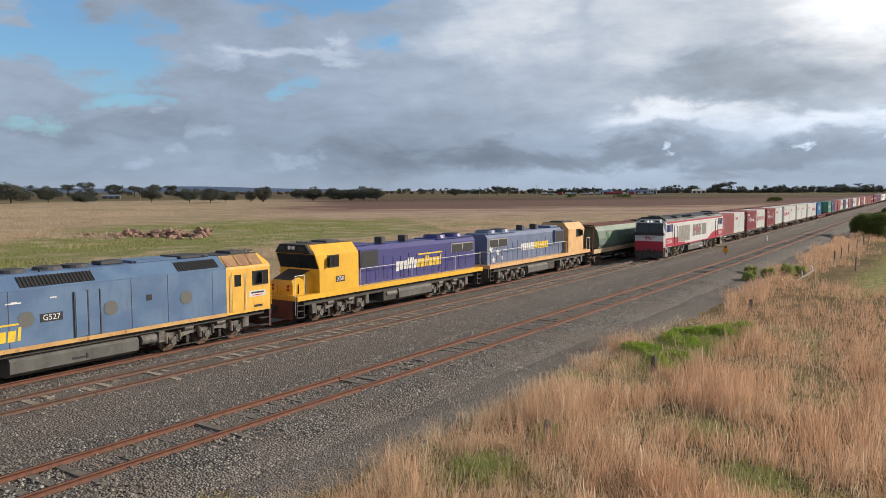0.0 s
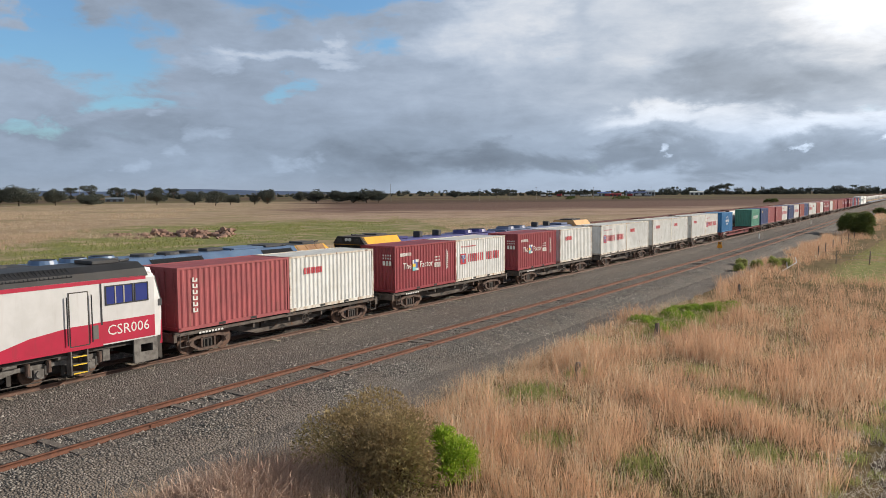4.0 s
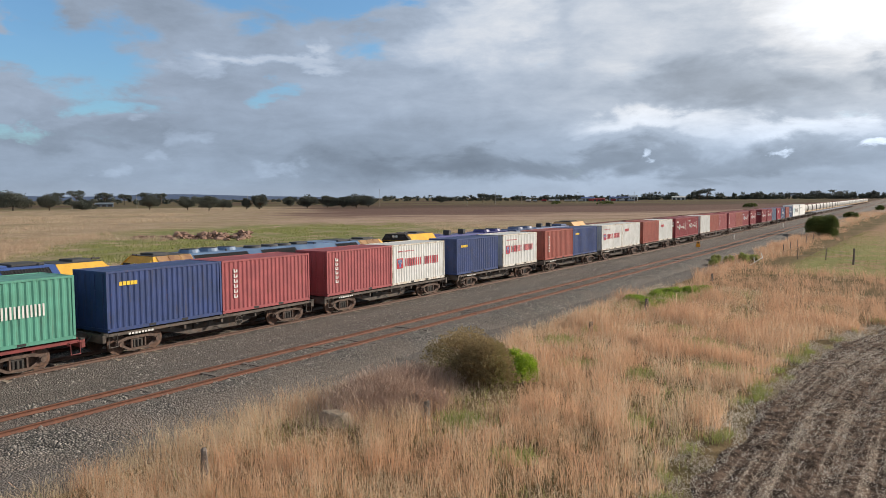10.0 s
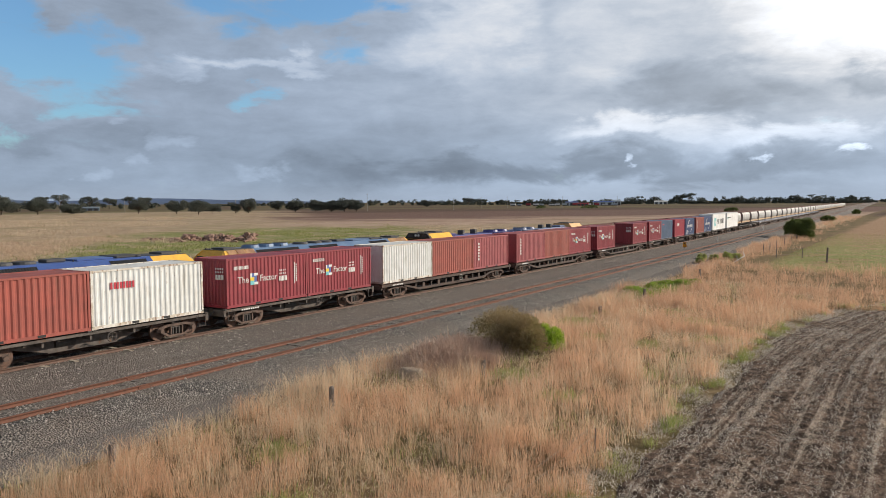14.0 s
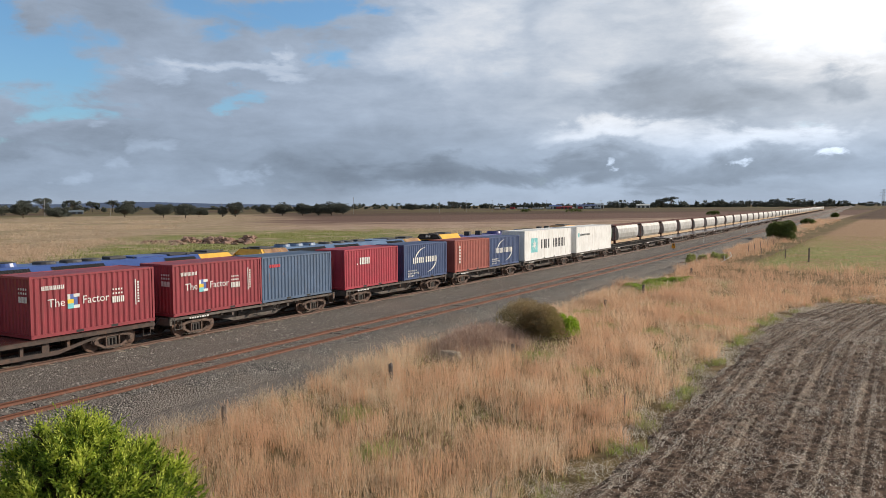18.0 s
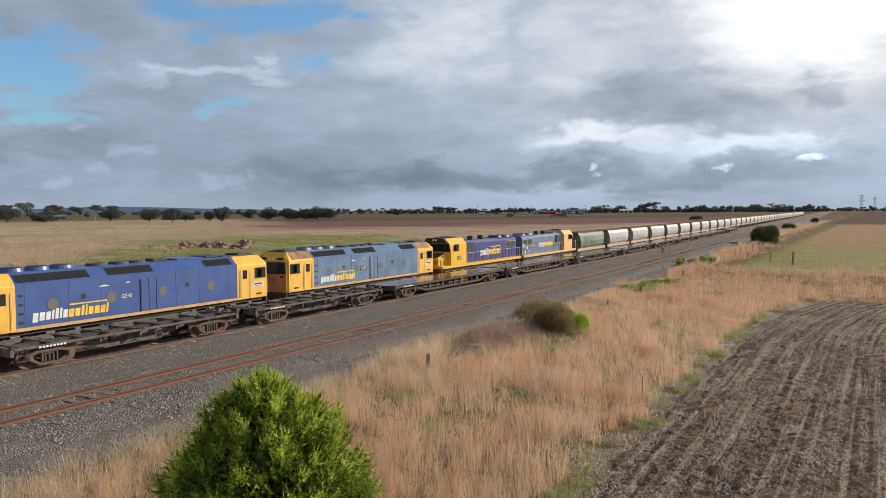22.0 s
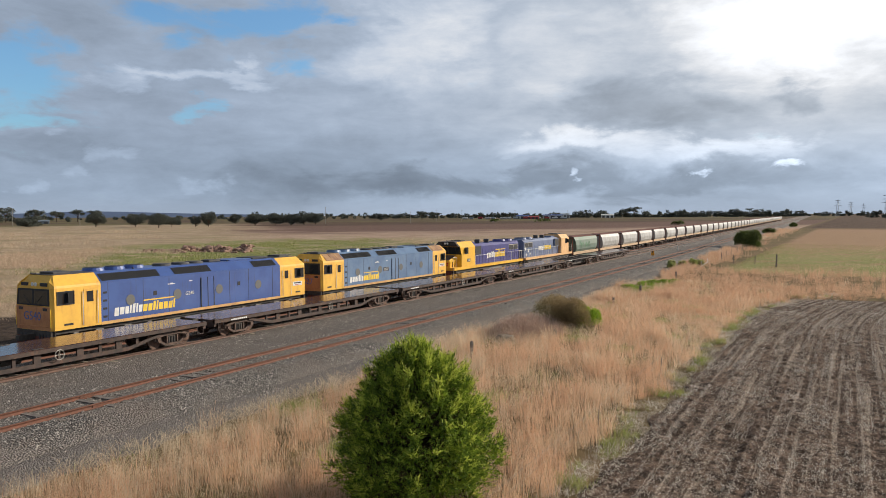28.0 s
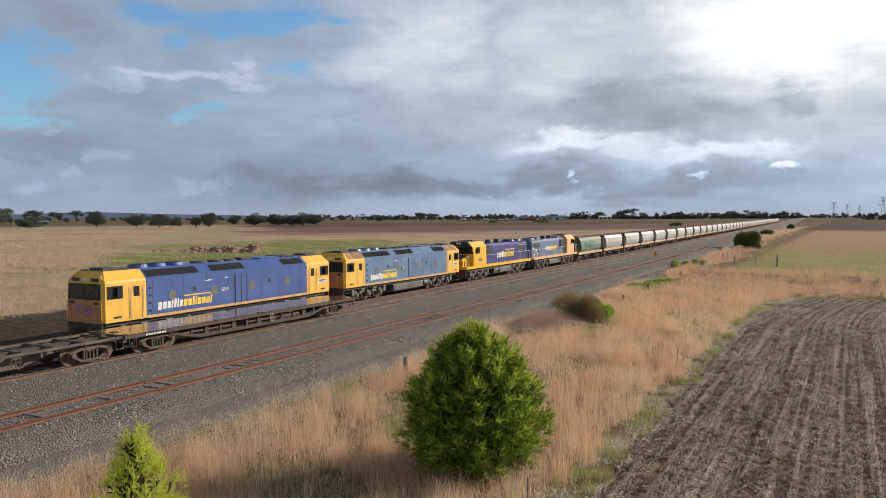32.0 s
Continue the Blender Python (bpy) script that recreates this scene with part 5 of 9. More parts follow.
def cab_g(loco, y, s, paint, number, L, rusty=False):
    """One cab of the streamlined engine; s = 1 faces -y with its face at y."""
    def at(v):
        # the face stands only a hand's width before the corner posts
        return y + s * (v * 0.25 if v < 0 else v)

    w = 1.47
    face = [(-0.55, 1.22), (-0.60, 2.42), (-0.44, 3.30), (-0.08, 3.62), (0.30, 3.90)]
    wide = [1.30, 1.32, 1.26, 1.10, 0.88]
    ring0 = [(-a, at(v), z) for (v, z), a in zip(face, wide)] + [(a, at(v), z) for (v, z), a in reversed(list(zip(face, wide)))]
    full = [(-w, 1.22), (-w, 2.42), (-w, 3.30), (-w + 0.02, 3.42), (-0.95, 3.92)]
    ring1 = [(x, at(0.0 + (0.30 if z > 3.8 else 0.0)), z) for x, z in full] + [(-x, at(0.0 + (0.30 if z > 3.8 else 0.0)), z) for x, z in reversed(full)]
    ring2 = [(x, at(2.62), z) for x, z in full] + [(-x, at(2.62), z) for x, z in reversed(full)]
    cab = part("cab", loft([ring0, ring1, ring2]), paint, loco, "yellow cab")
    # windscreen halves, lying on the raked face
    for side in (-1, 1):
        pts = []
        for f, z in ((0.06, 2.52), (0.94, 2.52), (0.94, 3.18), (0.06, 3.18)):
            v = -0.585 + (z - 2.42) / 0.88 * 0.16
            half = 1.22 if z < 3 else 1.16
            pts.append((side * f * half, at(v - 0.03), z))
        back = [(x, at((yy - y) * s + 0.03), z) for x, yy, z in pts]
        part("windscreen", loft([pts, back]), GLASS, cab)
        # light and number boxes above
        part("number_box", boxes([(side * 0.75 - 0.26, side * 0.75 + 0.26, min(at(-0.33), at(-0.1)), max(at(-0.33), at(-0.1)), 3.40, 3.57)]), MARK_BLACK, cab)
        part("marker_light", rod((side * 0.95, at(-0.62), 2.30), (side * 0.95, at(-0.57), 2.30), 0.07, 10), MARK_RED, cab)
        part("headlight", rod((side * 0.12, at(-0.34), 3.48), (side * 0.12, at(-0.20), 3.48), 0.10, 12), MARK_WHITE, cab)
        # corner post shade and handrail
        part("handrail", rods([((side * 1.36, at(-0.62), 1.4), (side * 1.36, at(-0.64), 2.3), 0.018)]), MARK_YELLOW, cab)
    window(cab, w, min(at(0.16), at(0.62)), max(at(0.16), at(0.62)), 2.50, 3.10)
    window(cab, w, min(at(0.66), at(1.04)), max(at(0.66), at(1.04)), 2.50, 3.10)
    door = part("cab_door", boxes([(w, w + 0.012, min(at(1.62), at(2.30)), max(at(1.62), at(2.30)), 1.30, 3.16)]), paint, cab, "faded yellow cab door")
    part("pane", boxes([(w + 0.012, w + 0.022, min(at(1.78), at(2.16)), max(at(1.78), at(2.16)), 2.50, 3.04)]), GLASS, door)
    for v in (1.54, 2.40):
        part("grab_rail", rods([((w + 0.05, at(v), 1.35), (w + 0.05, at(v), 3.05), 0.02)]), MARK_WHITE, cab)
    part("vent_slot", boxes([(w, w + 0.01, min(at(0.5), at(1.0)), max(at(0.5), at(1.0)), 1.42, 1.52)]), GRILLE, cab)
    part("wind_deflector", boxes([(w + 0.02, w + 0.2, min(at(0.62), at(0.66)), max(at(0.62), at(0.66)), 2.55, 3.05)]), GRILLE, cab)
    # roof gear: cooler box and horns
    part("cab_cooler", box(-0.55, 0.55, min(at(0.6), at(1.6)), max(at(0.6), at(1.6)), 3.92, 4.06, bevel=0.03), ROOF_DARK, cab)
    part("horn", rods([((-0.2, at(0.15), 3.98), (-0.25, at(-0.2), 4.02), 0.05), ((0.1, at(0.15), 3.98), (0.12, at(-0.25), 4.02), 0.05)], 8), ROOF_DARK, cab)
    part("roof_panel", box(-0.93, 0.93, min(at(0.34), at(2.60)), max(at(0.34), at(2.60)), 3.915, 3.95, bevel=0.01), ROOF_DARK, cab)
    # faded lower face, dark rubber round the screens
    low = [(1.23, -0.556, 1.31), (2.40, -0.606, 1.325)]
    ring = [(-a, at(v - 0.012), z) for z, v, a in low] + [(a, at(v - 0.012), z) for z, v, a in reversed(low)]
    part("nose_panel", loft([ring, [(x, at((yy - y) * s + 0.05), z) for x, yy, z in ring]]), NOSE_FADE, cab, "faded orange cab face")
    low = [(2.44, -0.604, 1.29), (3.27, -0.452, 1.24)]
    ring = [(-a, at(v - 0.006), z) for z, v, a in low] + [(a, at(v - 0.006), z) for z, v, a in reversed(low)]
    part("windscreen_frame", loft([ring, [(x, at((yy - y) * s + 0.05), z) for x, yy, z in ring]]), GRILLE, cab)
    part("windscreen_wiper", rods([((q * 0.2, at(-0.63), 2.5), (q * 0.75, at(-0.56), 2.95), 0.012) for q in (-1, 1)], 4), MARK_BLACK, cab)
    for q in (-1, 1):
        part("ditch_light", boxes([(q * 0.95 - 0.17, q * 0.95 + 0.17, min(at(-0.66), at(-0.6)), max(at(-0.66), at(-0.6)), 2.20, 2.34)]), MARK_BLACK, cab)
    part("hand_rail", rods([((-1.2, at(-0.68), 1.42), (1.2, at(-0.68), 1.42), 0.02)] + [((x, at(-0.60), 1.42), (x, at(-0.68), 1.42), 0.015) for x in (-1.2, 0, 1.2)]), NOSE_FADE, cab)
    for q in (-1, 1):
        if rusty:
            sl = [(q * 1.465, 3.44), (q * 0.975, 3.905)]
            nn = (0.012 * q, 0.013)
            for k in range(3):
                va, vb = 0.45 + k * 0.72, 1.12 + k * 0.72
                part("roof_rust_panel", loft([[(a + e * nn[0], at(va), b + e * nn[1]) for (a, b), e in ((sl[0], 0.2), (sl[1], 0.2), (sl[1], 1.2), (sl[0], 1.2))], [(a + e * nn[0], at(vb), b + e * nn[1]) for (a, b), e in ((sl[0], 0.2), (sl[1], 0.2), (sl[1], 1.2), (sl[0], 1.2))]]), RUST_ROOF, cab, "rust brown roof panel")
    if number:
        m = Matrix.Translation((-0.06 * s, at(-0.632), 1.90)) @ (SOUTH if s > 0 else Matrix.Rotation(radians(180), 4, "Z") @ SOUTH)
        lettering("front_number", number, 0.62, MARK_BLUE, cab, m)
    else:
        plate = part("name_plate", boxes([(w, w + 0.012, min(at(0.30), at(1.30)), max(at(0.30), at(1.30)), 1.92, 2.20)]), LOCO_WHITE, cab, "pale name plate with dark bars")
        part("plate_lettering", boxes([(w + 0.012, w + 0.016, min(at(0.42), at(1.18)), max(at(0.42), at(1.18)), 2.07, 2.15)]), MARK_BLACK, plate)
        part("plate_line", boxes([(w + 0.012, w + 0.016, min(at(0.5), at(1.1)), max(at(0.5), at(1.1)), 1.97, 2.01)]), MARK_RED, plate)
    # pilot, steps, hoses, coupler
    part("headstock", boxes([(-1.35, 1.35, min(at(-0.62), at(0.0)), max(at(-0.62), at(0.0)), 0.92, 1.22)]), DARK_STEEL, loco)
    plough = [(-1.3, at(-0.72), 0.35), (1.3, at(-0.72), 0.35), (1.3, at(-0.6), 0.95), (-1.3, at(-0.6), 0.95)]
    part("pilot", loft([plough, [(x, at((yy - y) * s + 0.06), z) for x, yy, z in plough]]), OXIDE, loco)
    part("coupler", boxes([(-0.13, 0.13, min(y - s, y), max(y - s, y), 0.78, 1.05)]), DARK_STEEL, loco)
    for x in (-0.9, -0.6, 0.5, 0.75, 1.0):
        part("hose", rods([((x, at(-0.66), 1.05), (x + 0.08, at(-0.85), 0.7), 0.03), ((x + 0.08, at(-0.85), 0.7), (x, at(-0.8), 0.5), 0.03)]), MARK_BLACK, loco)
    for x in (-1, 1):
        part("steps", boxes([(min(x * 1.2, x * 1.45), max(x * 1.2, x * 1.45), min(at(0.05), at(0.6)), max(at(0.05), at(0.6)), z, z + 0.04) for z in (0.45, 0.8)] + [(min(x * 1.2, x * 1.42), max(x * 1.2, x * 1.42), min(at(0.02), at(0.05)), max(at(0.02), at(0.05)), 0.42, 1.2)]), DARK_STEEL, loco)


def engine_g(label, number, paint, yellow, y0, rusty=False):
    """The double-ended six-axle engine: length 19.9 over its cabs."""
    g = thing("locomotive", label, "locomotive", "engines of the standing train")
    L, w = 19.3, 1.47
    body = [section(w, 1.22, 3.42, 0.92, 3.93)]
    rings = [[(x, y, z) for x, z in body[0]] for y in (2.62, L - 2.62)]
    part("body", loft(rings), paint, g)
    cab_g(g, 0.0, 1, yellow, number, L, rusty)
    cab_g(g, L, -1, yellow, "", L, rusty)
    for s in (-1, 1):
        part("sill_stripe", boxes([(min(s * w, s * (w + 0.012)), max(s * w, s * (w + 0.012)), 2.62, L - 2.62, 1.20, 1.36)]), SILL, g, "yellow sill stripe, flaking")
        # panel seams
        for y in (3.05, 5.3, 7.1, 11.9, 13.6, 15.9):
            part("panel_seam", boxes([(min(s * w, s * (w + 0.006)), max(s * w, s * (w + 0.006)), y - 0.012, y + 0.012, 1.36, 3.4)]), ROOF_DARK, g)
        part("shoulder_trim", boxes([(min(s * w, s * (w + 0.01)), max(s * w, s * (w + 0.01)), 2.62, L - 2.62, 3.395, 3.43)]), paint, g)
    for y in (4.45, 7.7, 11.0, 14.5):
        disc("round_vent", w, y, 2.33, 0.29, VENT_MESH, g, 0.015)
        disc("vent_rim", w - 0.004, y, 2.33, 0.32, paint, g, 0.012)
    for y in (6.1, 12.7):
        part("filler_recess", boxes([(w, w + 0.012, y - 0.12, y + 0.12, 2.42, 2.66)]), GRILLE, g)
    # tall doors amidships, with dark edges
    for a, b in ((9.55, 10.02), (10.06, 10.5)):
        d = part("body_door", boxes([(w, w + 0.03, a, b, 1.40, 3.10)]), paint, g)
    for y in (9.5, 10.04, 10.54):
        part("door_edge", boxes([(w, w + 0.045, y - 0.02, y + 0.02, 1.38, 3.14)]), ROOF_DARK, g)
    # ladder slots behind the front cab
    for k in range(4):
        part("step_recess", boxes([(w, w + 0.012, 2.74, 2.98, 1.55 + k * 0.42, 1.66 + k * 0.42)]), GRILLE, g)
    for a, b in ((2.75, 6.5), (7.6, 10.4), (14.2, 16.3)):
        for s in (1, -1):
            slanted_grille(g, a, b, s * 1.41, 3.475, s * 1.03, 3.825)
    for y in (3.3, 4.6, 5.9):
        part("fan", rod((0, y, 3.93), (0, y, 4.10), 0.58, 18, 0.52), paint, g)
        part("fan_grille", rod((0, y, 4.10), (0, y, 4.12), 0.46, 18), GRILLE, g)
    for y in (7.9, 9.3, 10.4):
        part("dynamic_brake_fan", rod((0, y, 3.93), (0, y, 4.05), 0.55, 16, 0.5), ROOF_DARK, g)
    part("exhaust", box(-0.35, 0.35, 11.3, 12.3, 3.93, 4.08, bevel=0.03), ROOF_DARK, g)
    part("roof_hatch", box(-0.8, 0.8, 12.6, 14.6, 3.93, 4.02, bevel=0.02), paint, g)
    part("roof_pack", box(-0.75, 0.75, 14.8, 16.3, 3.93, 4.05, bevel=0.03), ROOF_DARK, g)
    part("lifting_eyes", rods([((0.8, y, 3.93), (0.8, y, 4.03), 0.04) for y in (5.2, 8.6, 12.4, 16.0)]), ROOF_DARK, g)
    slogan(g, 3.40, 1.60, w + 0.002, 0.50, 1.12)
    lettering("side_number", number, 0.30, MARK_WHITE, g, Matrix.Translation((w + 0.02, 8.62, 2.30)) @ EAST)
    if paint is not LOCO_BLUE2:
        part("number_board", boxes([(w, w + 0.012, 8.2, 9.05, 2.15, 2.46)]), MARK_BLACK, g)
    for s in (1,):
        tagged(part("paint_scar", boxes([(w, w + 0.006, 7.0, 7.55, 2.93, 2.98), (w, w + 0.006, 8.6, 8.85, 3.0, 3.05), (w, w + 0.006, 7.2, 7.4, 2.98, 3.01)]), MARK_WHITE, g), kind="stuff")
    # below the sill: frame, fuel tank, air tanks, bogies
    part("underframe", boxes([(-1.25, 1.25, 0.2, L - 0.2, 1.0, 1.22)]), DARK_STEEL, g)
    tank = [(-1.33, 0.95), (-1.40, 0.85), (-1.40, 0.42), (-1.10, 0.25), (1.10, 0.25), (1.40, 0.42), (1.40, 0.85), (1.33, 0.95)]
    part("fuel_tank", prism_y(tank, 7.1, 12.2), TANK_GREY, g, "dirty grey fuel tank")
    part("tank_gauge", boxes([(1.40, 1.42, 9.4, 9.9, 0.55, 0.62), (1.40, 1.42, 9.95, 10.02, 0.5, 0.7)]), MARK_BLACK, g)
    part("air_tank", rod((1.18, 12.4, 0.75), (1.18, 13.1, 0.75), 0.2, 12), GREY_BOGIE, g)
    part("sand_pipe", rods([((1.2, y, 1.05), (1.15, y + 0.1, 0.3), 0.025) for y in (1.3, 5.9, 13.3, 17.9)]), DARK_STEEL, g)
    for y in (3.6, L - 3.6):
        loco_bogie(g, y, (-1.75, 0.0, 1.75), 2.35)
    g.matrix_basis = on_line(TRACK_A, y0, RAIL_A)
    return g


ROOF_BROWN = surface("dull_brown_paint", (0.10, 0.07, 0.06), (0.07, 0.055, 0.05), 2.0, 0.7, grime_amount=0.4)


def rail_fence(parent, x, y0, y1, z0, z1, step):
    """Walkway handrail: stanchions and one bar."""
    n = max(1, int((y1 - y0) / step))
    for i in range(n + 1):
        y = y0 + (y1 - y0) * i / n
        part("stanchion", rods([((x, y, z0), (x, y, z1), 0.016)], 5), MARK_WHITE if i % 3 == 0 else GREY_BOGIE, parent)
    part("handrail", rods([((x, y0, z1), (x, y1, z1), 0.018)], 5), MARK_WHITE, parent)


def engine_x(label, number, paint, yellow, m, stars=False):
    """The hood engine: nose and wide cab first, then a long hood inside walkways; length 18.3."""
    g = thing("locomotive", label, "locomotive", "engines of the standing train")
    L = 18.0
    part("frame", boxes([(-1.46, 1.46, 0.15, L, 1.30, 1.56)]), yellow, g, "yellow footplate edge")
    part("underframe", boxes([(-1.2, 1.2, 0.3, L - 0.2, 1.0, 1.30)]), DARK_STEEL, g)
    # low nose, falling towards its face
    nose = [[(-0.84, 0.42, 1.56), (-0.88, 0.40, 2.06), (-0.68, 0.50, 2.30), (0.68, 0.50, 2.30), (0.88, 0.40, 2.06), (0.84, 0.42, 1.56)],
            [(-0.96, 1.76, 1.56), (-1.02, 1.76, 2.40), (-0.80, 1.76, 2.72), (0.80, 1.76, 2.72), (1.02, 1.76, 2.40), (0.96, 1.76, 1.56)]]
    part("nose", loft(nose), yellow, g)
    part("anti_glare_panel", loft([[(-0.68, 0.51, 2.316), (0.68, 0.51, 2.316), (0.80, 1.74, 2.732), (-0.80, 1.74, 2.732)], [(-0.68, 0.51, 2.29), (0.68, 0.51, 2.29), (0.80, 1.74, 2.71), (-0.80, 1.74, 2.71)]]), ROOF_BROWN, g, "dull brown anti-glare panel")
    part("nose_door", boxes([(-0.75, -0.25, 0.385, 0.41, 1.6, 2.04)]), yellow, g)
    for q in (-1, 1):
        part("nose_seam", boxes([(min(q * 0.88, q * 0.955), max(q * 0.88, q * 0.955), v, v + 0.02, 1.6, 2.12) for v in (0.75, 1.2)]), GRILLE, g)
        part("marker_light", rods([((q * 0.55, 0.35, z), (q * 0.55, 0.43, z), 0.075) for z in (1.82, 2.00)], 10), MARK_RED, g)
    # cab: raked screens under a deep brow, upright side walls, sloped roof edges
    cs = [(-1.46, 1.56), (-1.46, 2.80), (-1.46, 3.52), (-0.98, 4.08), (0.98, 4.08), (1.46, 3.52), (1.46, 2.80), (1.46, 1.56)]
    fy = {1.56: 1.76, 2.80: 1.76, 3.52: 1.48, 4.08: 1.38}
    bm = bmesh.new()
    fr = [bm.verts.new((x, fy[z], z)) for x, z in cs]
    bk = [bm.verts.new((x, 4.85, z)) for x, z in cs]
    for i in range(8):
        bm.faces.new((fr[i], fr[(i + 1) % 8], bk[(i + 1) % 8], bk[i]))
    for i in range(3):
        bm.faces.new((fr[i], fr[i + 1], fr[6 - i], fr[7 - i]))
        bm.faces.new((bk[i], bk[7 - i], bk[6 - i], bk[i + 1]))
    bmesh.ops.recalc_face_normals(bm, faces=bm.faces[:])
    cab = part("cab", bm, yellow, g, "yellow cab")

    def rake(z, out):
        return 1.76 - (z - 2.80) / 0.72 * 0.28 - out

    part("windscreen_frame", loft([[(-1.40, rake(2.82, 0.012), 2.82), (1.40, rake(2.82, 0.012), 2.82), (1.40, rake(3.58, 0.012), 3.58), (-1.40, rake(3.58, 0.012), 3.58)], [(-1.40, rake(2.82, -0.1), 2.82), (1.40, rake(2.82, -0.1), 2.82), (1.40, rake(3.58, -0.1), 3.58), (-1.40, rake(3.58, -0.1), 3.58)]]), GRILLE, cab)
    part("brow", loft([[(-1.30, 1.26, 3.66), (1.30, 1.26, 3.66), (0.92, 1.24, 4.10), (-0.92, 1.24, 4.10)], [(-1.40, 1.50, 3.60), (1.40, 1.50, 3.60), (0.98, 1.50, 4.10), (-0.98, 1.50, 4.10)]]), GRILLE, cab, "black brow with lamps")
    part("lamp_pair", rods([((q * 0.14, 1.16, 3.92), (q * 0.14, 1.28, 3.92), 0.10) for q in (-1, 1)], 10), MARK_WHITE, cab)
    part("number_box", boxes([(q * 0.72 - 0.22, q * 0.72 + 0.22, 1.20, 1.28, 3.78, 3.96) for q in (-1, 1)]), MARK_BLACK, cab)
    part("roof_panel", box(-0.96, 0.96, 1.40, 4.84, 4.075, 4.105, bevel=0.01), ROOF_BROWN, cab)
    for s in (-1, 1):
        for x0, x1 in ((0.08, 0.86), (0.92, 1.34)):
            part("windscreen", loft([[(s * x0, rake(2.88, 0.025), 2.88), (s * x1, rake(2.88, 0.025), 2.88), (s * x1, rake(3.52, 0.025), 3.52), (s * x0, rake(3.52, 0.025), 3.52)], [(s * x0, rake(2.88, 0.0), 2.88), (s * x1, rake(2.88, 0.0), 2.88), (s * x1, rake(3.52, 0.0), 3.52), (s * x0, rake(3.52, 0.0), 3.52)]]), GLASS, cab)
        window(cab, s * 1.46, 2.42, 2.80, 2.88, 3.46, s=s)
        window(cab, s * 1.46, 2.84, 3.20, 2.88, 3.46, s=s)
        part("wind_deflector", boxes([(min(s * 1.47, s * 1.68), max(s * 1.47, s * 1.68), 2.35, 2.38, 2.9, 3.4)]), GRILLE, cab)
    part("horn", rods([((x, 2.4, 4.14), (x, 2.0, 4.18), 0.05) for x in (-0.4, -0.1, 0.3)], 8), ROOF_DARK, cab)
    part("cab_cooler", box(-0.6, 0.6, 3.2, 4.3, 4.08, 4.2, bevel=0.03), ROOF_DARK, cab)
    # long hood
    hs = [(-1.03, 1.56), (-1.03, 3.45), (-0.82, 3.72), (0.82, 3.72), (1.03, 3.45), (1.03, 1.56)]
    part("hood", loft([[(x, y, z) for x, z in hs] for y in (4.85, L - 0.35)]), paint, g)
    for s in (-1, 1):
        n = 15
        for i in range(n):
            y = 5.2 + i * 0.80
            part("hood_door", boxes([(min(s * 1.03, s * 1.05), max(s * 1.03, s * 1.05), y, y + 0.74, 1.66, 2.95 if i % 3 else 3.1)]), paint, g)
        if s > 0:
            for i in range(0, n, 2):
                part("door_latch", boxes([(s * 1.05, s * 1.07, 5.28 + i * 0.8, 5.36 + i * 0.8, z, z + 0.06) for z in (1.9, 2.7)]), MARK_BLACK, g)
        part("radiator_box", boxes([(min(s * 1.03, s * 1.22), max(s * 1.03, s * 1.22), 5.3, 6.9, 2.55, 3.55)]), paint, g)
        part("radiator_mesh", boxes([(min(s * 1.22, s * 1.235), max(s * 1.22, s * 1.235), 5.36, 6.84, 2.60, 3.48)]), GRILLE, g)
        part("radiator_frame", boxes([(min(s * 1.03, s * 1.05), max(s * 1.03, s * 1.05), 14.7, 17.4, 2.72, 3.36)]), MESH_GREY, g)
        for a in (14.78, 16.12):
            part("radiator_mesh", boxes([(min(s * 1.05, s * 1.065), max(s * 1.05, s * 1.065), a, a + 1.2, 2.78, 3.30)]), GRILLE, g)
        rail_fence(g, s * 1.40, 5.1, L - 0.2, 1.56, 2.55, 1.5)
        part("end_rail", rods([((s * 1.3, L - 0.05, 0.7), (s * 1.3, L - 0.05, 2.5), 0.02), ((s * 0.6, L - 0.05, 1.56), (s * 0.6, L - 0.05, 2.5), 0.02), ((s * 1.3, L - 0.05, 2.5), (s * 0.6, L - 0.05, 2.5), 0.02)]), MARK_WHITE, g)
        part("front_rail", rods([((s * 1.35, 0.1, 0.6), (s * 1.35, 0.1, 2.6), 0.02), ((s * 1.35, 0.75, 1.5), (s * 1.35, 0.75, 2.6), 0.02), ((s * 1.35, 0.1, 2.6), (s * 1.35, 0.75, 2.6), 0.02)]), MARK_WHITE, g)
        for e in (0.18, L - 0.62):
            part("steps", boxes([(min(s * 1.0, s * 1.42), max(s * 1.0, s * 1.42), e, e + 0.45, z, z + 0.04) for z in (0.42, 0.75, 1.05)] + [(min(s * 1.0, s * 1.42), max(s * 1.0, s * 1.42), e + a, e + a + 0.03, 0.4, 1.3) for a in (-0.03, 0.45)]), DARK_STEEL, g)
    for y, h in ((8.5, 4.12), (10.8, 4.12)):
        part("exhaust", box(-0.28, 0.28, y - 0.2, y + 0.2, 3.72, h, bevel=0.03), ROOF_DARK, g)
    part("blower_box", box(-0.6, 0.6, 5.2, 6.6, 3.72, 3.9, bevel=0.04), paint, g)
    for y in (14.2, 16.2):
        part("fan", rod((0, y, 3.72), (0, y, 3.96), 0.78, 18, 0.7), paint, g)
        part("fan_grille", rod((0, y, 3.96), (0, y, 3.98), 0.62, 18), GRILLE, g)
    part("roof_plate", box(-0.95, 0.95, 13.2, 17.4, 3.70, 3.76, bevel=0.02), paint, g)
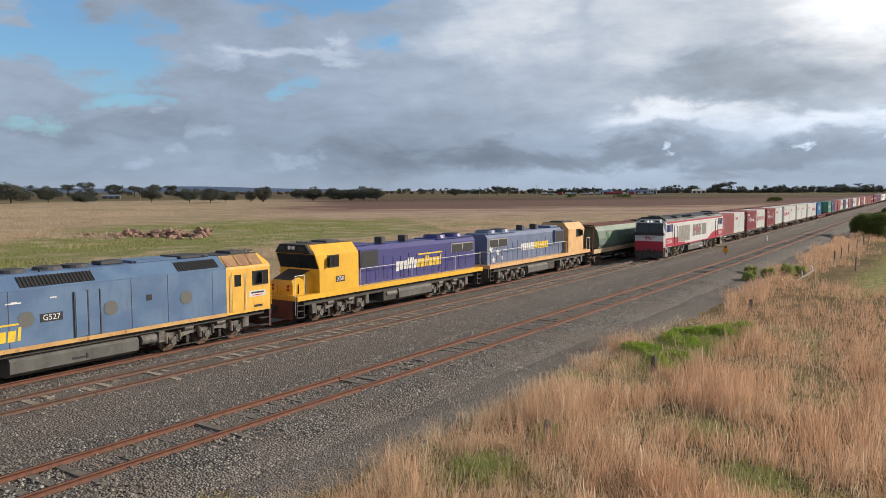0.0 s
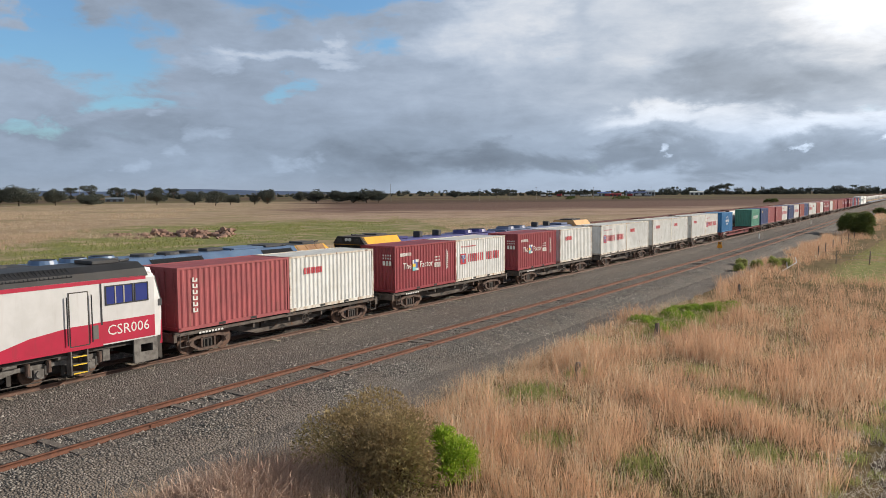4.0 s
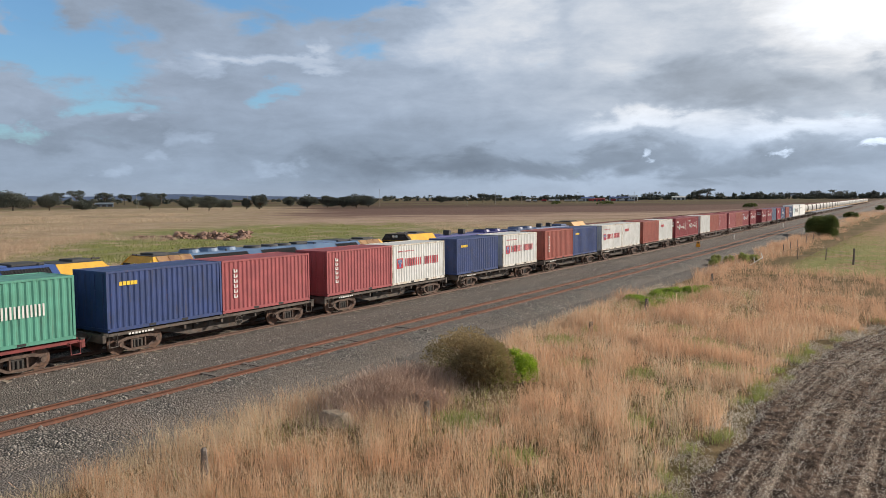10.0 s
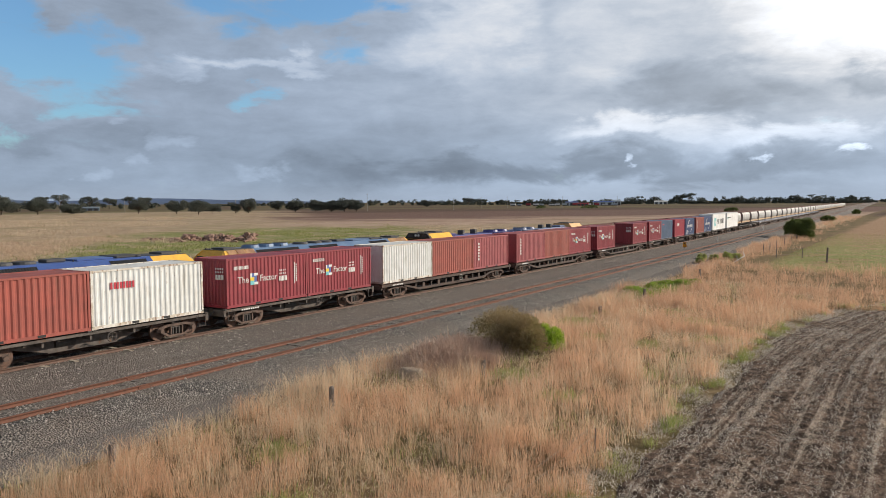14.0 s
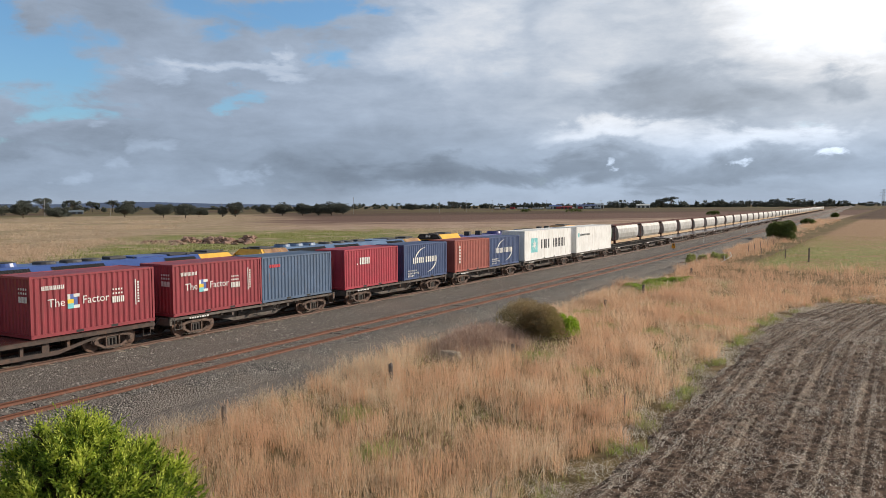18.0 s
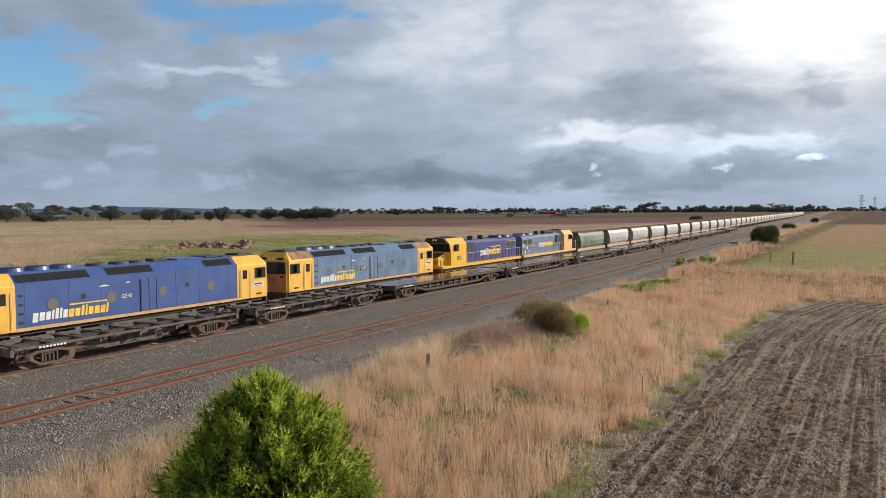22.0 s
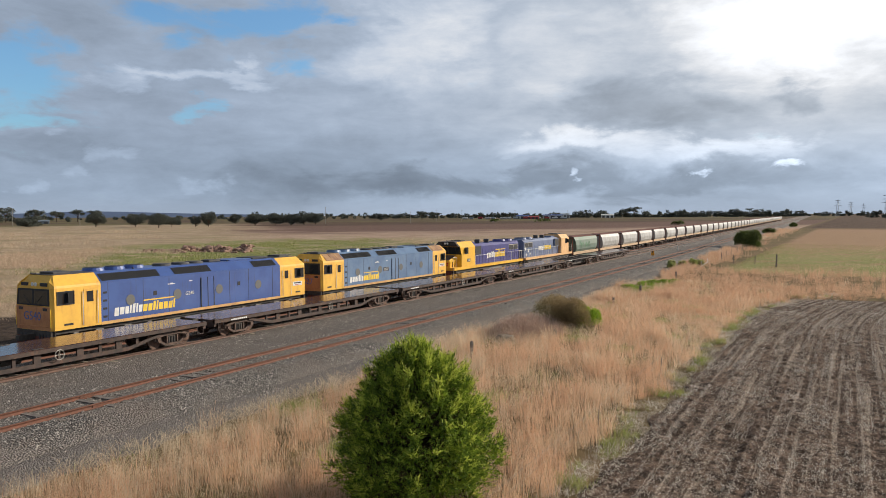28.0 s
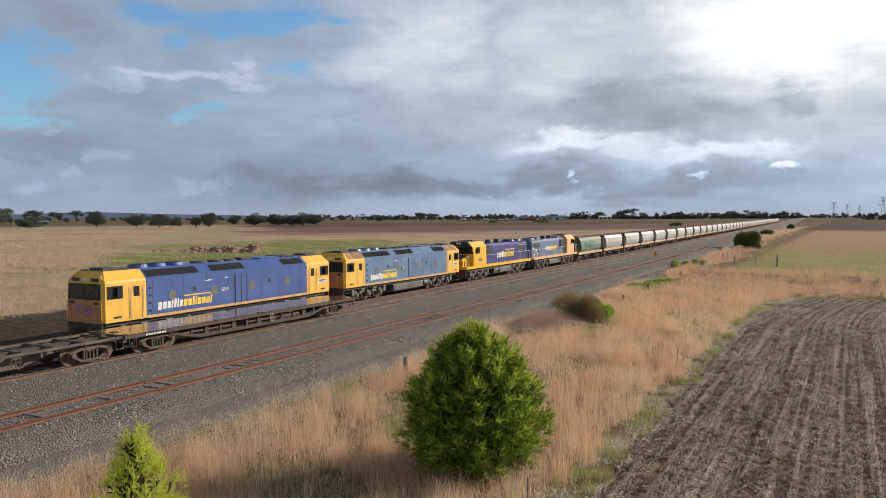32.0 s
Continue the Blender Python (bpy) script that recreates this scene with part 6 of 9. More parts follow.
    for s in (-1, 1):
        if s > 0 and not stars:
            slogan(g, 8.7, 2.12, 1.056, 0.66, 1.30)
    tank = [(-1.30, 1.05), (-1.38, 0.9), (-1.38, 0.5), (-1.1, 0.33), (1.1, 0.33), (1.38, 0.5), (1.38, 0.9), (1.30, 1.05)]
    part("fuel_tank", prism_y(tank, 8.6, 12.0), TANK_GREY, g, "dirty grey fuel tank")
    part("air_tank", rod((1.15, 7.5, 0.85), (1.15, 8.5, 0.85), 0.2, 12), GREY_BOGIE, g)
    part("battery_box", box(-1.3, 1.3, 7.2, 8.4, 0.45, 1.05, bevel=0.03), DARK_STEEL, g)
    for e, d in ((0.0, -1), (L, 1)):
        part("coupler", boxes([(-0.13, 0.13, min(e, e + d * 0.45), max(e, e + d * 0.45), 0.78, 1.05)]), DARK_STEEL, g)
        part("pilot", boxes([(-1.2, 1.2, min(e + d * 0.0, e - d * 0.1), max(e + d * 0.0, e - d * 0.1), 0.35, 1.3)]), OXIDE if d < 0 else DARK_STEEL, g)
    for y in (3.7, L - 3.9):
        loco_bogie(g, y, (-1.65, 0.0, 1.65), 2.2)
    if number:
        part("number_board", boxes([(1.46, 1.472, 3.00, 3.70, 2.02, 2.34)]), MARK_BLACK, cab)
        lettering("side_number", number, 0.32, MARK_WHITE, cab, Matrix.Translation((1.476, 3.35, 2.18)) @ EAST)
    if stars:
        for y, z, r in ((17.2, 2.6, 0.32), (16.2, 2.35, 0.28), (16.8, 1.85, 0.28), (15.6, 1.95, 0.22)):
            pts = [(y + (r if i % 2 == 0 else r * 0.42) * math.sin(6.28319 * i / 10), z + (r if i % 2 == 0 else r * 0.42) * math.cos(6.28319 * i / 10)) for i in range(10)]
            part("white_star", loft([[(-1.056, a, b) for a, b in pts], [(-1.066, a, b) for a, b in pts]]), MARK_WHITE, g)
        for i in range(7):
            part("white_word_mark", boxes([(-1.066, -1.056, 12.6 - i * 0.31 - 0.24, 12.6 - i * 0.31, 2.25, 2.78)]), MARK_WHITE, g)
        for i in range(8):
            part("yellow_word_mark", boxes([(-1.066, -1.056, 10.4 - i * 0.31 - 0.24, 10.4 - i * 0.31, 2.25, 2.78)]), MARK_YELLOW, g)
    g.matrix_basis = m
    return g


def engine_lead():
    """The engine of the container train: wide body, two cabs, white over red under a dark round roof."""
    g = thing("locomotive", "white and red diesel locomotive with a dark grey roof", "locomotive")
    L, w = 21.6, 1.48
    side = [(-w, 1.15), (-w, 3.52), (-1.28, 3.78), (-0.85, 3.98), (0.85, 3.98), (1.28, 3.78), (w, 3.52), (w, 1.15)]
    body = [(x, z) for x, z in side]
    part("body", loft([[(x, y, z) for x, z in body] for y in (2.2, L - 2.2)]), LOCO_WHITE, g)
    roof = [(-1.49, 3.50), (-1.30, 3.80), (-0.87, 4.0), (0.87, 4.0), (1.30, 3.80), (1.49, 3.50)]
    part("roof", loft([[(x, y, z) for x, z in roof] for y in (2.25, L - 2.25)]), LOCO_SILVER, g, "dark grey curved roof")
    for y in (6.2, 10.5, 14.4):
        part("roof_seam", loft([[(x * 1.004, yy, z + 0.012) for x, z in roof] for yy in (y, y + 0.06)]), ROOF_DARK, g)
    for a, b in ((6.6, 9.9), (14.9, 16.1), (16.2, 17.2), (17.3, 18.4)):
        slanted_grille(g, a, b, 1.37, 3.70, 0.93, 3.985)
    slanted_grille(g, 3.2, 4.6, 1.37, 3.70, 0.93, 3.985)
    for e, s in ((0.0, 1), (L, -1)):
        def at(v, e=e, s=s):
            # a short nose: the face stands close before the corner posts
            return e + s * (v * 0.5 if v < 0 else v)

        face = [(-0.55, 1.15), (-0.62, 2.05), (-0.62, 2.55), (-0.30, 3.45), (0.15, 3.62), (0.5, 3.85)]
        wide = [1.36, 1.38, 1.36, 1.26, 1.15, 0.85]
        r0 = [(-a, at(v), z) for (v, z), a in zip(face, wide)] + [(a, at(v), z) for (v, z), a in reversed(list(zip(face, wide)))]
        full = [(-w, 1.15), (-w, 2.05), (-w, 2.55), (-w, 3.45), (-w + 0.06, 3.58), (-0.9, 3.90)]
        r1 = [(x, at(0.05 + (0.45 if z > 3.8 else 0)), z) for x, z in full] + [(-x, at(0.05 + (0.45 if z > 3.8 else 0)), z) for x, z in reversed(full)]
        r2 = [(x, at(2.2), z) for x, z in full] + [(-x, at(2.2), z) for x, z in reversed(full)]
        cab = part("cab", loft([r0, r1, r2]), LOCO_WHITE, g, "white cab with red skirt")
        part("cab_roof", loft([[(x * 1.01, at(0.3), z + 0.02) for x, z in roof], [(x, at(2.25), z) for x, z in roof]]), LOCO_SILVER, cab)
        part("red_nose_band", loft([[(-1.385, at(-0.632), 0.82), (1.385, at(-0.632), 0.82), (1.39, at(-0.640), 1.74), (-1.39, at(-0.640), 1.74)], [(-1.37, at(-0.45), 0.82), (1.37, at(-0.45), 0.82), (1.37, at(-0.45), 1.74), (-1.37, at(-0.45), 1.74)]]), LOCO_RED, cab)
        mask = [(-1.375, at(-0.628), 2.36), (1.375, at(-0.628), 2.36), (1.372, at(-0.628), 2.56), (1.275, at(-0.300), 3.46), (-1.275, at(-0.300), 3.46), (-1.372, at(-0.628), 2.56)]
        part("windscreen_mask", loft([mask, [(x, at((yy - e) * s + 0.08), z) for x, yy, z in mask]]), MARK_BLACK, cab)
        part("dash_sill", loft([[(-1.40, at(-0.68), 2.30), (1.40, at(-0.68), 2.30), (1.385, at(-0.68), 2.56), (-1.385, at(-0.68), 2.56)], [(-1.44, at(-0.3), 2.30), (1.44, at(-0.3), 2.30), (1.42, at(-0.3), 2.56), (-1.42, at(-0.3), 2.56)]]), MARK_BLACK, cab)
        part("lamp_fairing", loft([[(-1.08, at(-0.34), 3.46), (1.08, at(-0.34), 3.46), (0.98, at(-0.26), 3.76), (-0.98, at(-0.26), 3.76)], [(-1.22, at(0.2), 3.46), (1.22, at(0.2), 3.46), (1.02, at(0.3), 3.84), (-1.02, at(0.3), 3.84)]]), LOCO_WHITE, cab)
        for q in (-1, 1):
            part("windscreen", loft([[(q * 0.05, at(-0.645), 2.60), (q * 1.24, at(-0.645), 2.60), (q * 1.16, at(-0.352), 3.40), (q * 0.05, at(-0.352), 3.40)], [(q * 0.05, at(-0.55), 2.60), (q * 1.24, at(-0.54), 2.60), (q * 1.16, at(-0.26), 3.40), (q * 0.05, at(-0.27), 3.40)]]), GLASS, cab)
            part("number_box", boxes([(q * 0.72 - 0.2, q * 0.72 + 0.2, min(at(-0.35), at(0.1)), max(at(-0.35), at(0.1)), 3.54, 3.70)]), MARK_BLACK, cab)
            part("headlight", rod((q * 0.17, at(-0.36), 3.61), (q * 0.17, at(0.0), 3.61), 0.085, 12), HEADLAMP if s > 0 else MARK_WHITE, cab)
            part("ditch_light", rod((q * 1.05, at(-0.63), 1.85), (q * 1.05, at(-0.58), 1.85), 0.07, 10), MARK_WHITE, cab)
            window(cab, q * w, min(at(0.35), at(0.85)), max(at(0.35), at(0.85)), 2.62, 3.25, BLUE_GLASS, MARK_BLACK, q)
            window(cab, q * w, min(at(0.98), at(2.02)), max(at(0.98), at(2.02)), 2.62, 3.25, BLUE_GLASS, MARK_BLACK, q)
            part("window_bar", boxes([(min(q * (w + 0.016), q * (w + 0.032)), max(q * (w + 0.016), q * (w + 0.032)), min(at(v), at(v + 0.05)), max(at(v), at(v + 0.05)), 2.62, 3.25) for v in (1.30, 1.64)]), MESH_GREY, cab)
            part("cab_seam", boxes([(min(q * (w - 0.01), q * (w + 0.016)), max(q * (w - 0.01), q * (w + 0.016)), min(at(2.19), at(2.25)), max(at(2.19), at(2.25)), 1.9, 3.40)]), MARK_BLACK, cab)
            part("red_skirt", boxes([(min(q * w, q * (w + 0.008)), max(q * w, q * (w + 0.008)), min(at(0.06), at(2.2)), max(at(0.06), at(2.2)), 1.2, 2.0)]), LOCO_RED, cab)
            # the red sweeps down behind the cab
            pts = [(at(2.2), 1.2), (at(2.2), 2.0), (at(3.6), 1.95), (at(4.8), 1.8), (at(5.9), 1.5), (at(6.6), 1.2)]
            part("red_sweep", loft([[(q * w, a, b) for a, b in pts], [(q * (w + 0.008), a, b) for a, b in pts]]), LOCO_RED, g)
            part("door_surround", boxes([(min(q * w, q * (w + 0.0115)), max(q * w, q * (w + 0.0115)), min(at(2.71), at(3.44)), max(at(2.71), at(3.44)), 1.26, 3.19)]), DARK_STEEL, g)
            part("side_grille", boxes([(min(q * w, q * (w + 0.014)), max(q * w, q * (w + 0.014)), min(at(2.36), at(2.56)), max(at(2.36), at(2.56)), 1.42, 1.92)]), VENT_MESH, g)
            sd = part("side_door", boxes([(min(q * (w + 0.011), q * (w + 0.02)), max(q * (w + 0.011), q * (w + 0.02)), min(at(2.75), at(3.4)), max(at(2.75), at(3.4)), 1.3, 3.15)]), LOCO_WHITE, g)
            part("door_red_panel", boxes([(min(q * (w + 0.02), q * (w + 0.026)), max(q * (w + 0.02), q * (w + 0.026)), min(at(2.75), at(3.4)), max(at(2.75), at(3.4)), 1.3, 1.98)]), LOCO_RED, sd)
            for v in (2.62, 3.52):
                part("grab_rail", rods([((q * (w + 0.07), at(v), 1.35), (q * (w + 0.07), at(v), 3.05), 0.022)]), MARK_BLACK, g)
            part("steps", boxes([(min(q * 1.15, q * 1.46), max(q * 1.15, q * 1.46), min(at(2.8), at(3.35)), max(at(2.8), at(3.35)), z, z + 0.04) for z in (0.3, 0.6, 0.88)] + [(min(q * 1.15, q * 1.46), max(q * 1.15, q * 1.46), min(at(v), at(v + 0.04)), max(at(v), at(v + 0.04)), 0.28, 1.15) for v in (2.76, 3.36)]), GREY_BOGIE, g)
            part("step_edge", boxes([(min(q * 1.452, q * 1.475), max(q * 1.452, q * 1.475), min(at(2.82), at(3.33)), max(at(2.82), at(3.33)), z, z + 0.04) for z in (0.3, 0.6, 0.88)]), MARK_YELLOW, g)
            if q > 0:
                lettering("side_number", "CSR006", 0.53, MARK_WHITE, cab, Matrix.Translation((w + 0.012, at(1.16), 1.64)) @ EAST)
        # red emblem on the white face
        part("red_emblem", boxes([(-0.55, 0.55, min(at(-0.632), at(-0.62)), max(at(-0.632), at(-0.62)), 2.03, 2.09), (-0.28, -0.2, min(at(-0.634), at(-0.62)), max(at(-0.634), at(-0.62)), 1.9, 2.22), (-0.05, 0.03, min(at(-0.634), at(-0.62)), max(at(-0.634), at(-0.62)), 1.88, 2.2), (0.14, 0.22, min(at(-0.634), at(-0.62)), max(at(-0.634), at(-0.62)), 1.82, 2.1)]), LOCO_RED, cab)
        pl = [(-1.35, at(-0.62), 0.28), (1.35, at(-0.62), 0.28), (1.38, at(-0.55), 1.15), (-1.38, at(-0.55), 1.15)]
        part("pilot", loft([pl, [(x, at(0.1), z) for x, yy, z in pl]]), DARK_STEEL, g, "grimy dark pilot")
        part("snow_plough", loft([[(-1.2, at(-0.85), 0.2), (1.2, at(-0.85), 0.2), (1.25, at(-0.6), 0.75), (-1.25, at(-0.6), 0.75)], [(-1.2, at(-0.6), 0.2), (1.2, at(-0.6), 0.2), (1.25, at(-0.5), 0.75), (-1.25, at(-0.5), 0.75)]]), DARK_STEEL, g)
        part("coupler", boxes([(-0.13, 0.13, min(at(-1.05), at(-0.5)), max(at(-1.05), at(-0.5)), 0.78, 1.05)]), DARK_STEEL, g)
        part("jumper_hose", rods([((x, at(-0.6), 1.2), (x + 0.05, at(-0.8), 0.75), 0.03) for x in (-0.9, -0.55, 0.5, 0.85)]), MARK_BLACK, g)
        part("cab_cooler", box(-0.6, 0.6, min(at(0.9), at(2.0)), max(at(0.9), at(2.0)), 4.0, 4.14, bevel=0.03), ROOF_DARK, cab)
        part("horn", rods([((x, at(0.75), 4.05), (x, at(0.35), 4.08), 0.05) for x in (-0.35, 0.35)], 8), ROOF_DARK, cab)
        for q in (-1, 1):
            i0, i1 = sorted((q * 1.36, q * 1.45))
            a0, a1, a2, a3 = -0.1, 0.16, 0.66, 0.95
            part("end_guard", boxes([(i0, i1, min(at(u), at(v)), max(at(u), at(v)), z0, z1) for u, v, z0, z1 in ((a0, a3, 0.92, 1.15), (a0, a3, 0.24, 0.62), (a0, a1, 0.62, 0.92), (a2, a3, 0.62, 0.92))]), GREY_BOGIE, g, "grey steel end skirt with a slot")
    for s in (-1, 1):
        part("roof_stripe", boxes([(min(s * w, s * (w + 0.012)), max(s * w, s * (w + 0.012)), 0.4, L - 0.4, 3.40, 3.54)]), LOCO_RED, g)
        part("sill_stripe", boxes([(min(s * w, s * (w + 0.012)), max(s * w, s * (w + 0.012)), 2.2, L - 2.2, 1.13, 1.22)]), LOCO_RED, g)
        for a, b in ((4.15, 5.0), (5.12, 5.97), (6.09, 6.94), (7.06, 7.91)):
            part("intake_frame", boxes([(min(s * w, s * (w + 0.014)), max(s * w, s * (w + 0.014)), a - 0.04, b + 0.04, 1.42, 3.08)]), LOCO_WHITE, g)
            mesh = part("intake_mesh", boxes([(min(s * w, s * (w + 0.018)), max(s * w, s * (w + 0.018)), a, b, 1.46, 3.04)]), VENT_MESH, g)
            tagged(part("louvre_grid", boxes([(min(s * (w + 0.018), s * (w + 0.032)), max(s * (w + 0.018), s * (w + 0.032)), a, b, 1.47 + k * 0.072, 1.512 + k * 0.072) for k in range(22)]), MESH_GREY, mesh), kind="stuff")
        for a in (9.1, 10.15, 11.2, 12.5, 13.4):
            part("intake_frame", boxes([(min(s * w, s * (w + 0.014)), max(s * w, s * (w + 0.014)), a - 0.04, a + 0.89, 1.76, 3.04)]), LOCO_WHITE, g)
            mesh = part("intake_mesh", boxes([(min(s * w, s * (w + 0.018)), max(s * w, s * (w + 0.018)), a, a + 0.85, 1.80, 3.0)]), VENT_MESH, g)
            tagged(part("louvre_grid", boxes([(min(s * (w + 0.018), s * (w + 0.032)), max(s * (w + 0.018), s * (w + 0.032)), a + 0.01 + k * 0.065, a + 0.05 + k * 0.065, 1.80, 3.0) for k in range(13)]), MESH_GREY, mesh), kind="stuff")
        part("access_door", boxes([(min(s * w, s * (w + 0.012)), max(s * w, s * (w + 0.012)), 8.15, 8.75, 1.4, 3.0)]), LOCO_WHITE, g)
    e = w + 0.034
    part("red_emblem", boxes([(e, e + 0.008, 9.7, 11.6, 2.36, 2.46), (e, e + 0.008, 9.95, 10.45, 2.62, 2.75), (e, e + 0.008, 9.95, 10.08, 2.46, 2.7), (e, e + 0.008, 10.45, 10.95, 2.62, 2.72), (e, e + 0.008, 10.4, 10.52, 2.1, 2.62), (e, e + 0.008, 10.5, 10.95, 2.08, 2.2), (e, e + 0.008, 11.0, 11.12, 2.0, 2.6)]), LOCO_RED, g)
    part("black_emblem_bar", boxes([(e, e + 0.008, 9.15, 9.7, 2.36, 2.46), (e, e + 0.008, 11.6, 12.0, 2.36, 2.46)]), MARK_BLACK, g)
    part("underframe", boxes([(-1.25, 1.25, 0.1, L - 0.1, 0.95, 1.15)]), DARK_STEEL, g)
    tank = [(-1.33, 0.9), (-1.4, 0.8), (-1.4, 0.4), (-1.15, 0.25), (1.15, 0.25), (1.4, 0.4), (1.4, 0.8), (1.33, 0.9)]
    part("fuel_tank", prism_y(tank, 7.9, 13.6), TANK_GREY, g, "dark grey fuel tank")
    part("air_reservoir", rod((1.2, 8.6, 1.02), (1.2, 13.0, 1.02), 0.17, 12), GREY_BOGIE, g)
    part("tank_plate", boxes([(1.4, 1.408, 12.0 + k * 0.4, 12.1 + k * 0.4, 0.5, 0.65) for k in range(3)]), MARK_WHITE, g)
    for y in (4.4, L - 4.4):
        loco_bogie(g, y, (-1.85, 0.0, 1.85), 2.5)
    MOVERS.append((g, 74.1, 0.0))
    return g


engine_lead()
engine_g("blue and yellow streamlined diesel locomotive, fresh paint", "G540", LOCO_BLUE2, LOCO_PALE, -12.6)
engine_g("faded blue and yellow streamlined diesel locomotive", "G527", LOCO_BLUE, LOCO_PALE, 8.9, True)
engine_x("purple blue hood locomotive with a yellow cab", "X50", LOCO_PURPLE, LOCO_YELLOW, on_line(TRACK_A, 29.9, RAIL_A))
engine_x("grey blue hood locomotive with white stars and a pale orange cab", "", LOCO_GREYBLUE, LOCO_ORANGE, on_line(TRACK_A, 66.8, RAIL_A) @ Matrix.Rotation(radians(180), 4, "Z"), True)


# ---- grain hoppers of the standing train ----
def hopper(paint, label):
    h = thing("hopper_wagon", label, "hopper wagon", "hopper wagons of the standing train")
    L = 12.9
    cs = [(-1.22, 1.42), (-1.40, 1.75), (-1.46, 2.35), (-1.38, 3.05), (-1.12, 3.52), (1.12, 3.52), (1.38, 3.05), (1.46, 2.35), (1.40, 1.75), (1.22, 1.42)]
    part("body", loft([[(x, 0.75 + 0.75 * (3.52 - z) / 2.1, z) for x, z in cs], [(x, L - 0.75 - 0.75 * (3.52 - z) / 2.1, z) for x, z in cs]]), paint, h)
    for s in (-1, 1):
        part("sill", boxes([(min(s * 1.22, s * 1.36), max(s * 1.22, s * 1.36), 0.2, L - 0.2, 1.02, 1.40)]), HOPPER_SILL, h, "faded orange side sill")
        part("top_chord", boxes([(min(s * 1.05, s * 1.18), max(s * 1.05, s * 1.18), 0.6, L - 0.6, 3.5, 3.60)]), OXIDE, h)
    for e, d in ((0.0, 1), (L, -1)):
        y = e + d * 0.35
        part("end_sheet", loft([[(-1.2, e + d * 2.3, 1.35), (1.2, e + d * 2.3, 1.35), (1.2, e + d * 0.72, 3.45), (-1.2, e + d * 0.72, 3.45)], [(-1.2, e + d * 2.45, 1.35), (1.2, e + d * 2.45, 1.35), (1.2, e + d * 0.85, 3.45), (-1.2, e + d * 0.85, 3.45)]]), OXIDE, h, "rust red end slope sheet")
        part("end_platform", boxes([(-1.3, 1.3, min(e + d * 0.05, e + d * 1.9), max(e + d * 0.05, e + d * 1.9), 1.0, 1.12)]), OXIDE, h)
        part("end_post", boxes([(s * 1.12 - 0.05, s * 1.12 + 0.05, min(y, y + d * 0.1), max(y, y + d * 0.1), 1.12, 3.45) for s in (-1, 1)]), OXIDE, h)
        part("end_ladder", rods([((x, y - d * 0.05, 1.1), (x, y - d * 0.05, 3.5), 0.018) for x in (0.5, 0.9)] + [((0.5, y - d * 0.05, 1.3 + k * 0.33), (0.9, y - d * 0.05, 1.3 + k * 0.33), 0.014) for k in range(7)], 4), OXIDE, h)
        bogie(h, e + d * 1.75)
    part("roof_walk", boxes([(-0.3, 0.3, 0.5, L - 0.5, 3.60, 3.66)]), OXIDE, h)
    tagged(part("roof_hatch", boxes([(-0.85, 0.85, 1.2 + k * 1.55, 2.45 + k * 1.55, 3.52, 3.60) for k in range(7)]), OXIDE, h), kind="stuff")
    part("discharge_chute", loft([[(-1.0, 3.6, 1.42), (1.0, 3.6, 1.42), (1.0, 9.3, 1.42), (-1.0, 9.3, 1.42)], [(-0.5, 4.6, 0.5), (0.5, 4.6, 0.5), (0.5, 8.3, 0.5), (-0.5, 8.3, 0.5)]]), DARK_STEEL, h)
    part("brake_gear", rods([((1.0, 3.6, 0.8), (1.0, 9.3, 0.8), 0.04), ((0.9, 4.2, 0.65), (0.9, 5.4, 0.65), 0.16)], 8), DARK_STEEL, h)
    for e, d in ((0.0, -1), (L, 1)):
        part("coupler", boxes([(-0.12, 0.12, min(e, e + d * 0.55), max(e, e + d * 0.55), 0.80, 1.02)]), DARK_STEEL, h)
    return h


def build_hoppers():
    kinds = [hopper(HOPPER_GREEN, "weathered green and silver grain hopper wagon with graffiti"), hopper(HOPPER, "dull silver grain hopper wagon with an orange sill")]
    # painted scrawl on the first, as plain strokes
    rng = random.Random(8)
    bm = bmesh.new()
    for i in range(9):
        y, z = 3.2 + i * 0.55 + rng.uniform(-0.15, 0.15), rng.uniform(1.8, 2.2)
        q = [(y, z), (y + 0.16, z), (y + 0.16 + rng.uniform(-0.3, 0.3), z + 0.75), (y + rng.uniform(-0.3, 0.3), z + 0.75)]
        add_loft(bm, [[(1.468, a, b) for a, b in q], [(1.476, a, b) for a, b in q]])
    tagged(part("graffiti", bm, surface("graffiti_green", (0.12, 0.30, 0.16), None, 3, 0.6, grime_amount=0.5), kinds[0]), kind="stuff")
    y = 67.5
    for i in range(46):
        m = on_line(TRACK_A, y, RAIL_A)
        if i < 2:
            kinds[i].matrix_basis = m
        else:
            copy_thing(kinds[1], m)
        y += 13.9


build_hoppers()


# ---- grass, ploughed land, bushes and trees ----
STRAW = foliage("dry_grass", (0.87, 0.635, 0.445), (0.55, 0.355, 0.225), (0.70, 0.435, 0.285), 0.6, 0.55, 0.6, 0.45)
RUFOUS = foliage("rufous_grass", (0.72, 0.48, 0.33), (0.48, 0.29, 0.185), (0.60, 0.37, 0.245), 0.6, 0.5, 0.6, 0.3)
PALE_STRAW = foliage("pale_grass", (0.88, 0.76, 0.58), (0.62, 0.49, 0.34), (0.70, 0.57, 0.41), 0.6, 0.55, 0.6, 0.6)
FIELD_STRAW = foliage("field_grass", (0.72, 0.585, 0.44), (0.46, 0.35, 0.245), (0.58, 0.455, 0.33), 0.6, 0.45)
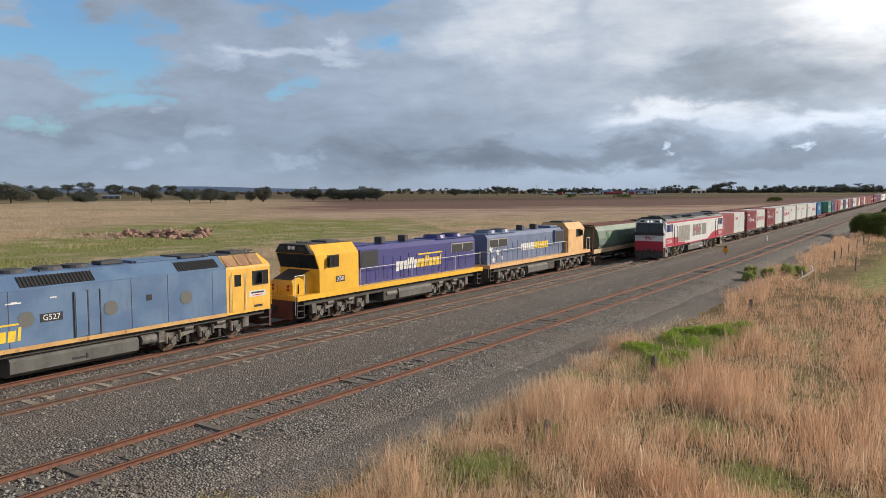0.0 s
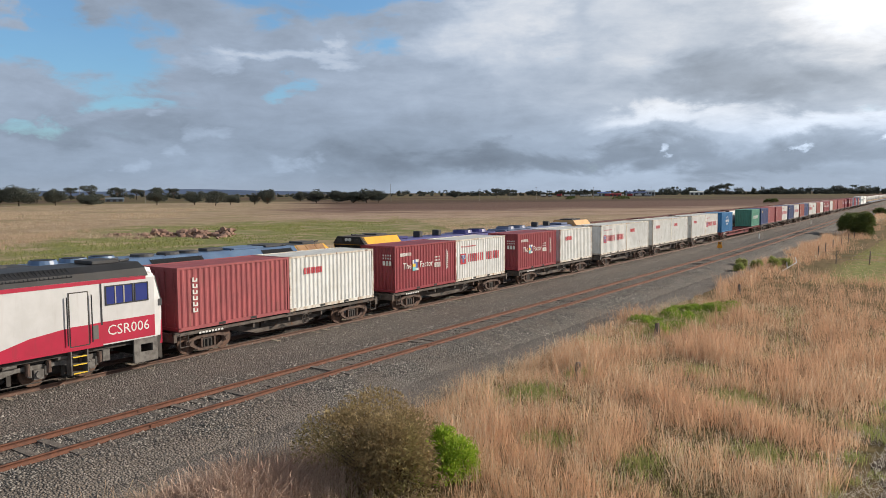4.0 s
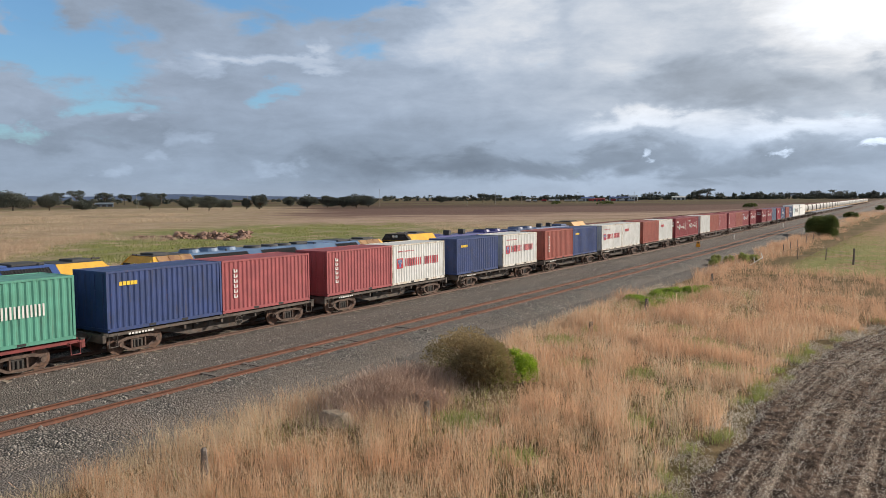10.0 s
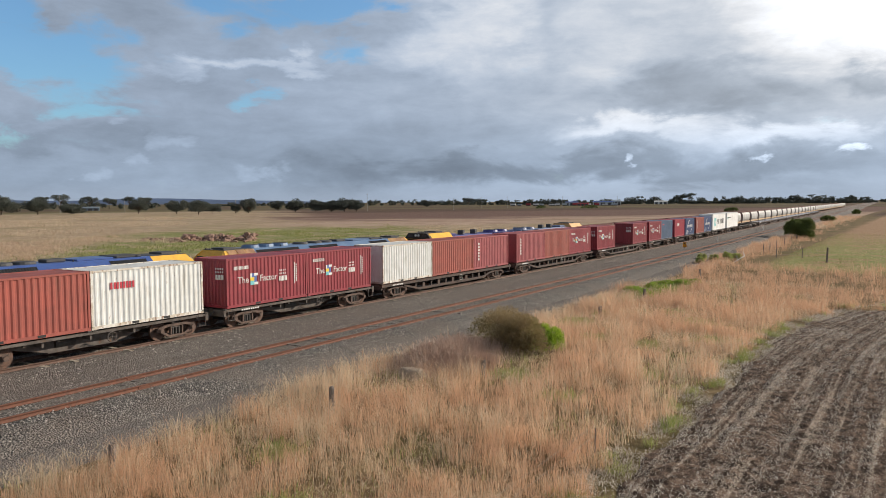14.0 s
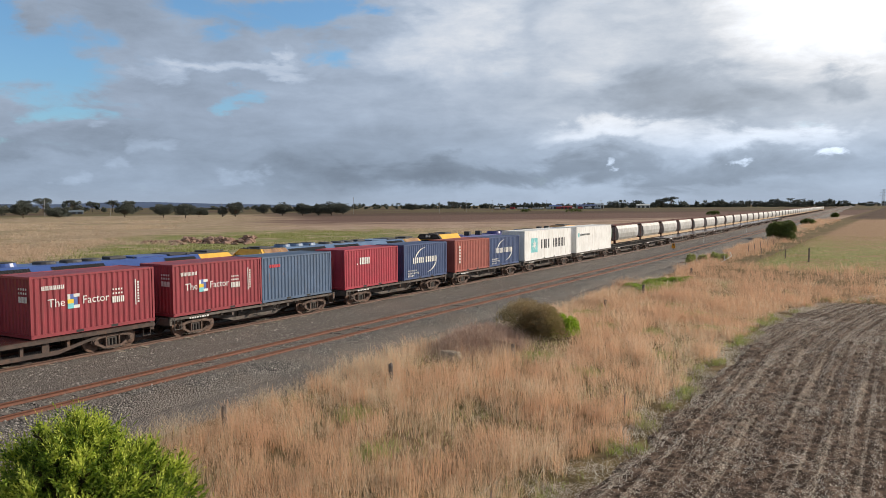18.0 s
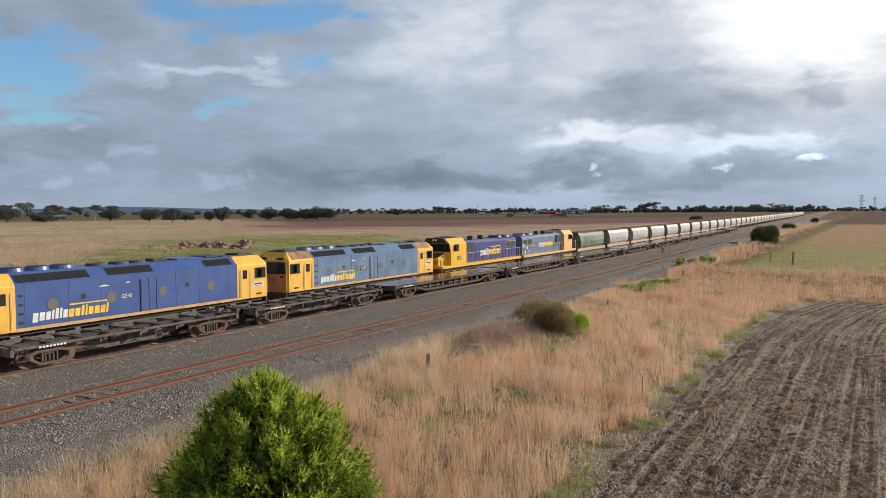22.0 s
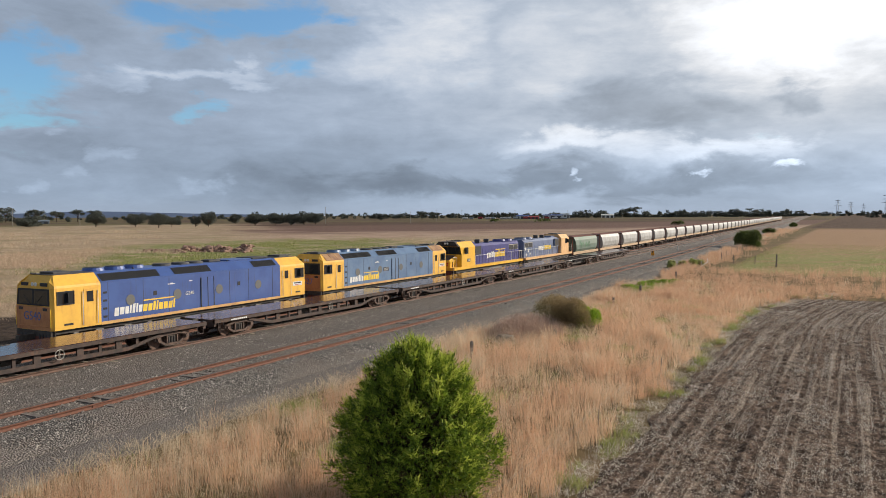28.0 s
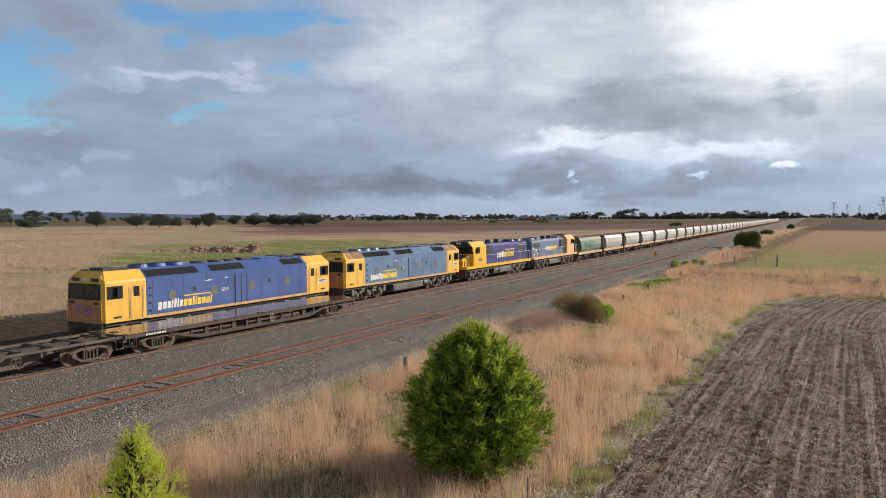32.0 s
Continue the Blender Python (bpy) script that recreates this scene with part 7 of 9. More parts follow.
HAY = foliage("tussock_grass", (0.74, 0.58, 0.43), (0.42, 0.31, 0.215), (0.60, 0.44, 0.32), 0.6, 0.45, 0.6, 0.2)
CHAFF = foliage("chaff", (0.50, 0.42, 0.34), (0.98, 0.93, 0.84), (0.40, 0.32, 0.26), 0.6, 0.2, 0.5, 0.5)
GREEN_BLADE = foliage("green_grass", (0.22, 0.31, 0.07), (0.46, 0.47, 0.18), (0.36, 0.36, 0.15), 0.6, 0.45)
SWALE = foliage("swale_grass", (0.19, 0.23, 0.06), (0.40, 0.40, 0.16), (0.28, 0.29, 0.10), 0.6, 0.35)
CYPRESS = foliage("cypress_leaf", (0.040, 0.085, 0.012), (0.42, 0.55, 0.06), (0.085, 0.155, 0.022), 0.55, 0.28, 0.45, 2.2, 1.3)
# lime young tips, their colour brightened further to look sunlit
CYPRESS_TIP = foliage("cypress_young_lit_tip", (0.40, 0.50, 0.06), (0.74, 0.77, 0.15), (0.50, 0.58, 0.09), 0.55, 0.35, 0.4, 2.0)
# withered inner sprays, near black to paint the crown's inner shade
INNER = foliage("withered_crown_shade", (0.03, 0.028, 0.010), (0.10, 0.075, 0.03), (0.045, 0.04, 0.015), 0.9, 0.0)
YOUNG = foliage("young_cypress_leaf", (0.40, 0.50, 0.05), (0.82, 0.80, 0.20), (0.56, 0.62, 0.10), 0.5, 0.6)
DEAD_TWIG = foliage("dead_twig", (0.36, 0.25, 0.20), (0.70, 0.55, 0.45), (0.44, 0.31, 0.25), 0.8, 0.3)
SCRUB = foliage("scrub_twig", (0.22, 0.16, 0.09), (0.46, 0.36, 0.19), (0.26, 0.25, 0.09), 0.8, 0.35)
BRIGHT = foliage("bright_leaf", (0.20, 0.34, 0.03), (0.50, 0.62, 0.09), (0.30, 0.44, 0.05), 0.5, 0.45)
LUSH = foliage("lush_weed", (0.15, 0.26, 0.03), (0.42, 0.54, 0.10), (0.24, 0.34, 0.06), 0.6, 0.45)
# gum leaves for far trees, a little distance haze mixed into the tones
GUM = foliage("hazed_gum_leaf", (0.062, 0.074, 0.062), (0.145, 0.150, 0.120), (0.088, 0.100, 0.086), 0.7, 0.1)
DARK_BUSH = foliage("dark_leaf", (0.055, 0.085, 0.022), (0.22, 0.25, 0.075), (0.10, 0.135, 0.036), 0.6, 0.15)
BARK = surface("bark", (0.16, 0.12, 0.09), (0.09, 0.065, 0.05), 6, 0.95, bump=0.6)


def field(x, y, s, seed):
    """Smooth values in 0..1 for arrays of places: a few crossed waves."""
    r = np.random.default_rng(seed)
    v = np.zeros_like(x)
    for k in range(7):
        a, f, p = r.uniform(0, 6.28), s * r.uniform(0.6, 2.2), r.uniform(0, 6.28)
        v += np.sin((x * math.cos(a) + y * math.sin(a)) * f + p + 1.3 * np.sin((x * math.sin(a) - y * math.cos(a)) * f * 0.7))
    return 0.5 + v / 9


def bends(y):
    return 0.15 - 0.034 * 0.5 * ((y - 70) + np.hypot(y - 70, 40))


def blades(name, x, y, z, high, wide, lean, material, label, category, seed, plain=False, push=None, heads=0.0):
    """Bent blades, each of two quads (or, far off, of one), at the given roots."""
    r = np.random.default_rng(seed)
    n = len(x)
    turn, face = r.uniform(0, 6.283, n), r.uniform(0, 6.283, n)
    reach = high * lean * np.abs(r.normal(0.9, 0.55, n))
    # the wind lays them a little to the west
    dx, dy = np.cos(turn) * reach - 0.05 * high, np.sin(turn) * reach
    if push is not None:
        dx, dy = dx + push[0] * high, dy + push[1] * high
    # some stalks end in a loose seed head
    tip = np.where(r.uniform(0, 1, n) < heads, r.uniform(1.0, 2.2, n), 0.22)
    ux, uy = np.cos(face) * wide / 2, np.sin(face) * wide / 2
    co = np.empty((n, 6, 3), np.float32)
    for k, (f, w, h) in enumerate(((0.0, 1.0, 0.0), (0.30, 0.8, 0.62), (1.0, tip, 1.0))):
        for s in (0, 1):
            q = -1 if s == 0 else 1
            co[:, 2 * k + s, 0] = x + dx * f + q * ux * w
            co[:, 2 * k + s, 1] = y + dy * f + q * uy * w
            co[:, 2 * k + s, 2] = z + high * h * (1 - 0.25 * (reach / (high + 1e-6)) ** 2 * f)
    if plain:
        quads = np.arange(n)[:, None] * 4 + [0, 1, 3, 2]
        co = co[:, [0, 1, 4, 5]]
        ob = new(name, fast_mesh(name, co.reshape(-1, 3), quads, material))
        return tagged(ob, label, category, kind="stuff")
    i = np.arange(n)[:, None] * 6
    quads = np.concatenate([i + [0, 1, 3, 2], i + [2, 3, 5, 4]], 0)
    ob = new(name, fast_mesh(name, co.reshape(-1, 3), quads, material))
    return tagged(ob, label, category, kind="stuff")


def east_edge(y):
    """Where the ploughed land begins."""
    return 25.25 + 0.16 * np.sin(y * 0.9) + 0.12 * np.sin(y * 2.3 + 1) + np.where(y > 17, ((y - 17) / 10) ** 2 * 1.1, 0.0)


def cell(i, j, seed):
    """A steady random value in 0..1 for each square of a grid."""
    v = np.sin(i * 127.1 + j * 311.7 + seed * 74.7) * 43758.5453
    return v - np.floor(v)


# hollows where low green growth shows between the tufts: middle and half axes
HOLLOWS = ((14.6, 19.4, 1.1, 1.3), (14.7, 22.9, 0.6, 0.8), (14.1, 37.4, 1.7, 6.0), (20.6, 22.4, 1.2, 1.3), (18.6, 25.8, 0.8, 1.0), (17.4, 15.0, 0.9, 0.8), (20.3, 14.6, 0.7, 0.9), (22.6, 17.2, 0.9, 0.8), (17.6, 5.4, 1.0, 0.9), (20.6, 3.2, 0.8, 0.7), (16.2, -6.5, 0.8, 1.0), (13.4, -14.2, 0.8, 1.2), (19.0, -9.5, 0.6, 0.8), (22.4, 8.2, 0.6, 0.8), (12.3, 29.4, 0.5, 0.9), (17.8, -17.5, 0.7, 0.9))


def grow_verge():
    r = np.random.default_rng(21)
    clumps = 47000
    # nearer stretches are planted thicker
    y = np.concatenate([r.uniform(-58, 45, int(clumps * 0.72)), r.uniform(45, 130, int(clumps * 0.20)), r.uniform(130, 330, int(clumps * 0.08))])
    lo = 12.4 + bends(y) + 1.3 * (field(y, y * 0, 0.25, 3) - 0.5) * 2 - np.clip((y - 45) / 60, 0, 1) * 1.2
    hi = np.where(y < 33, np.minimum(east_edge(y) - 0.40 - 0.8 * field(y * 1.3, y * 0, 1.1, 13), 40.0), 60.0)
    x = lo + (hi - lo) * r.uniform(0, 1, len(y)) ** np.where(y < 33, 1.0, 1.6)
    rag = field(x, y, 0.30, 14) + r.normal(0, 0.18, len(x)) - 0.5
    keep = (y < 64 + 9 * rag) | (x < 15 + bends(y) * 0.5 + 5 * rag)
    keep &= (y < 33) | (y > 33.9 + 0.32 * (x - 29.4)) | (x < east_edge(y) - 0.4)
    keep &= x < 58
    keep &= (np.hypot((x - 15.2) / 2.9, (y - 8.0) / 4.2) > 1) | (r.uniform(0, 1, len(x)) < 0.10)
    # tufts on a loose grid: tall in the middle, parting outwards, with gaps between
    size = 0.88
    i, j = np.floor(x / size), np.floor(y / size)
    ox, oy = (i + 0.2 + 0.6 * cell(i, j, 1)) * size, (j + 0.2 + 0.6 * cell(i, j, 2)) * size
    away = np.hypot(x - ox, y - oy) / (size * (0.42 + 0.30 * cell(i, j, 3)))
    keep &= r.uniform(0, 1, len(x)) < np.clip(1.75 - 1.05 * away, 0.07, 1)
    for hx, hy, ha, hb in HOLLOWS:
        keep &= (np.hypot((x - hx) / ha, (y - hy) / hb) > 0.75 + 0.5 * r.uniform(0, 1, len(x))) | (r.uniform(0, 1, len(x)) < 0.10)
    tall = np.clip(0.34 * field(x, y, 0.5, 7) + 0.22 * field(x, y, 1.7, 8) + 0.50 * cell(i, j, 4) + 0.22 * r.uniform(0, 1, len(x)) - 0.14 * away, 0.04, 1)
    keep &= r.uniform(0, 1, len(x)) < np.clip(3.4 * (field(x, y, 0.85, 11) - 0.23), 0.13, 1)
    hue = cell(i, j, 5)
    x, y, tall, ox, oy, hue = (v[keep] for v in (x, y, tall, ox, oy, hue))
    far = np.clip((np.hypot(x - 30, y + 20) - 15) / 110, 0, 1)
    n = 14
    cx, cy, ct, cf, tx, ty, ch = (np.repeat(v, n) for v in (x, y, tall, far, ox, oy, hue))
    bx, by = cx + r.normal(0, 0.10 + 0.12 * cf, len(cx)), cy + r.normal(0, 0.10 + 0.2 * cf, len(cx))
    high = (0.26 + 0.84 * ct) * r.uniform(0.45, 1.18, len(bx))
    wide = (0.0056 + 0.015 * cf) * r.uniform(0.6, 1.5, len(bx))
    px, py = np.clip((bx - tx) * 0.30, -0.2, 0.2), np.clip((by - ty) * 0.30, -0.2, 0.2)
    edge = np.clip((bx - (11.2 + bends(by))) / 4.6, 0, 1)
    pale = r.uniform(0, 1, len(bx)) < 0.72 - 0.56 * edge + 0.25 * (field(bx, by, 0.22, 15) > 0.62) + 0.35 * (ch > 0.80) - 0.2 * (ch < 0.4)
    # past the bushes the grass is redder, with few pale stalks
    pale &= r.uniform(0, 1, len(bx)) > np.clip((by - 12) / 30, 0, 0.8)
    red = ~pale & (r.uniform(0, 1, len(bx)) < np.clip((by - 8) / 40, 0, 0.9))
    for m, mt, what, nm in ((~pale & ~red, STRAW, "tall tan dry grass on the railway verge", "dry_grass"), (red, RUFOUS, "tall reddish dry grass along the line", "dry_grass"), (pale, PALE_STRAW, "pale dry grass on the railway verge", "pale_grass")):
        for part_, plain in ((m & (cf < 0.17), False), (m & (cf >= 0.17), True)):
            blades(nm, bx[part_], by[part_], GROUND_Z - 0.02, high[part_], wide[part_], 0.32, mt, what, "grass", 31, plain, (px[part_], py[part_]), 0.08)
    # lodged, tangled stalks
    k = 84000
    y = r.uniform(-55, 45, k)
    x = 11.8 + bends(y) + (np.minimum(east_edge(y), 27) - 12.6) * r.uniform(0, 1, k) ** 1.35
    m = (field(x, y, 0.5, 9) > 0.60) | (field(x, y, 0.85, 11) < 0.40) | ((x < 14.5) & (r.uniform(0, 1, k) < 0.5))
    blades("lodged_grass", x[m], y[m], GROUND_Z + r.uniform(0.02, 0.34, m.sum()), r.uniform(0.10, 0.42, m.sum()), r.uniform(0.007, 0.013, m.sum()), 2.0, PALE_STRAW, "flattened pale grass stalks on the verge", "grass", 33)
    # pale litter and green tufts along the ploughed edge
    k = 46000
    y = r.uniform(-50, 40, k)
    x = east_edge(y) - 0.55 + r.normal(0, 0.42, k)
    m = field(x, y, 1.6, 16) + r.normal(0, 0.12, k) > 0.42
    blades("edge_litter", x[m], y[m], GROUND_Z + 0.06, r.uniform(0.05, 0.20, m.sum()), r.uniform(0.009, 0.018, m.sum()), 2.4, CHAFF, "dry flattened grass along the ploughed edge", "grass", 34, True)
    q = 90
    ty = r.uniform(-48, 37, q)
    tx = east_edge(ty) - 0.55 + r.normal(0, 0.36, q)
    per = r.integers(25, 150, q)
    wide = np.repeat(0.05 + 0.0011 * per, per)
    x, y = np.repeat(tx, per) + r.normal(0, 1, per.sum()) * wide, np.repeat(ty, per) + r.normal(0, 1, per.sum()) * wide * 1.4
    blades("green_tufts", x, y, GROUND_Z + 0.02, np.repeat(r.uniform(0.10, 0.34, q), per) * r.uniform(0.6, 1.2, len(x)), r.uniform(0.009, 0.018, len(x)), 0.7, GREEN_BLADE, "green grass tufts along the ploughed edge", "grass", 36)
    # low green growth in the gaps and hollows
    k = 60000
    y = r.uniform(-58, 60, k)
    x = 12 + bends(y) + r.uniform(0, 13, k)
    hollow = np.zeros(k, bool)
    for hx, hy, ha, hb in HOLLOWS:
        hollow |= np.hypot((x - hx) / ha, (y - hy) / hb) < 1.15
    m = (field(x, y, 0.85, 11) < 0.36) & (r.uniform(0, 1, k) < 0.6) | hollow
    m &= (x < east_edge(y) - 0.3) & (y < 45)
    x, y = x[m], y[m]
    blades("green_grass", x, y, GROUND_Z - 0.01, r.uniform(0.12, 0.40, len(x)), r.uniform(0.010, 0.020, len(x)), 0.8, GREEN_BLADE, "short green grass between dry tufts", "grass", 35)
    for hx, hy, ha, hb in HOLLOWS:
        q = int(480 * ha * hb)
        x, y = r.normal(hx, ha * 0.45, q), r.normal(hy, hb * 0.45, q)
        blades("weeds", x, y, GROUND_Z, r.uniform(0.12, 0.46, q), r.uniform(0.014, 0.034, q), 0.8, GREEN_BLADE, "patch of green weeds in dry grass", "weeds", 37)


def grow_west():
    """The dry paddock behind the trains."""
    r = np.random.default_rng(41)
    k = 150000
    d = r.uniform(0, 1, k) ** 1.5
    x = -9.5 - 150 * d
    y = r.uniform(-40, 190, k)
    x = x + bends(y)
    f = field(x, y, 0.12, 43)
    f2 = field(x, y, 0.35, 44) + r.normal(0, 0.25, k)
    green = (x < -50 + 8 * (f2 - 0.5)) & (x > -128) & (x + y > -32 + 10 * (f2 - 0.5)) & (x + y < 60)
    m = (f > 0.30) & ~(green & (r.uniform(0, 1, k) < 0.95)) & ~((x < -95 - 25 * (f2 - 0.5)) & (y > -1.15 * x + 60 * (f2 - 0.5))) & ~((x > -21 + 5 * (f2 - 0.5)) & (y < 3) & (r.uniform(0, 1, k) < 0.93))
    x, y, f = x[m], y[m], f[m]
    far = np.clip((-x - 10) / 110, 0, 1)
    blades("paddock_grass", x, y, GROUND_Z - 0.2, (0.14 + 0.28 * f) * r.uniform(0.5, 1.3, len(x)), (0.018 + 0.06 * far) * r.uniform(0.7, 1.3, len(x)), 1.9, FIELD_STRAW, "pale dry grass of the west paddock", "grass", 45, True)
    # taller tussocks with parted heads
    k = 20000
    x, y = -10 - 105 * r.uniform(0, 1, k) ** 1.2, r.uniform(-30, 150, k)
    x = x + bends(y)
    f = field(x, y, 0.22, 61) + 0.5 * (field(x, y, 0.8, 62) - 0.5)
    m = (f + r.normal(0, 0.08, k) > 0.46) & ~((x < -48) & (x > -128) & (x + y > -34) & (x + y < 62)) & ~((x > -21) & (y < 3))
    x, y, f = x[m], y[m], f[m]
    n = 11
    tx, ty, tf = np.repeat(x, n), np.repeat(y, n), np.repeat(np.clip(f, 0, 1) * r.uniform(0.6, 1.3, len(x)), n)
    ox, oy = r.normal(0, 0.26, len(tx)), r.normal(0, 0.26, len(tx))
    blades("paddock_tussocks", tx + ox, ty + oy, GROUND_Z - 0.22, (0.30 + 0.72 * tf) * r.uniform(0.6, 1.15, len(tx)), (0.022 + 0.05 * np.clip(-tx / 110, 0, 1)) * r.uniform(0.6, 1.3, len(tx)), 0.7, HAY, "wind-blown pale tussocks in the west paddock", "grass", 63, True, (np.clip(ox * 0.9, -0.5, 0.5) - 0.25, np.clip(oy * 0.9, -0.5, 0.5)))
    k = 32000
    x, y = r.uniform(-300, -140, k), r.uniform(40, 230, k)
    m = (y < -0.95 * x - 20) & (field(x, y, 0.07, 46) + r.normal(0, 0.06, k) > 0.42)
    blades("paddock_grass", x[m], y[m], GROUND_Z - 0.2, r.uniform(0.35, 0.8, m.sum()), r.uniform(0.10, 0.20, m.sum()), 0.8, FIELD_STRAW, "pale dry grass of the far west paddock", "grass", 51, True)
    # rough pasture past the cross fence
    k = 34000
    x, y = 17 + 55 * r.uniform(0, 1, k) ** 1.4, 60 + 95 * r.uniform(0, 1, k) ** 1.3
    m = field(x, y, 0.25, 52) + r.normal(0, 0.32, k) > 0.50
    blades("pasture_grass", x[m], y[m], GROUND_Z - 0.06, r.uniform(0.10, 0.30, m.sum()), r.uniform(0.03, 0.06, m.sum()), 0.7, SWALE, "short yellow green pasture grass past the fence", "grass", 53, True)
    m = ~m
    blades("pasture_grass", x[m], y[m], GROUND_Z - 0.06, r.uniform(0.08, 0.20, m.sum()), r.uniform(0.03, 0.06, m.sum()), 1.2, STRAW, "pale dry tufts in the pasture past the fence", "grass", 54, True)
    k = 60000
    x, y = r.uniform(-126, -48, k), r.uniform(16, 180, k)
    m = (field(x, y, 0.15, 47) > 0.40) & (x + y > -34 + 12 * r.normal(0, 0.5, k)) & (x + y < 62)
    blades("swale_grass", x[m], y[m], GROUND_Z - 0.25, r.uniform(0.15, 0.4, m.sum()), r.uniform(0.06, 0.14, m.sum()), 0.6, SWALE, "low green grass in the wet swale", "grass", 49, True)


def soil_material():
    mt = bpy.data.materials.new("ploughed_soil")
    mt.use_nodes = True
    g = Graph(mt.node_tree)
    p = g.node("ShaderNodeNewGeometry").outputs["Position"]
    x, y, z = g.xyz(p)
    f1 = g.noise(p, 3.2, 8, 0.7)
    swing = g.m("MAXIMUM", g.m("DIVIDE", g.m("SUBTRACT", y, 12.0), 9.0), 0.0)
    lane = g.m("SUBTRACT", x, g.m("MULTIPLY", g.m("MULTIPLY", swing, swing), 0.55))
    row = g.noise(g.vec(g.m("MULTIPLY", lane, 4.6), g.m("MULTIPLY", y, 0.07), 0.0), 1.0, 5, 0.6)
    soil = g.mix(g.step(f1, 0.40, 0.66), (0.046, 0.032, 0.025), (0.235, 0.166, 0.128))
    dry = g.mix(g.step(g.noise(p, 9.0, 4), 0.35, 0.65), (0.155, 0.108, 0.083), (0.42, 0.32, 0.25))
    col = g.mix(g.m("MULTIPLY", g.step(row, 0.52, 0.70), g.step(f1, 0.35, 0.62)), soil, dry)
    # chopped straw trodden in, thicker on some rows
    warp = g.vm("ADD", p, g.vm("SCALE", g.vec(g.noise(p, 7.0, 2), g.noise(g.vm("ADD", p, (5.0, 3.0, 1.0)), 7.0, 2), 0.0), 0.22))
    bits = g.step(g.noise(warp, 26.0, 3, 0.6), g.m("SUBTRACT", 0.64, g.m("MULTIPLY", g.step(row, 0.44, 0.62), 0.20)), 0.68)
    straw = g.mix(g.step(g.noise(p, 40.0, 2), 0.35, 0.65), (0.50, 0.41, 0.32), (0.92, 0.84, 0.72))
    col = g.mix(g.m("MULTIPLY", bits, 0.92), col, straw)
    b = g.node("ShaderNodeBsdfPrincipled")
    g.put(b.inputs["Base Color"], col)
    b.inputs["Roughness"].default_value = 0.95
    n = g.node("ShaderNodeBump")
    b.inputs["Specular IOR Level"].default_value = 0.08
    n.inputs["Strength"].default_value = 1.0
    n.inputs["Distance"].default_value = 0.07
    g.put(n.inputs["Height"], g.m("ADD", f1, g.noise(p, 12.0, 5, 0.7)))
    g.put(b.inputs["Normal"], n.outputs[0])
    o = g.node("ShaderNodeOutputMaterial")
    g.t.links.new(b.outputs[0], o.inputs[0])
    return mt


def furrow(x, y):
    """Height of the ploughed land over the ground: rows that swing round at the far end."""
    u = x - np.where(y > 12, ((y - 12) / 9.0) ** 2, 0.0) * 0.55
    h = 0.022 * np.sin(u * 6.283 / 0.62) * (0.6 + 0.6 * np.sin(u * 1.7 + 0.21 * y)) + 0.014 * np.sin(u * 6.283 / 2.9 + 0.6) - 0.05 * np.exp(-(((u - 31.5) % 5.4 - 2.0) / 0.28) ** 2)
    return h


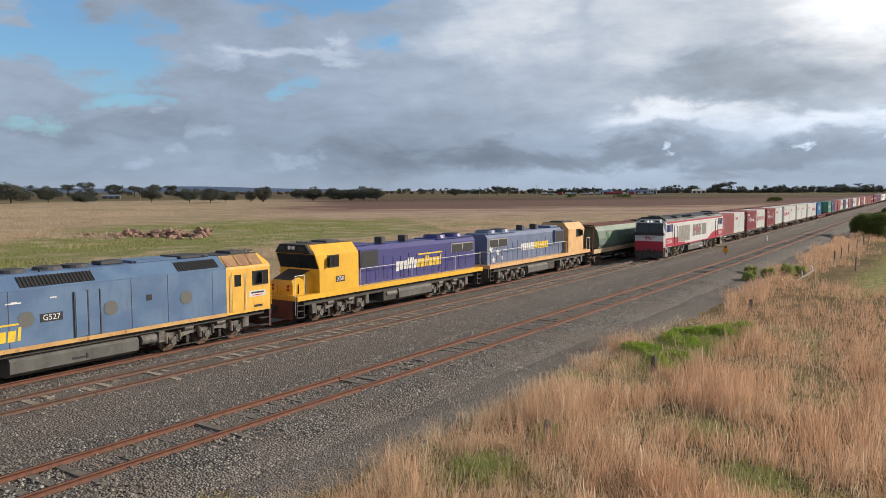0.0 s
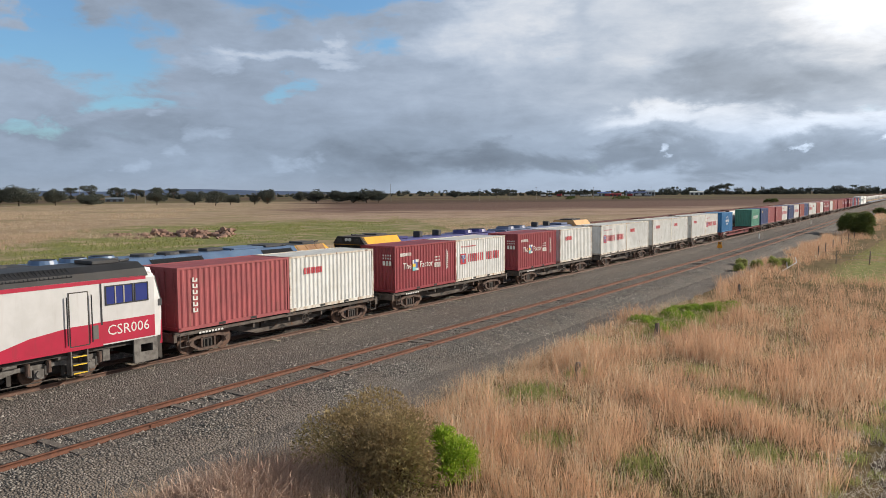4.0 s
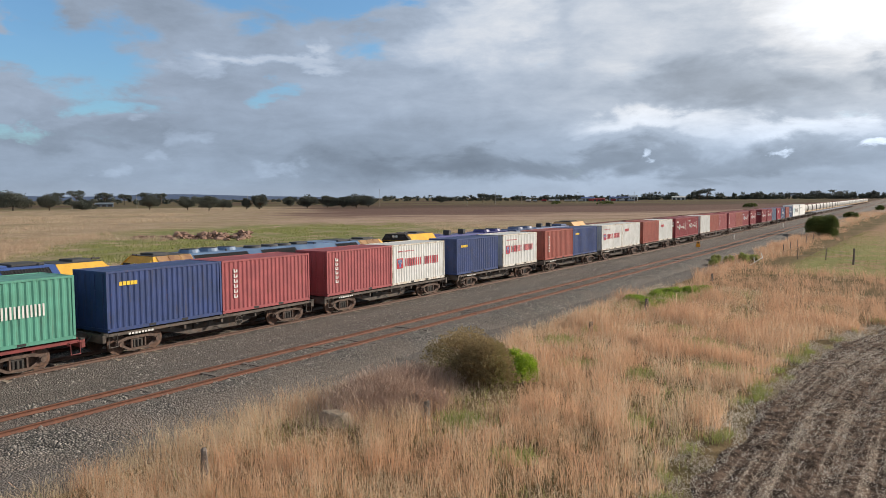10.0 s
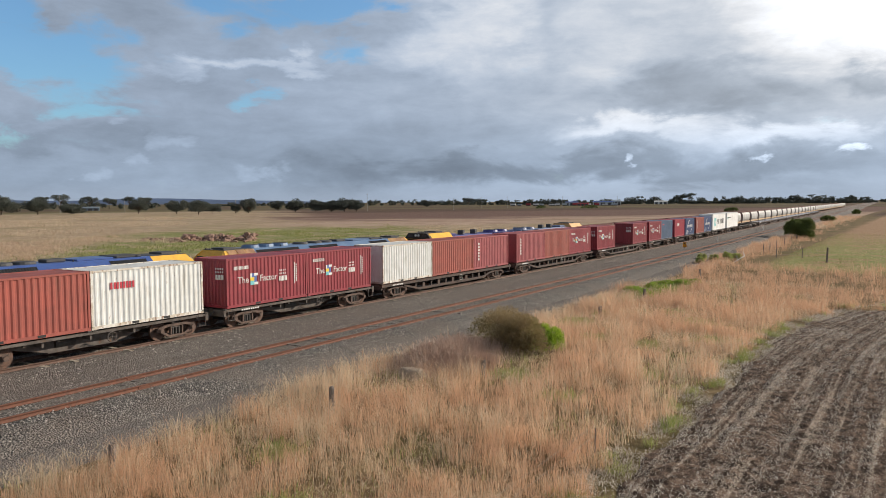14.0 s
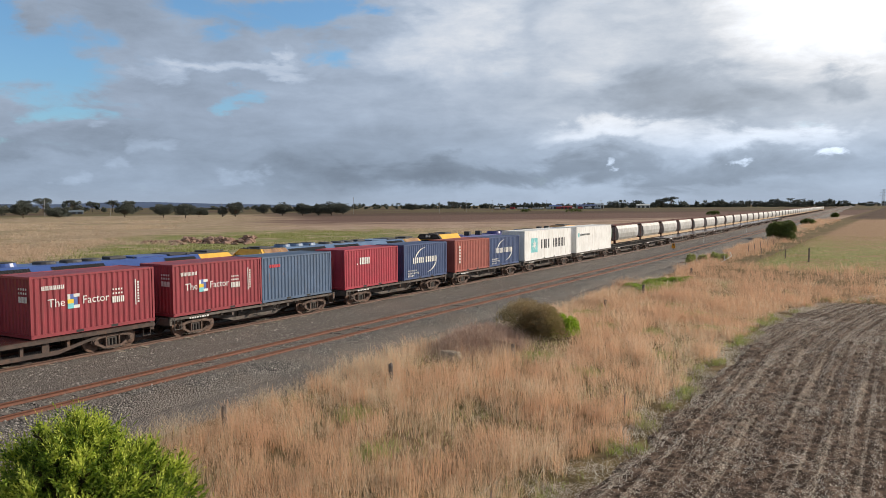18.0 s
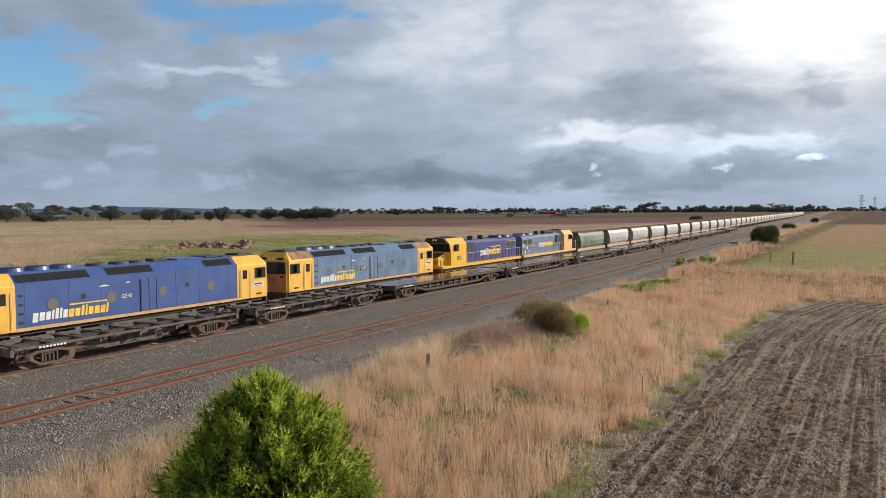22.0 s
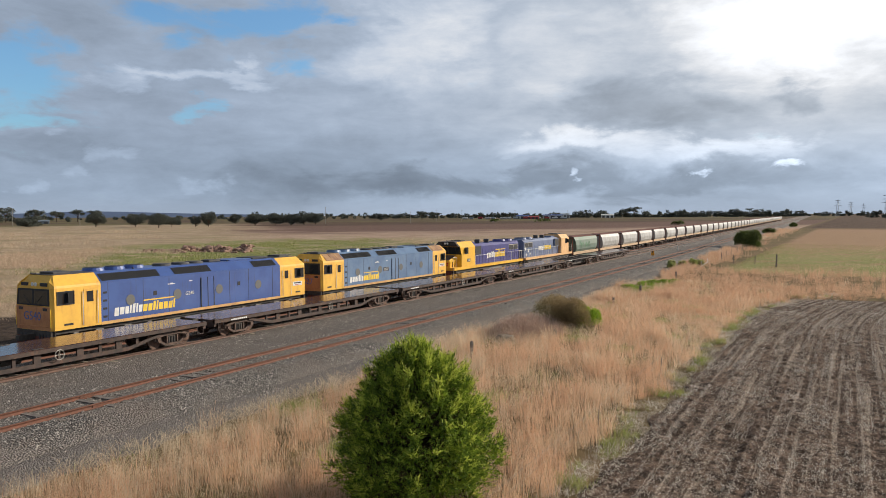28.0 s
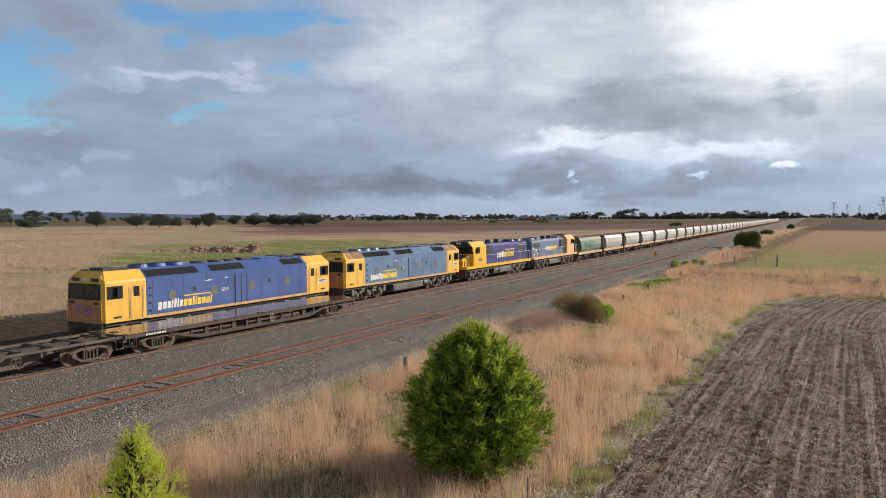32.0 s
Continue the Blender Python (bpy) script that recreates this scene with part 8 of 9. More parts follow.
def plough_land():
    r = np.random.default_rng(55)
    xs = np.concatenate([np.arange(0, 13, 0.12), 13 + np.arange(0, 12, 0.3), 25 + np.arange(0, 52, 1.2)])
    ys = np.arange(-50, 39, 0.18)
    u, gy = np.meshgrid(xs, ys, indexing="ij")
    gx = east_edge(gy) + u
    far_end = 33.6 + 0.32 * (gx - 29.4) + 0.25 * np.sin(gx * 0.9)
    gyy = np.minimum(gy, far_end)
    fade = np.clip(u / 0.5, 0, 1) * np.clip((far_end - gy) / 1.0, 0, 1)
    clod = r.normal(0, 1, gx.shape)
    lump = r.normal(0, 1, gx.shape)
    for ax in (0, 1):
        clod = (clod + np.roll(clod, 1, ax)) / 1.41
        for sh in (1, 2, 4):
            lump = (lump + np.roll(lump, sh, ax)) / 1.41
    gz = GROUND_Z + 0.02 + fade * (0.06 + furrow(gx, gyy) + 0.040 * np.abs(clod) + 0.012 * lump)
    gz = np.where(fade <= 0, GROUND_Z - 0.03, gz)
    n, k = gx.shape
    i = np.arange(n * k).reshape(n, k)
    quads = np.stack([i[:-1, :-1], i[1:, :-1], i[1:, 1:], i[:-1, 1:]], -1).reshape(-1, 4)
    tagged(new("ploughed_field", fast_mesh("ploughed_field", np.stack([gx, gyy, gz], -1).reshape(-1, 3), quads, soil_material())), "dark ploughed soil with furrows and wheel tracks", "field", kind="structure")
    # chopped straw lying on it
    q = 380000
    y = r.uniform(-44, 33, q)
    x = east_edge(y) + 0.05 + 19 * r.uniform(0, 1, q) ** 1.1
    uu = x - np.where(y > 12, ((y - 12) / 9.0) ** 2, 0.0) * 0.55
    row = 0.40 + 0.08 * np.sin(uu * 2.33 + 0.5) + 0.16 * np.sin(uu * 5.56 + 2 + 0.4 * np.sin(y * 0.3)) + (0.24 * np.sin(uu * 10.13 + 1.2 * np.sin(y * 0.21)) + 0.16 * np.sin(uu * 17.3)) * 2 * field(x, y, 0.5, 59) + 0.5 * (field(x, y, 1.1, 57) - 0.5) + 0.35 * (field(x, y, 3.4, 58) - 0.5)
    m = r.uniform(0, 1, q) < np.clip(1.75 * row - 0.12, 0.05, 0.97)
    x, y = x[m], y[m]
    z = GROUND_Z + 0.13 + furrow(x, y) + r.normal(0, 0.018, len(x))
    a, ln, w = r.uniform(0, 6.28, len(x)), r.uniform(0.010, 0.032, len(x)), r.uniform(0.005, 0.012, len(x))
    t = r.uniform(-0.02, 0.03, len(x))
    co = np.empty((len(x), 4, 3), np.float32)
    for j, (s, e) in enumerate(((-1, -1), (1, -1), (1, 1), (-1, 1))):
        co[:, j, 0] = x + s * np.cos(a) * ln - e * np.sin(a) * w
        co[:, j, 1] = y + s * np.sin(a) * ln + e * np.cos(a) * w
        co[:, j, 2] = z + s * t
    tagged(new("straw_litter", fast_mesh("straw_litter", co.reshape(-1, 3), np.arange(len(x) * 4).reshape(-1, 4), CHAFF)), "chopped pale straw scattered on ploughed soil", "straw", kind="stuff")


def leaf_cloud(points, ways, size, seed, flat=0.5, per=5, fat=1.0):
    """Small sprays: per leaf-quads fanned round each point along its way."""
    r = np.random.default_rng(seed)
    n = len(points)
    p, d = np.repeat(points, per, 0), np.repeat(ways, per, 0)
    d = d + r.normal(0, flat, d.shape)
    d /= np.linalg.norm(d, axis=1, keepdims=True)
    s = np.cross(d, r.normal(0, 1, d.shape))
    s /= np.linalg.norm(s, axis=1, keepdims=True) + 1e-9
    ln = size * r.uniform(0.6, 1.4, (len(p), 1))
    w = ln * fat * r.uniform(0.13, 0.26, (len(p), 1))
    p = p + r.normal(0, size * 0.35, p.shape)
    co = np.stack([p, p + d * ln * 0.45 + s * w, p + d * ln, p + d * ln * 0.45 - s * w], 1).reshape(-1, 3)
    return co, np.arange(len(p) * 4).reshape(-1, 4)


def frond_cloud(points, ways, length, leaf, per, seed):
    """Feathery fronds: small leaves set along a short spine from each point, pointing on and out."""
    r = np.random.default_rng(seed)
    m = len(points)
    d = ways + r.normal(0, 0.38, ways.shape)
    d /= np.linalg.norm(d, axis=1, keepdims=True)
    ln = length * r.uniform(0.6, 1.35, (m, 1))
    t = np.tile(np.linspace(0.05, 1.0, per), m)[:, None]
    p = np.repeat(points, per, 0) + np.repeat(d * ln, per, 0) * t
    w = np.repeat(d, per, 0) * 0.9 + r.normal(0, 0.40, p.shape)
    w /= np.linalg.norm(w, axis=1, keepdims=True)
    s = np.cross(w, r.normal(0, 1, w.shape))
    s /= np.linalg.norm(s, axis=1, keepdims=True) + 1e-9
    l2 = leaf * (1.45 - 0.9 * t) * r.uniform(0.7, 1.3, t.shape)
    co = np.stack([p, p + w * l2 * 0.4 + s * l2 * 0.15, p + w * l2, p + w * l2 * 0.4 - s * l2 * 0.15], 1)
    return co.reshape(-1, 3)


def conifer(x, y, high, radius, plumes, fronds, leaf, mt, tip_mt, label, seed):
    """A broad young cypress: trunk, rising limbs, and a crown of pointed plumes, each a bundle of feathery fronds."""
    r = np.random.default_rng(seed)
    root = thing("cypress_tree", label, "tree")
    part("trunk", rod((0, 0, 0), (0.05, 0.03, high * 0.8), 0.10 * high / 4, 8, 0.02), BARK, root)
    spots, ways, tips, tip_ways, inner, inner_ways = [], [], [], [], [], []
    limbs = bmesh.new()
    for i in range(plumes):
        f = (i + r.uniform(0, 1)) / plumes
        a = i * 2.39996 + r.uniform(-0.25, 0.25)
        u = (f - 0.30) / 0.70 if f > 0.30 else (0.30 - f) / 0.42
        reach = radius * max(0.05, 1 - u ** 1.9) ** 0.75 * r.uniform(0.70, 1.06)
        level = high * (0.10 + 0.86 * f) + r.uniform(-0.03, 0.03) * high
        base = Vector((0, 0, max(0.1, level * 0.72 - 0.12 * reach)))
        tip = Vector((math.cos(a) * reach, math.sin(a) * reach, level))
        add_rod(limbs, base, base.lerp(tip, 0.8), 0.02, 4, 0.006)
        out = (tip - base).normalized()
        # plumes turn upwards at their ends
        rise = (out + Vector((0, 0, 0.25 + 0.75 * f))).normalized()
        long = 0.34 * radius * r.uniform(0.7, 1.3)
        k = fronds
        t = r.uniform(0, 1, k)
        spine = np.array(tip)[None] + np.array(rise)[None] * ((t - 0.85) * long)[:, None]
        girth = 0.105 * radius * (1.15 - t)[:, None]
        side = r.normal(0, 1, (k, 3))
        spots.append(spine + side * girth)
        ways.append(np.array(rise)[None] + side * 0.42)
        # more of the brightened tips towards the lit top
        q = max(2, k // 6 if f < 0.6 else k // 3)
        tips.append(np.array(tip)[None] + np.array(rise)[None] * (long * r.uniform(0.0, 0.22, (q, 1))) + r.normal(0, 0.02, (q, 3)) * radius)
        tip_ways.append(np.repeat(np.array(rise)[None], q, 0))
        # sprays added inside to block light and darken the crown
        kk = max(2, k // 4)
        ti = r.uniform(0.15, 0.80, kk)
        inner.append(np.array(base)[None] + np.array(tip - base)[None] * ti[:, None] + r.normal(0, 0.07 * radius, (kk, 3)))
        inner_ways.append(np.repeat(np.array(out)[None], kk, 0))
    tagged(part("limb_tangle", limbs, BARK, root), kind="stuff")
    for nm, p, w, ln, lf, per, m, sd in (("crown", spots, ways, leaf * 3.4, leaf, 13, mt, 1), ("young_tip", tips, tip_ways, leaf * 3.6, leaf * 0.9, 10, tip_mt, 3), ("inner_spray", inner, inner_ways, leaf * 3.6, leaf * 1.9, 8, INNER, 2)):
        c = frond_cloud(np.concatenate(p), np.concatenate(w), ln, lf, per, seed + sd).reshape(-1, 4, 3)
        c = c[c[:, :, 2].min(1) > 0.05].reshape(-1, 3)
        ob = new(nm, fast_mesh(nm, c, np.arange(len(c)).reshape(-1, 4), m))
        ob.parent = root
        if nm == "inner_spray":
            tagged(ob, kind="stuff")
    root.location = (x, y, GROUND_Z - 0.02)
    return root


def shrub(name, x, y, sx, sy, high, mt, label, seed, count, leaf, twigs=True, lumps=7, category="bush"):
    """A bush of several lobes: twigs from the root and a cloud of leaves with gaps."""
    r = np.random.default_rng(seed)
    root = thing(name, label, category)
    lobes = [(r.uniform(-0.6, 0.6) * sx, r.uniform(-0.6, 0.6) * sy, high * r.uniform(0.16, 0.64), r.uniform(0.40, 0.66)) for _ in range(lumps)]
    pts, ways = [], []
    tw = bmesh.new()
    for lx, ly, lz, lr in lobes:
        k = count // lumps
        d = r.normal(0, 1, (k, 3))
        d /= np.linalg.norm(d, axis=1, keepdims=True)
        d[:, 2] = np.abs(d[:, 2]) * 1.2 - 0.45
        rad = r.uniform(0.55, 1.05, (k, 1))
        p = np.array((lx, ly, lz)) + d * rad * np.array((sx * lr, sy * lr, high * 0.42))
        pts.append(p)
        ways.append(d + (0, 0, 0.3))
        if twigs:
            for j in range(14):
                add_rod(tw, (lx * 0.3, ly * 0.3, 0), p[j], 0.014, 4, 0.004)
    p = np.concatenate(pts)
    w = np.concatenate(ways)
    m = p[:, 2] > 0.04
    c, q = leaf_cloud(p[m], w[m], leaf, seed + 1, 0.6, 4)
    if twigs:
        tagged(part("twig_tangle", tw, BARK, root), kind="stuff")
    ob = new("leaves", fast_mesh("leaves", c, q, mt))
    ob.parent = root
    root.location = (x, y, GROUND_Z - 0.03)
    return root


def gum_tree(x, y, high, wide, seed, leggy):
    """A eucalypt far off: forked trunk and a crown of separate clumps."""
    r = np.random.default_rng(seed)
    root = thing("gum_tree", "dark green gum tree with an open crown" if leggy else "dark green rounded paddock tree", "tree", "trees of the west paddock")
    bm = bmesh.new()
    add_rod(bm, (0, 0, -0.5), (0.2, 0, high * 0.45), 0.035 * high, 7, 0.02 * high)
    pts, ways = [], []
    n = 13 if leggy else 30
    for i in range(n):
        a = 6.283 * i / n + r.uniform(-0.3, 0.3)
        f = r.uniform(0.0, 1.0) ** 0.6
        c = Vector((math.cos(a) * wide * 0.40 * f, math.sin(a) * wide * 0.40 * f, high * (r.uniform(0.66, 0.92) - 0.08 * f if leggy else 0.50 + r.uniform(-0.30, 0.36) * math.sqrt(1.05 - 0.8 * f * f))))
        add_rod(bm, (0.1, 0, high * (0.40 if leggy else 0.2)), c, 0.012 * high, 5, 0.004 * high)
        k = 90
        d = r.normal(0, 1, (k, 3))
        d /= np.linalg.norm(d, axis=1, keepdims=True)
        pts.append(np.array(c) + d * np.array((0.17 * wide, 0.17 * wide, (0.09 if leggy else 0.14) * high)) * r.uniform(0.5, 1.0, (k, 1)))
        ways.append(d)
    part("trunk", bm, BARK, root)
    c, q = leaf_cloud(np.concatenate(pts), np.concatenate(ways), 0.030 * wide if wide < 20 else 0.6, seed + 1, 1.4, 3, 2.4)
    ob = new("crown", fast_mesh("crown", c, q, GUM))
    ob.parent = root
    root.location = (x, y, GROUND_Z - 0.2)


def far_woods():
    """Belts of trees along the horizon, too far to tell apart."""
    r = np.random.default_rng(71)
    pts, ways = [], []

    def belt(x0, y0, x1, y1, n, h0, h1):
        for i in range(n):
            t = r.uniform()
            cx, cy = x0 + (x1 - x0) * t + r.normal(0, 14), y0 + (y1 - y0) * t + r.normal(0, 20)
            h = 0.8 * h0 + (h1 - 0.8 * h0) * r.uniform() ** 2.6
            w = h * r.uniform(0.35, 0.9)
            mid = 0.66 if r.uniform() < 0.4 else 0.46
            for _ in range(5):
                k = 52
                d = r.normal(0, 1, (k, 3))
                d /= np.linalg.norm(d, axis=1, keepdims=True)
                c = np.array((cx, cy, h * mid - 1.0)) + r.uniform(-0.62, 0.62, 3) * np.array((w, w, h * (0.98 - mid)))
                pts.append(c + d * np.array((0.46 * w, 0.46 * w, h * (0.98 - mid) * 0.42)) * r.uniform(0.2, 1.0, (k, 1)))
                ways.append(np.cross(d, (0.3, 0.2, 1.0)))

    belt(-760, 1160, -420, 1290, 150, 4, 11)
    belt(-420, 1330, -60, 1560, 230, 6, 17)
    belt(-130, 1640, 30, 1700, 30, 5, 12)
    belt(60, 1180, 420, 1100, 130, 5, 13)
    belt(-1250, 900, -760, 1150, 90, 4, 11)
    belt(-980, 430, -760, 640, 40, 8, 16)
    belt(-60, 2300, 700, 1900, 90, 6, 13)
    belt(-1500, 1700, 200, 2500, 160, 6, 16)
    c, q = leaf_cloud(np.concatenate(pts), np.concatenate(ways), 1.3, 73, 0.6, 1, 3.6)
    tagged(new("far_woods", fast_mesh("far_woods", c, q, GUM)), "dark belts of trees along the horizon", "woods", kind="stuff")


def far_hills():
    """A low range to the north-west; distance haze is put into its blue base colour."""
    r = np.random.default_rng(77)
    verts, faces = [], []
    n = 60
    for i in range(n + 1):
        a = radians(40 + 42 * i / n)
        t = i / n
        h = 34 * min(1.0, t / 0.35) ** 0.7 * (0.72 + 0.16 * math.sin(t * 9) + 0.10 * math.sin(t * 23 + 1)) + 2
        for dist, z in ((3500, -2.0), (3900, h * 0.6), (4150, h)):
            verts.append((-math.sin(a) * dist, math.cos(a) * dist, z))
    for i in range(n):
        for k in (0, 1):
            b = 3 * i + k
            faces.append((b, b + 3, b + 4, b + 1))
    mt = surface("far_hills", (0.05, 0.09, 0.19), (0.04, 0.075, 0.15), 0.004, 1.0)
    tagged(raw("hills", verts, faces, mt), "low hills on the horizon, haze blue put in their colour", "hills", kind="structure")


grow_verge()
grow_west()
plough_land()
conifer(22.05, -20.4, 4.15, 1.94, 230, 48, 0.074, CYPRESS, CYPRESS_TIP, "dense dark green young cypress tree in dry grass", 5)
conifer(20.7, -30.45, 3.68, 0.86, 80, 18, 0.062, YOUNG, CYPRESS_TIP, "slender yellow green cypress sapling in dry grass", 6)
shrub("scrub_bush", 15.0, 10.6, 2.0, 2.0, 2.15, SCRUB, "grey brown twiggy bush at the edge of the verge", 81, 8500, 0.08, True, 11)
shrub("scrub_bush", 13.6, 6.8, 1.7, 2.2, 0.95, DEAD_TWIG, "low tangled brown brush beside the cinder path", 83, 9000, 0.085, True, 10)
shrub("scrub_bush", 15.2, 5.4, 1.4, 1.5, 0.75, DEAD_TWIG, "low tangled brown brush beside the cinder path", 84, 5200, 0.085)
brush = np.random.default_rng(88)
bx, by = brush.normal(13.9, 0.95, 9000), brush.normal(6.6, 1.9, 9000)
blades("brush_stalks", bx, by, GROUND_Z, brush.uniform(0.5, 1.35, 9000) * np.exp(-((bx - 13.9) / 2.4) ** 2 - ((by - 6.6) / 4.4) ** 2), brush.uniform(0.008, 0.014, 9000), 0.55, DEAD_TWIG, "wispy pinkish dead stalks beside a brown bush", "grass", 89, False, None, 0.3)
shrub("green_shrub", 16.45, 11.1, 0.72, 0.85, 1.3, BRIGHT, "bright green leafy shrub beside a brown bush", 85, 3000, 0.09)
for bx, by, sx, sy, h in ((13.1, 35.2, 0.9, 1.1, 0.60), (13.9, 37.4, 1.0, 1.3, 0.75), (13.4, 39.4, 0.8, 1.2, 0.55), (14.6, 40.6, 1.0, 1.1, 0.75), (15.2, 42.8, 0.9, 1.1, 0.65), (14.4, 33.4, 0.8, 0.9, 0.5), (14.6, 35.2, 0.7, 0.8, 0.4)):
    shrub("weed_clump", bx, by, sx, sy, h, LUSH, "low lush green weed hummock in dry grass", int(bx * 31 + by), 1500, 0.09, False, 6, "weeds")
shrub("round_bush", 13.0, 132.0, 2.9, 3.0, 4.0, DARK_BUSH, "large dark green rounded bush by the fence", 87, 15000, 0.17, True, 15)
for bx, by, s, h in ((10.3, 66.0, 0.55, 1.1), (11.2, 68.5, 0.45, 0.9), (12.3, 70.5, 0.6, 1.2), (12.9, 73.0, 0.5, 0.8), (9.6, 70.0, 0.5, 0.9)):
    shrub("green_shrub", bx, by, s, s, h, GREEN_BLADE, "small green shrub in dry grass", int(bx * 10), 420, 0.14, True, 4)
shrub("far_bush", 5.4, 196.0, 2.0, 1.6, 1.0, DEAD_TWIG, "low brown scrub in dry grass", 93, 900, 0.30, False, 5)
for bx, by, s, h in ((5.6, 253.5, 1.9, 1.5), (5.0, 387.0, 2.2, 2.0), (-196.0, 559.0, 6.0, 3.5), (-69.0, 473.0, 4.5, 3.0), (-266.0, 622.0, 5.0, 3.0)):
    shrub("far_bush", bx, by, s, s, h, DARK_BUSH, "dark green bush in open paddock", int(by), 420, 0.6, False, 4)
for i, (tx, ty, th, tw) in enumerate((
    (-454, 232, 11.4, 20), (-468, 226, 10.5, 17), (-445, 250, 9.8, 12), (-435, 268, 6.9, 14), (-414, 301, 10.0, 11), (-379, 304, 8.9, 12), (-352, 299, 8.3, 11), (-365, 321, 6.2, 10), (-356, 333, 6.9, 6),
    (-350, 339, 9.3, 11), (-428, 446, 8.7, 10), (-348, 382, 8.9, 13), (-338, 392, 8.4, 13), (-329, 399, 7.2, 11), (-322, 405, 9.2, 13), (-316, 411, 8.0, 11), (-478, 749, 8.3, 12),
)):
    gum_tree(tx, ty, th * 1.15, tw * 1.2, 100 + i, False)
for i, (tx, ty, th, tw) in enumerate(((-841, 504, 19, 24), (-852, 488, 17, 18), (-825, 531, 16, 20), (-813, 549, 15, 18), (-800, 568, 16, 18), (-790, 585, 15, 18), (-436, 776, 12, 16), (-424, 784, 11, 18), (-318, 1345, 21, 26), (-330, 1338, 18, 22))):
    gum_tree(tx, ty, th, tw, 140 + i, True)
far_woods()
far_hills()


# ---- small things along the line and far buildings ----
def fence_post(x, y, high, thick, lean, label="grey weathered wooden fence post"):
    p = thing("fence_post", label, "post", "fence posts")
    bm = bmesh.new()
    r = random.Random(int(x * 100 + y * 7))
    ring = []
    for z, k in ((0, 1.0), (high * 0.5, 0.95), (high * 0.97, 0.85), (high, 0.55)):
        ring.append([(thick * k * (1 + r.uniform(-0.15, 0.15)) * math.cos(6.283 * i / 7) + lean * z, thick * k * math.sin(6.283 * i / 7), z + (r.uniform(-0.03, 0.03) if z > high * 0.9 else 0)) for i in range(7)])
    add_loft(bm, ring)
    bmesh.ops.recalc_face_normals(bm, faces=bm.faces[:])
    part("timber", bm, POST_WOOD, p)
    p.location = (x, y, GROUND_Z - 0.05)
    return p


def fence_wire(a, b, zs, thick=0.005):
    w = thing("fence_wire", "thin rusty wires of the paddock fence", "wire", "fence wires")
    for z in zs:
        part("strand", rod((a[0], a[1], GROUND_Z + z), (b[0], b[1], GROUND_Z + z), thick, 4), MESH_GREY, w)


def build_fences():
    runs = [
        [(13.9, 84.5), (13.8, 90.1), (13.7, 96.4), (13.6, 104.6), (13.5, 112.1), (13.4, 119.2)],
        [(14.0, 84.0), (16.4, 78.5), (19.2, 79.2), (22.4, 74.0)],
    ]
    for run_ in runs:
        for i, (x, y) in enumerate(run_):
            fence_post(x, y, 1.35 if x < 22 else 1.75, 0.055 if x < 22 else 0.11, 0.03)
        for a, b in zip(run_, run_[1:]):
            fence_wire(a, b, (0.45, 0.85, 1.2), 0.006)
    for x, y, h, t in ((14.9, 22.3, 0.75, 0.12), (14.7, 31.8, 0.85, 0.14), (14.1, 50.2, 0.8, 0.12), (13.6, -10.0, 0.9, 0.10), (14.8, -2.6, 1.0, 0.10), (16.4, 5.0, 0.7, 0.11)):
        fence_post(x, y, h, t, 0.02, "short broken grey fence post in dry grass")
    # old wire running through the verge past the cypress
    for i, (x, y) in enumerate(((23.9, -2.0), (24.05, -12.0), (24.25, -22.0), (24.4, -32.0))):
        fence_post(x, y, 0.85, 0.022, 0.02, "thin grey steel picket of an old fence")
    for a, b in (((23.9, -2.0), (24.05, -12.0)), ((24.05, -12.0), (24.25, -22.0)), ((24.25, -22.0), (24.4, -32.0))):
        fence_wire(a, b, (0.6, 0.9), 0.003)
    # fallen pale branch by the shrubs
    br = thing("fallen_branch", "bleached fallen branch in dry grass", "branch")
    part("limb", rods([((0, 0, 0.1), (0.9, 1.4, 0.8), 0.05), ((0.9, 1.4, 0.8), (0.75, 1.5, 1.25), 0.045), ((0.3, 0.5, 0.3), (0.2, 0.7, 0.85), 0.04)]), MARK_WHITE, br)
    br.location = (13.6, 67.6, GROUND_Z)


def build_sign():
    s = thing("track_sign", "small orange yellow trackside marker sign on a post", "sign")
    part("post", rod((0, 0, -0.4), (0, 0, 0.85), 0.03, 6), DARK_STEEL, s)
    q = [(-0.30, 0.0, 0.35), (0.30, 0.0, 0.35), (0.30, 0.0, 0.95), (-0.30, 0.0, 0.95)]
    part("plate", box(-0.28, 0.28, -0.05, -0.02, 0.25, 0.62, bevel=0.01), SIGN_YELLOW, s)
    part("plate", box(-0.20, 0.20, -0.07, -0.04, 0.62, 0.98, bevel=0.01), SIGN_YELLOW, s)
    part("symbol", boxes([(-0.10, 0.10, -0.076, -0.07, 0.72, 0.9)]), MARK_BLACK, s)
    s.location = (4.0 + bend(87), 87.0, -0.35)
    for y in (112.0, 166.0):
        m = thing("marker_post", "low white marker post between tracks", "post")
        part("stake", box(-0.07, 0.07, -0.07, 0.07, 0, 0.85, bevel=0.01), MARK_WHITE, m)
        m.location = (3.6 + bend(y), y, -0.42)


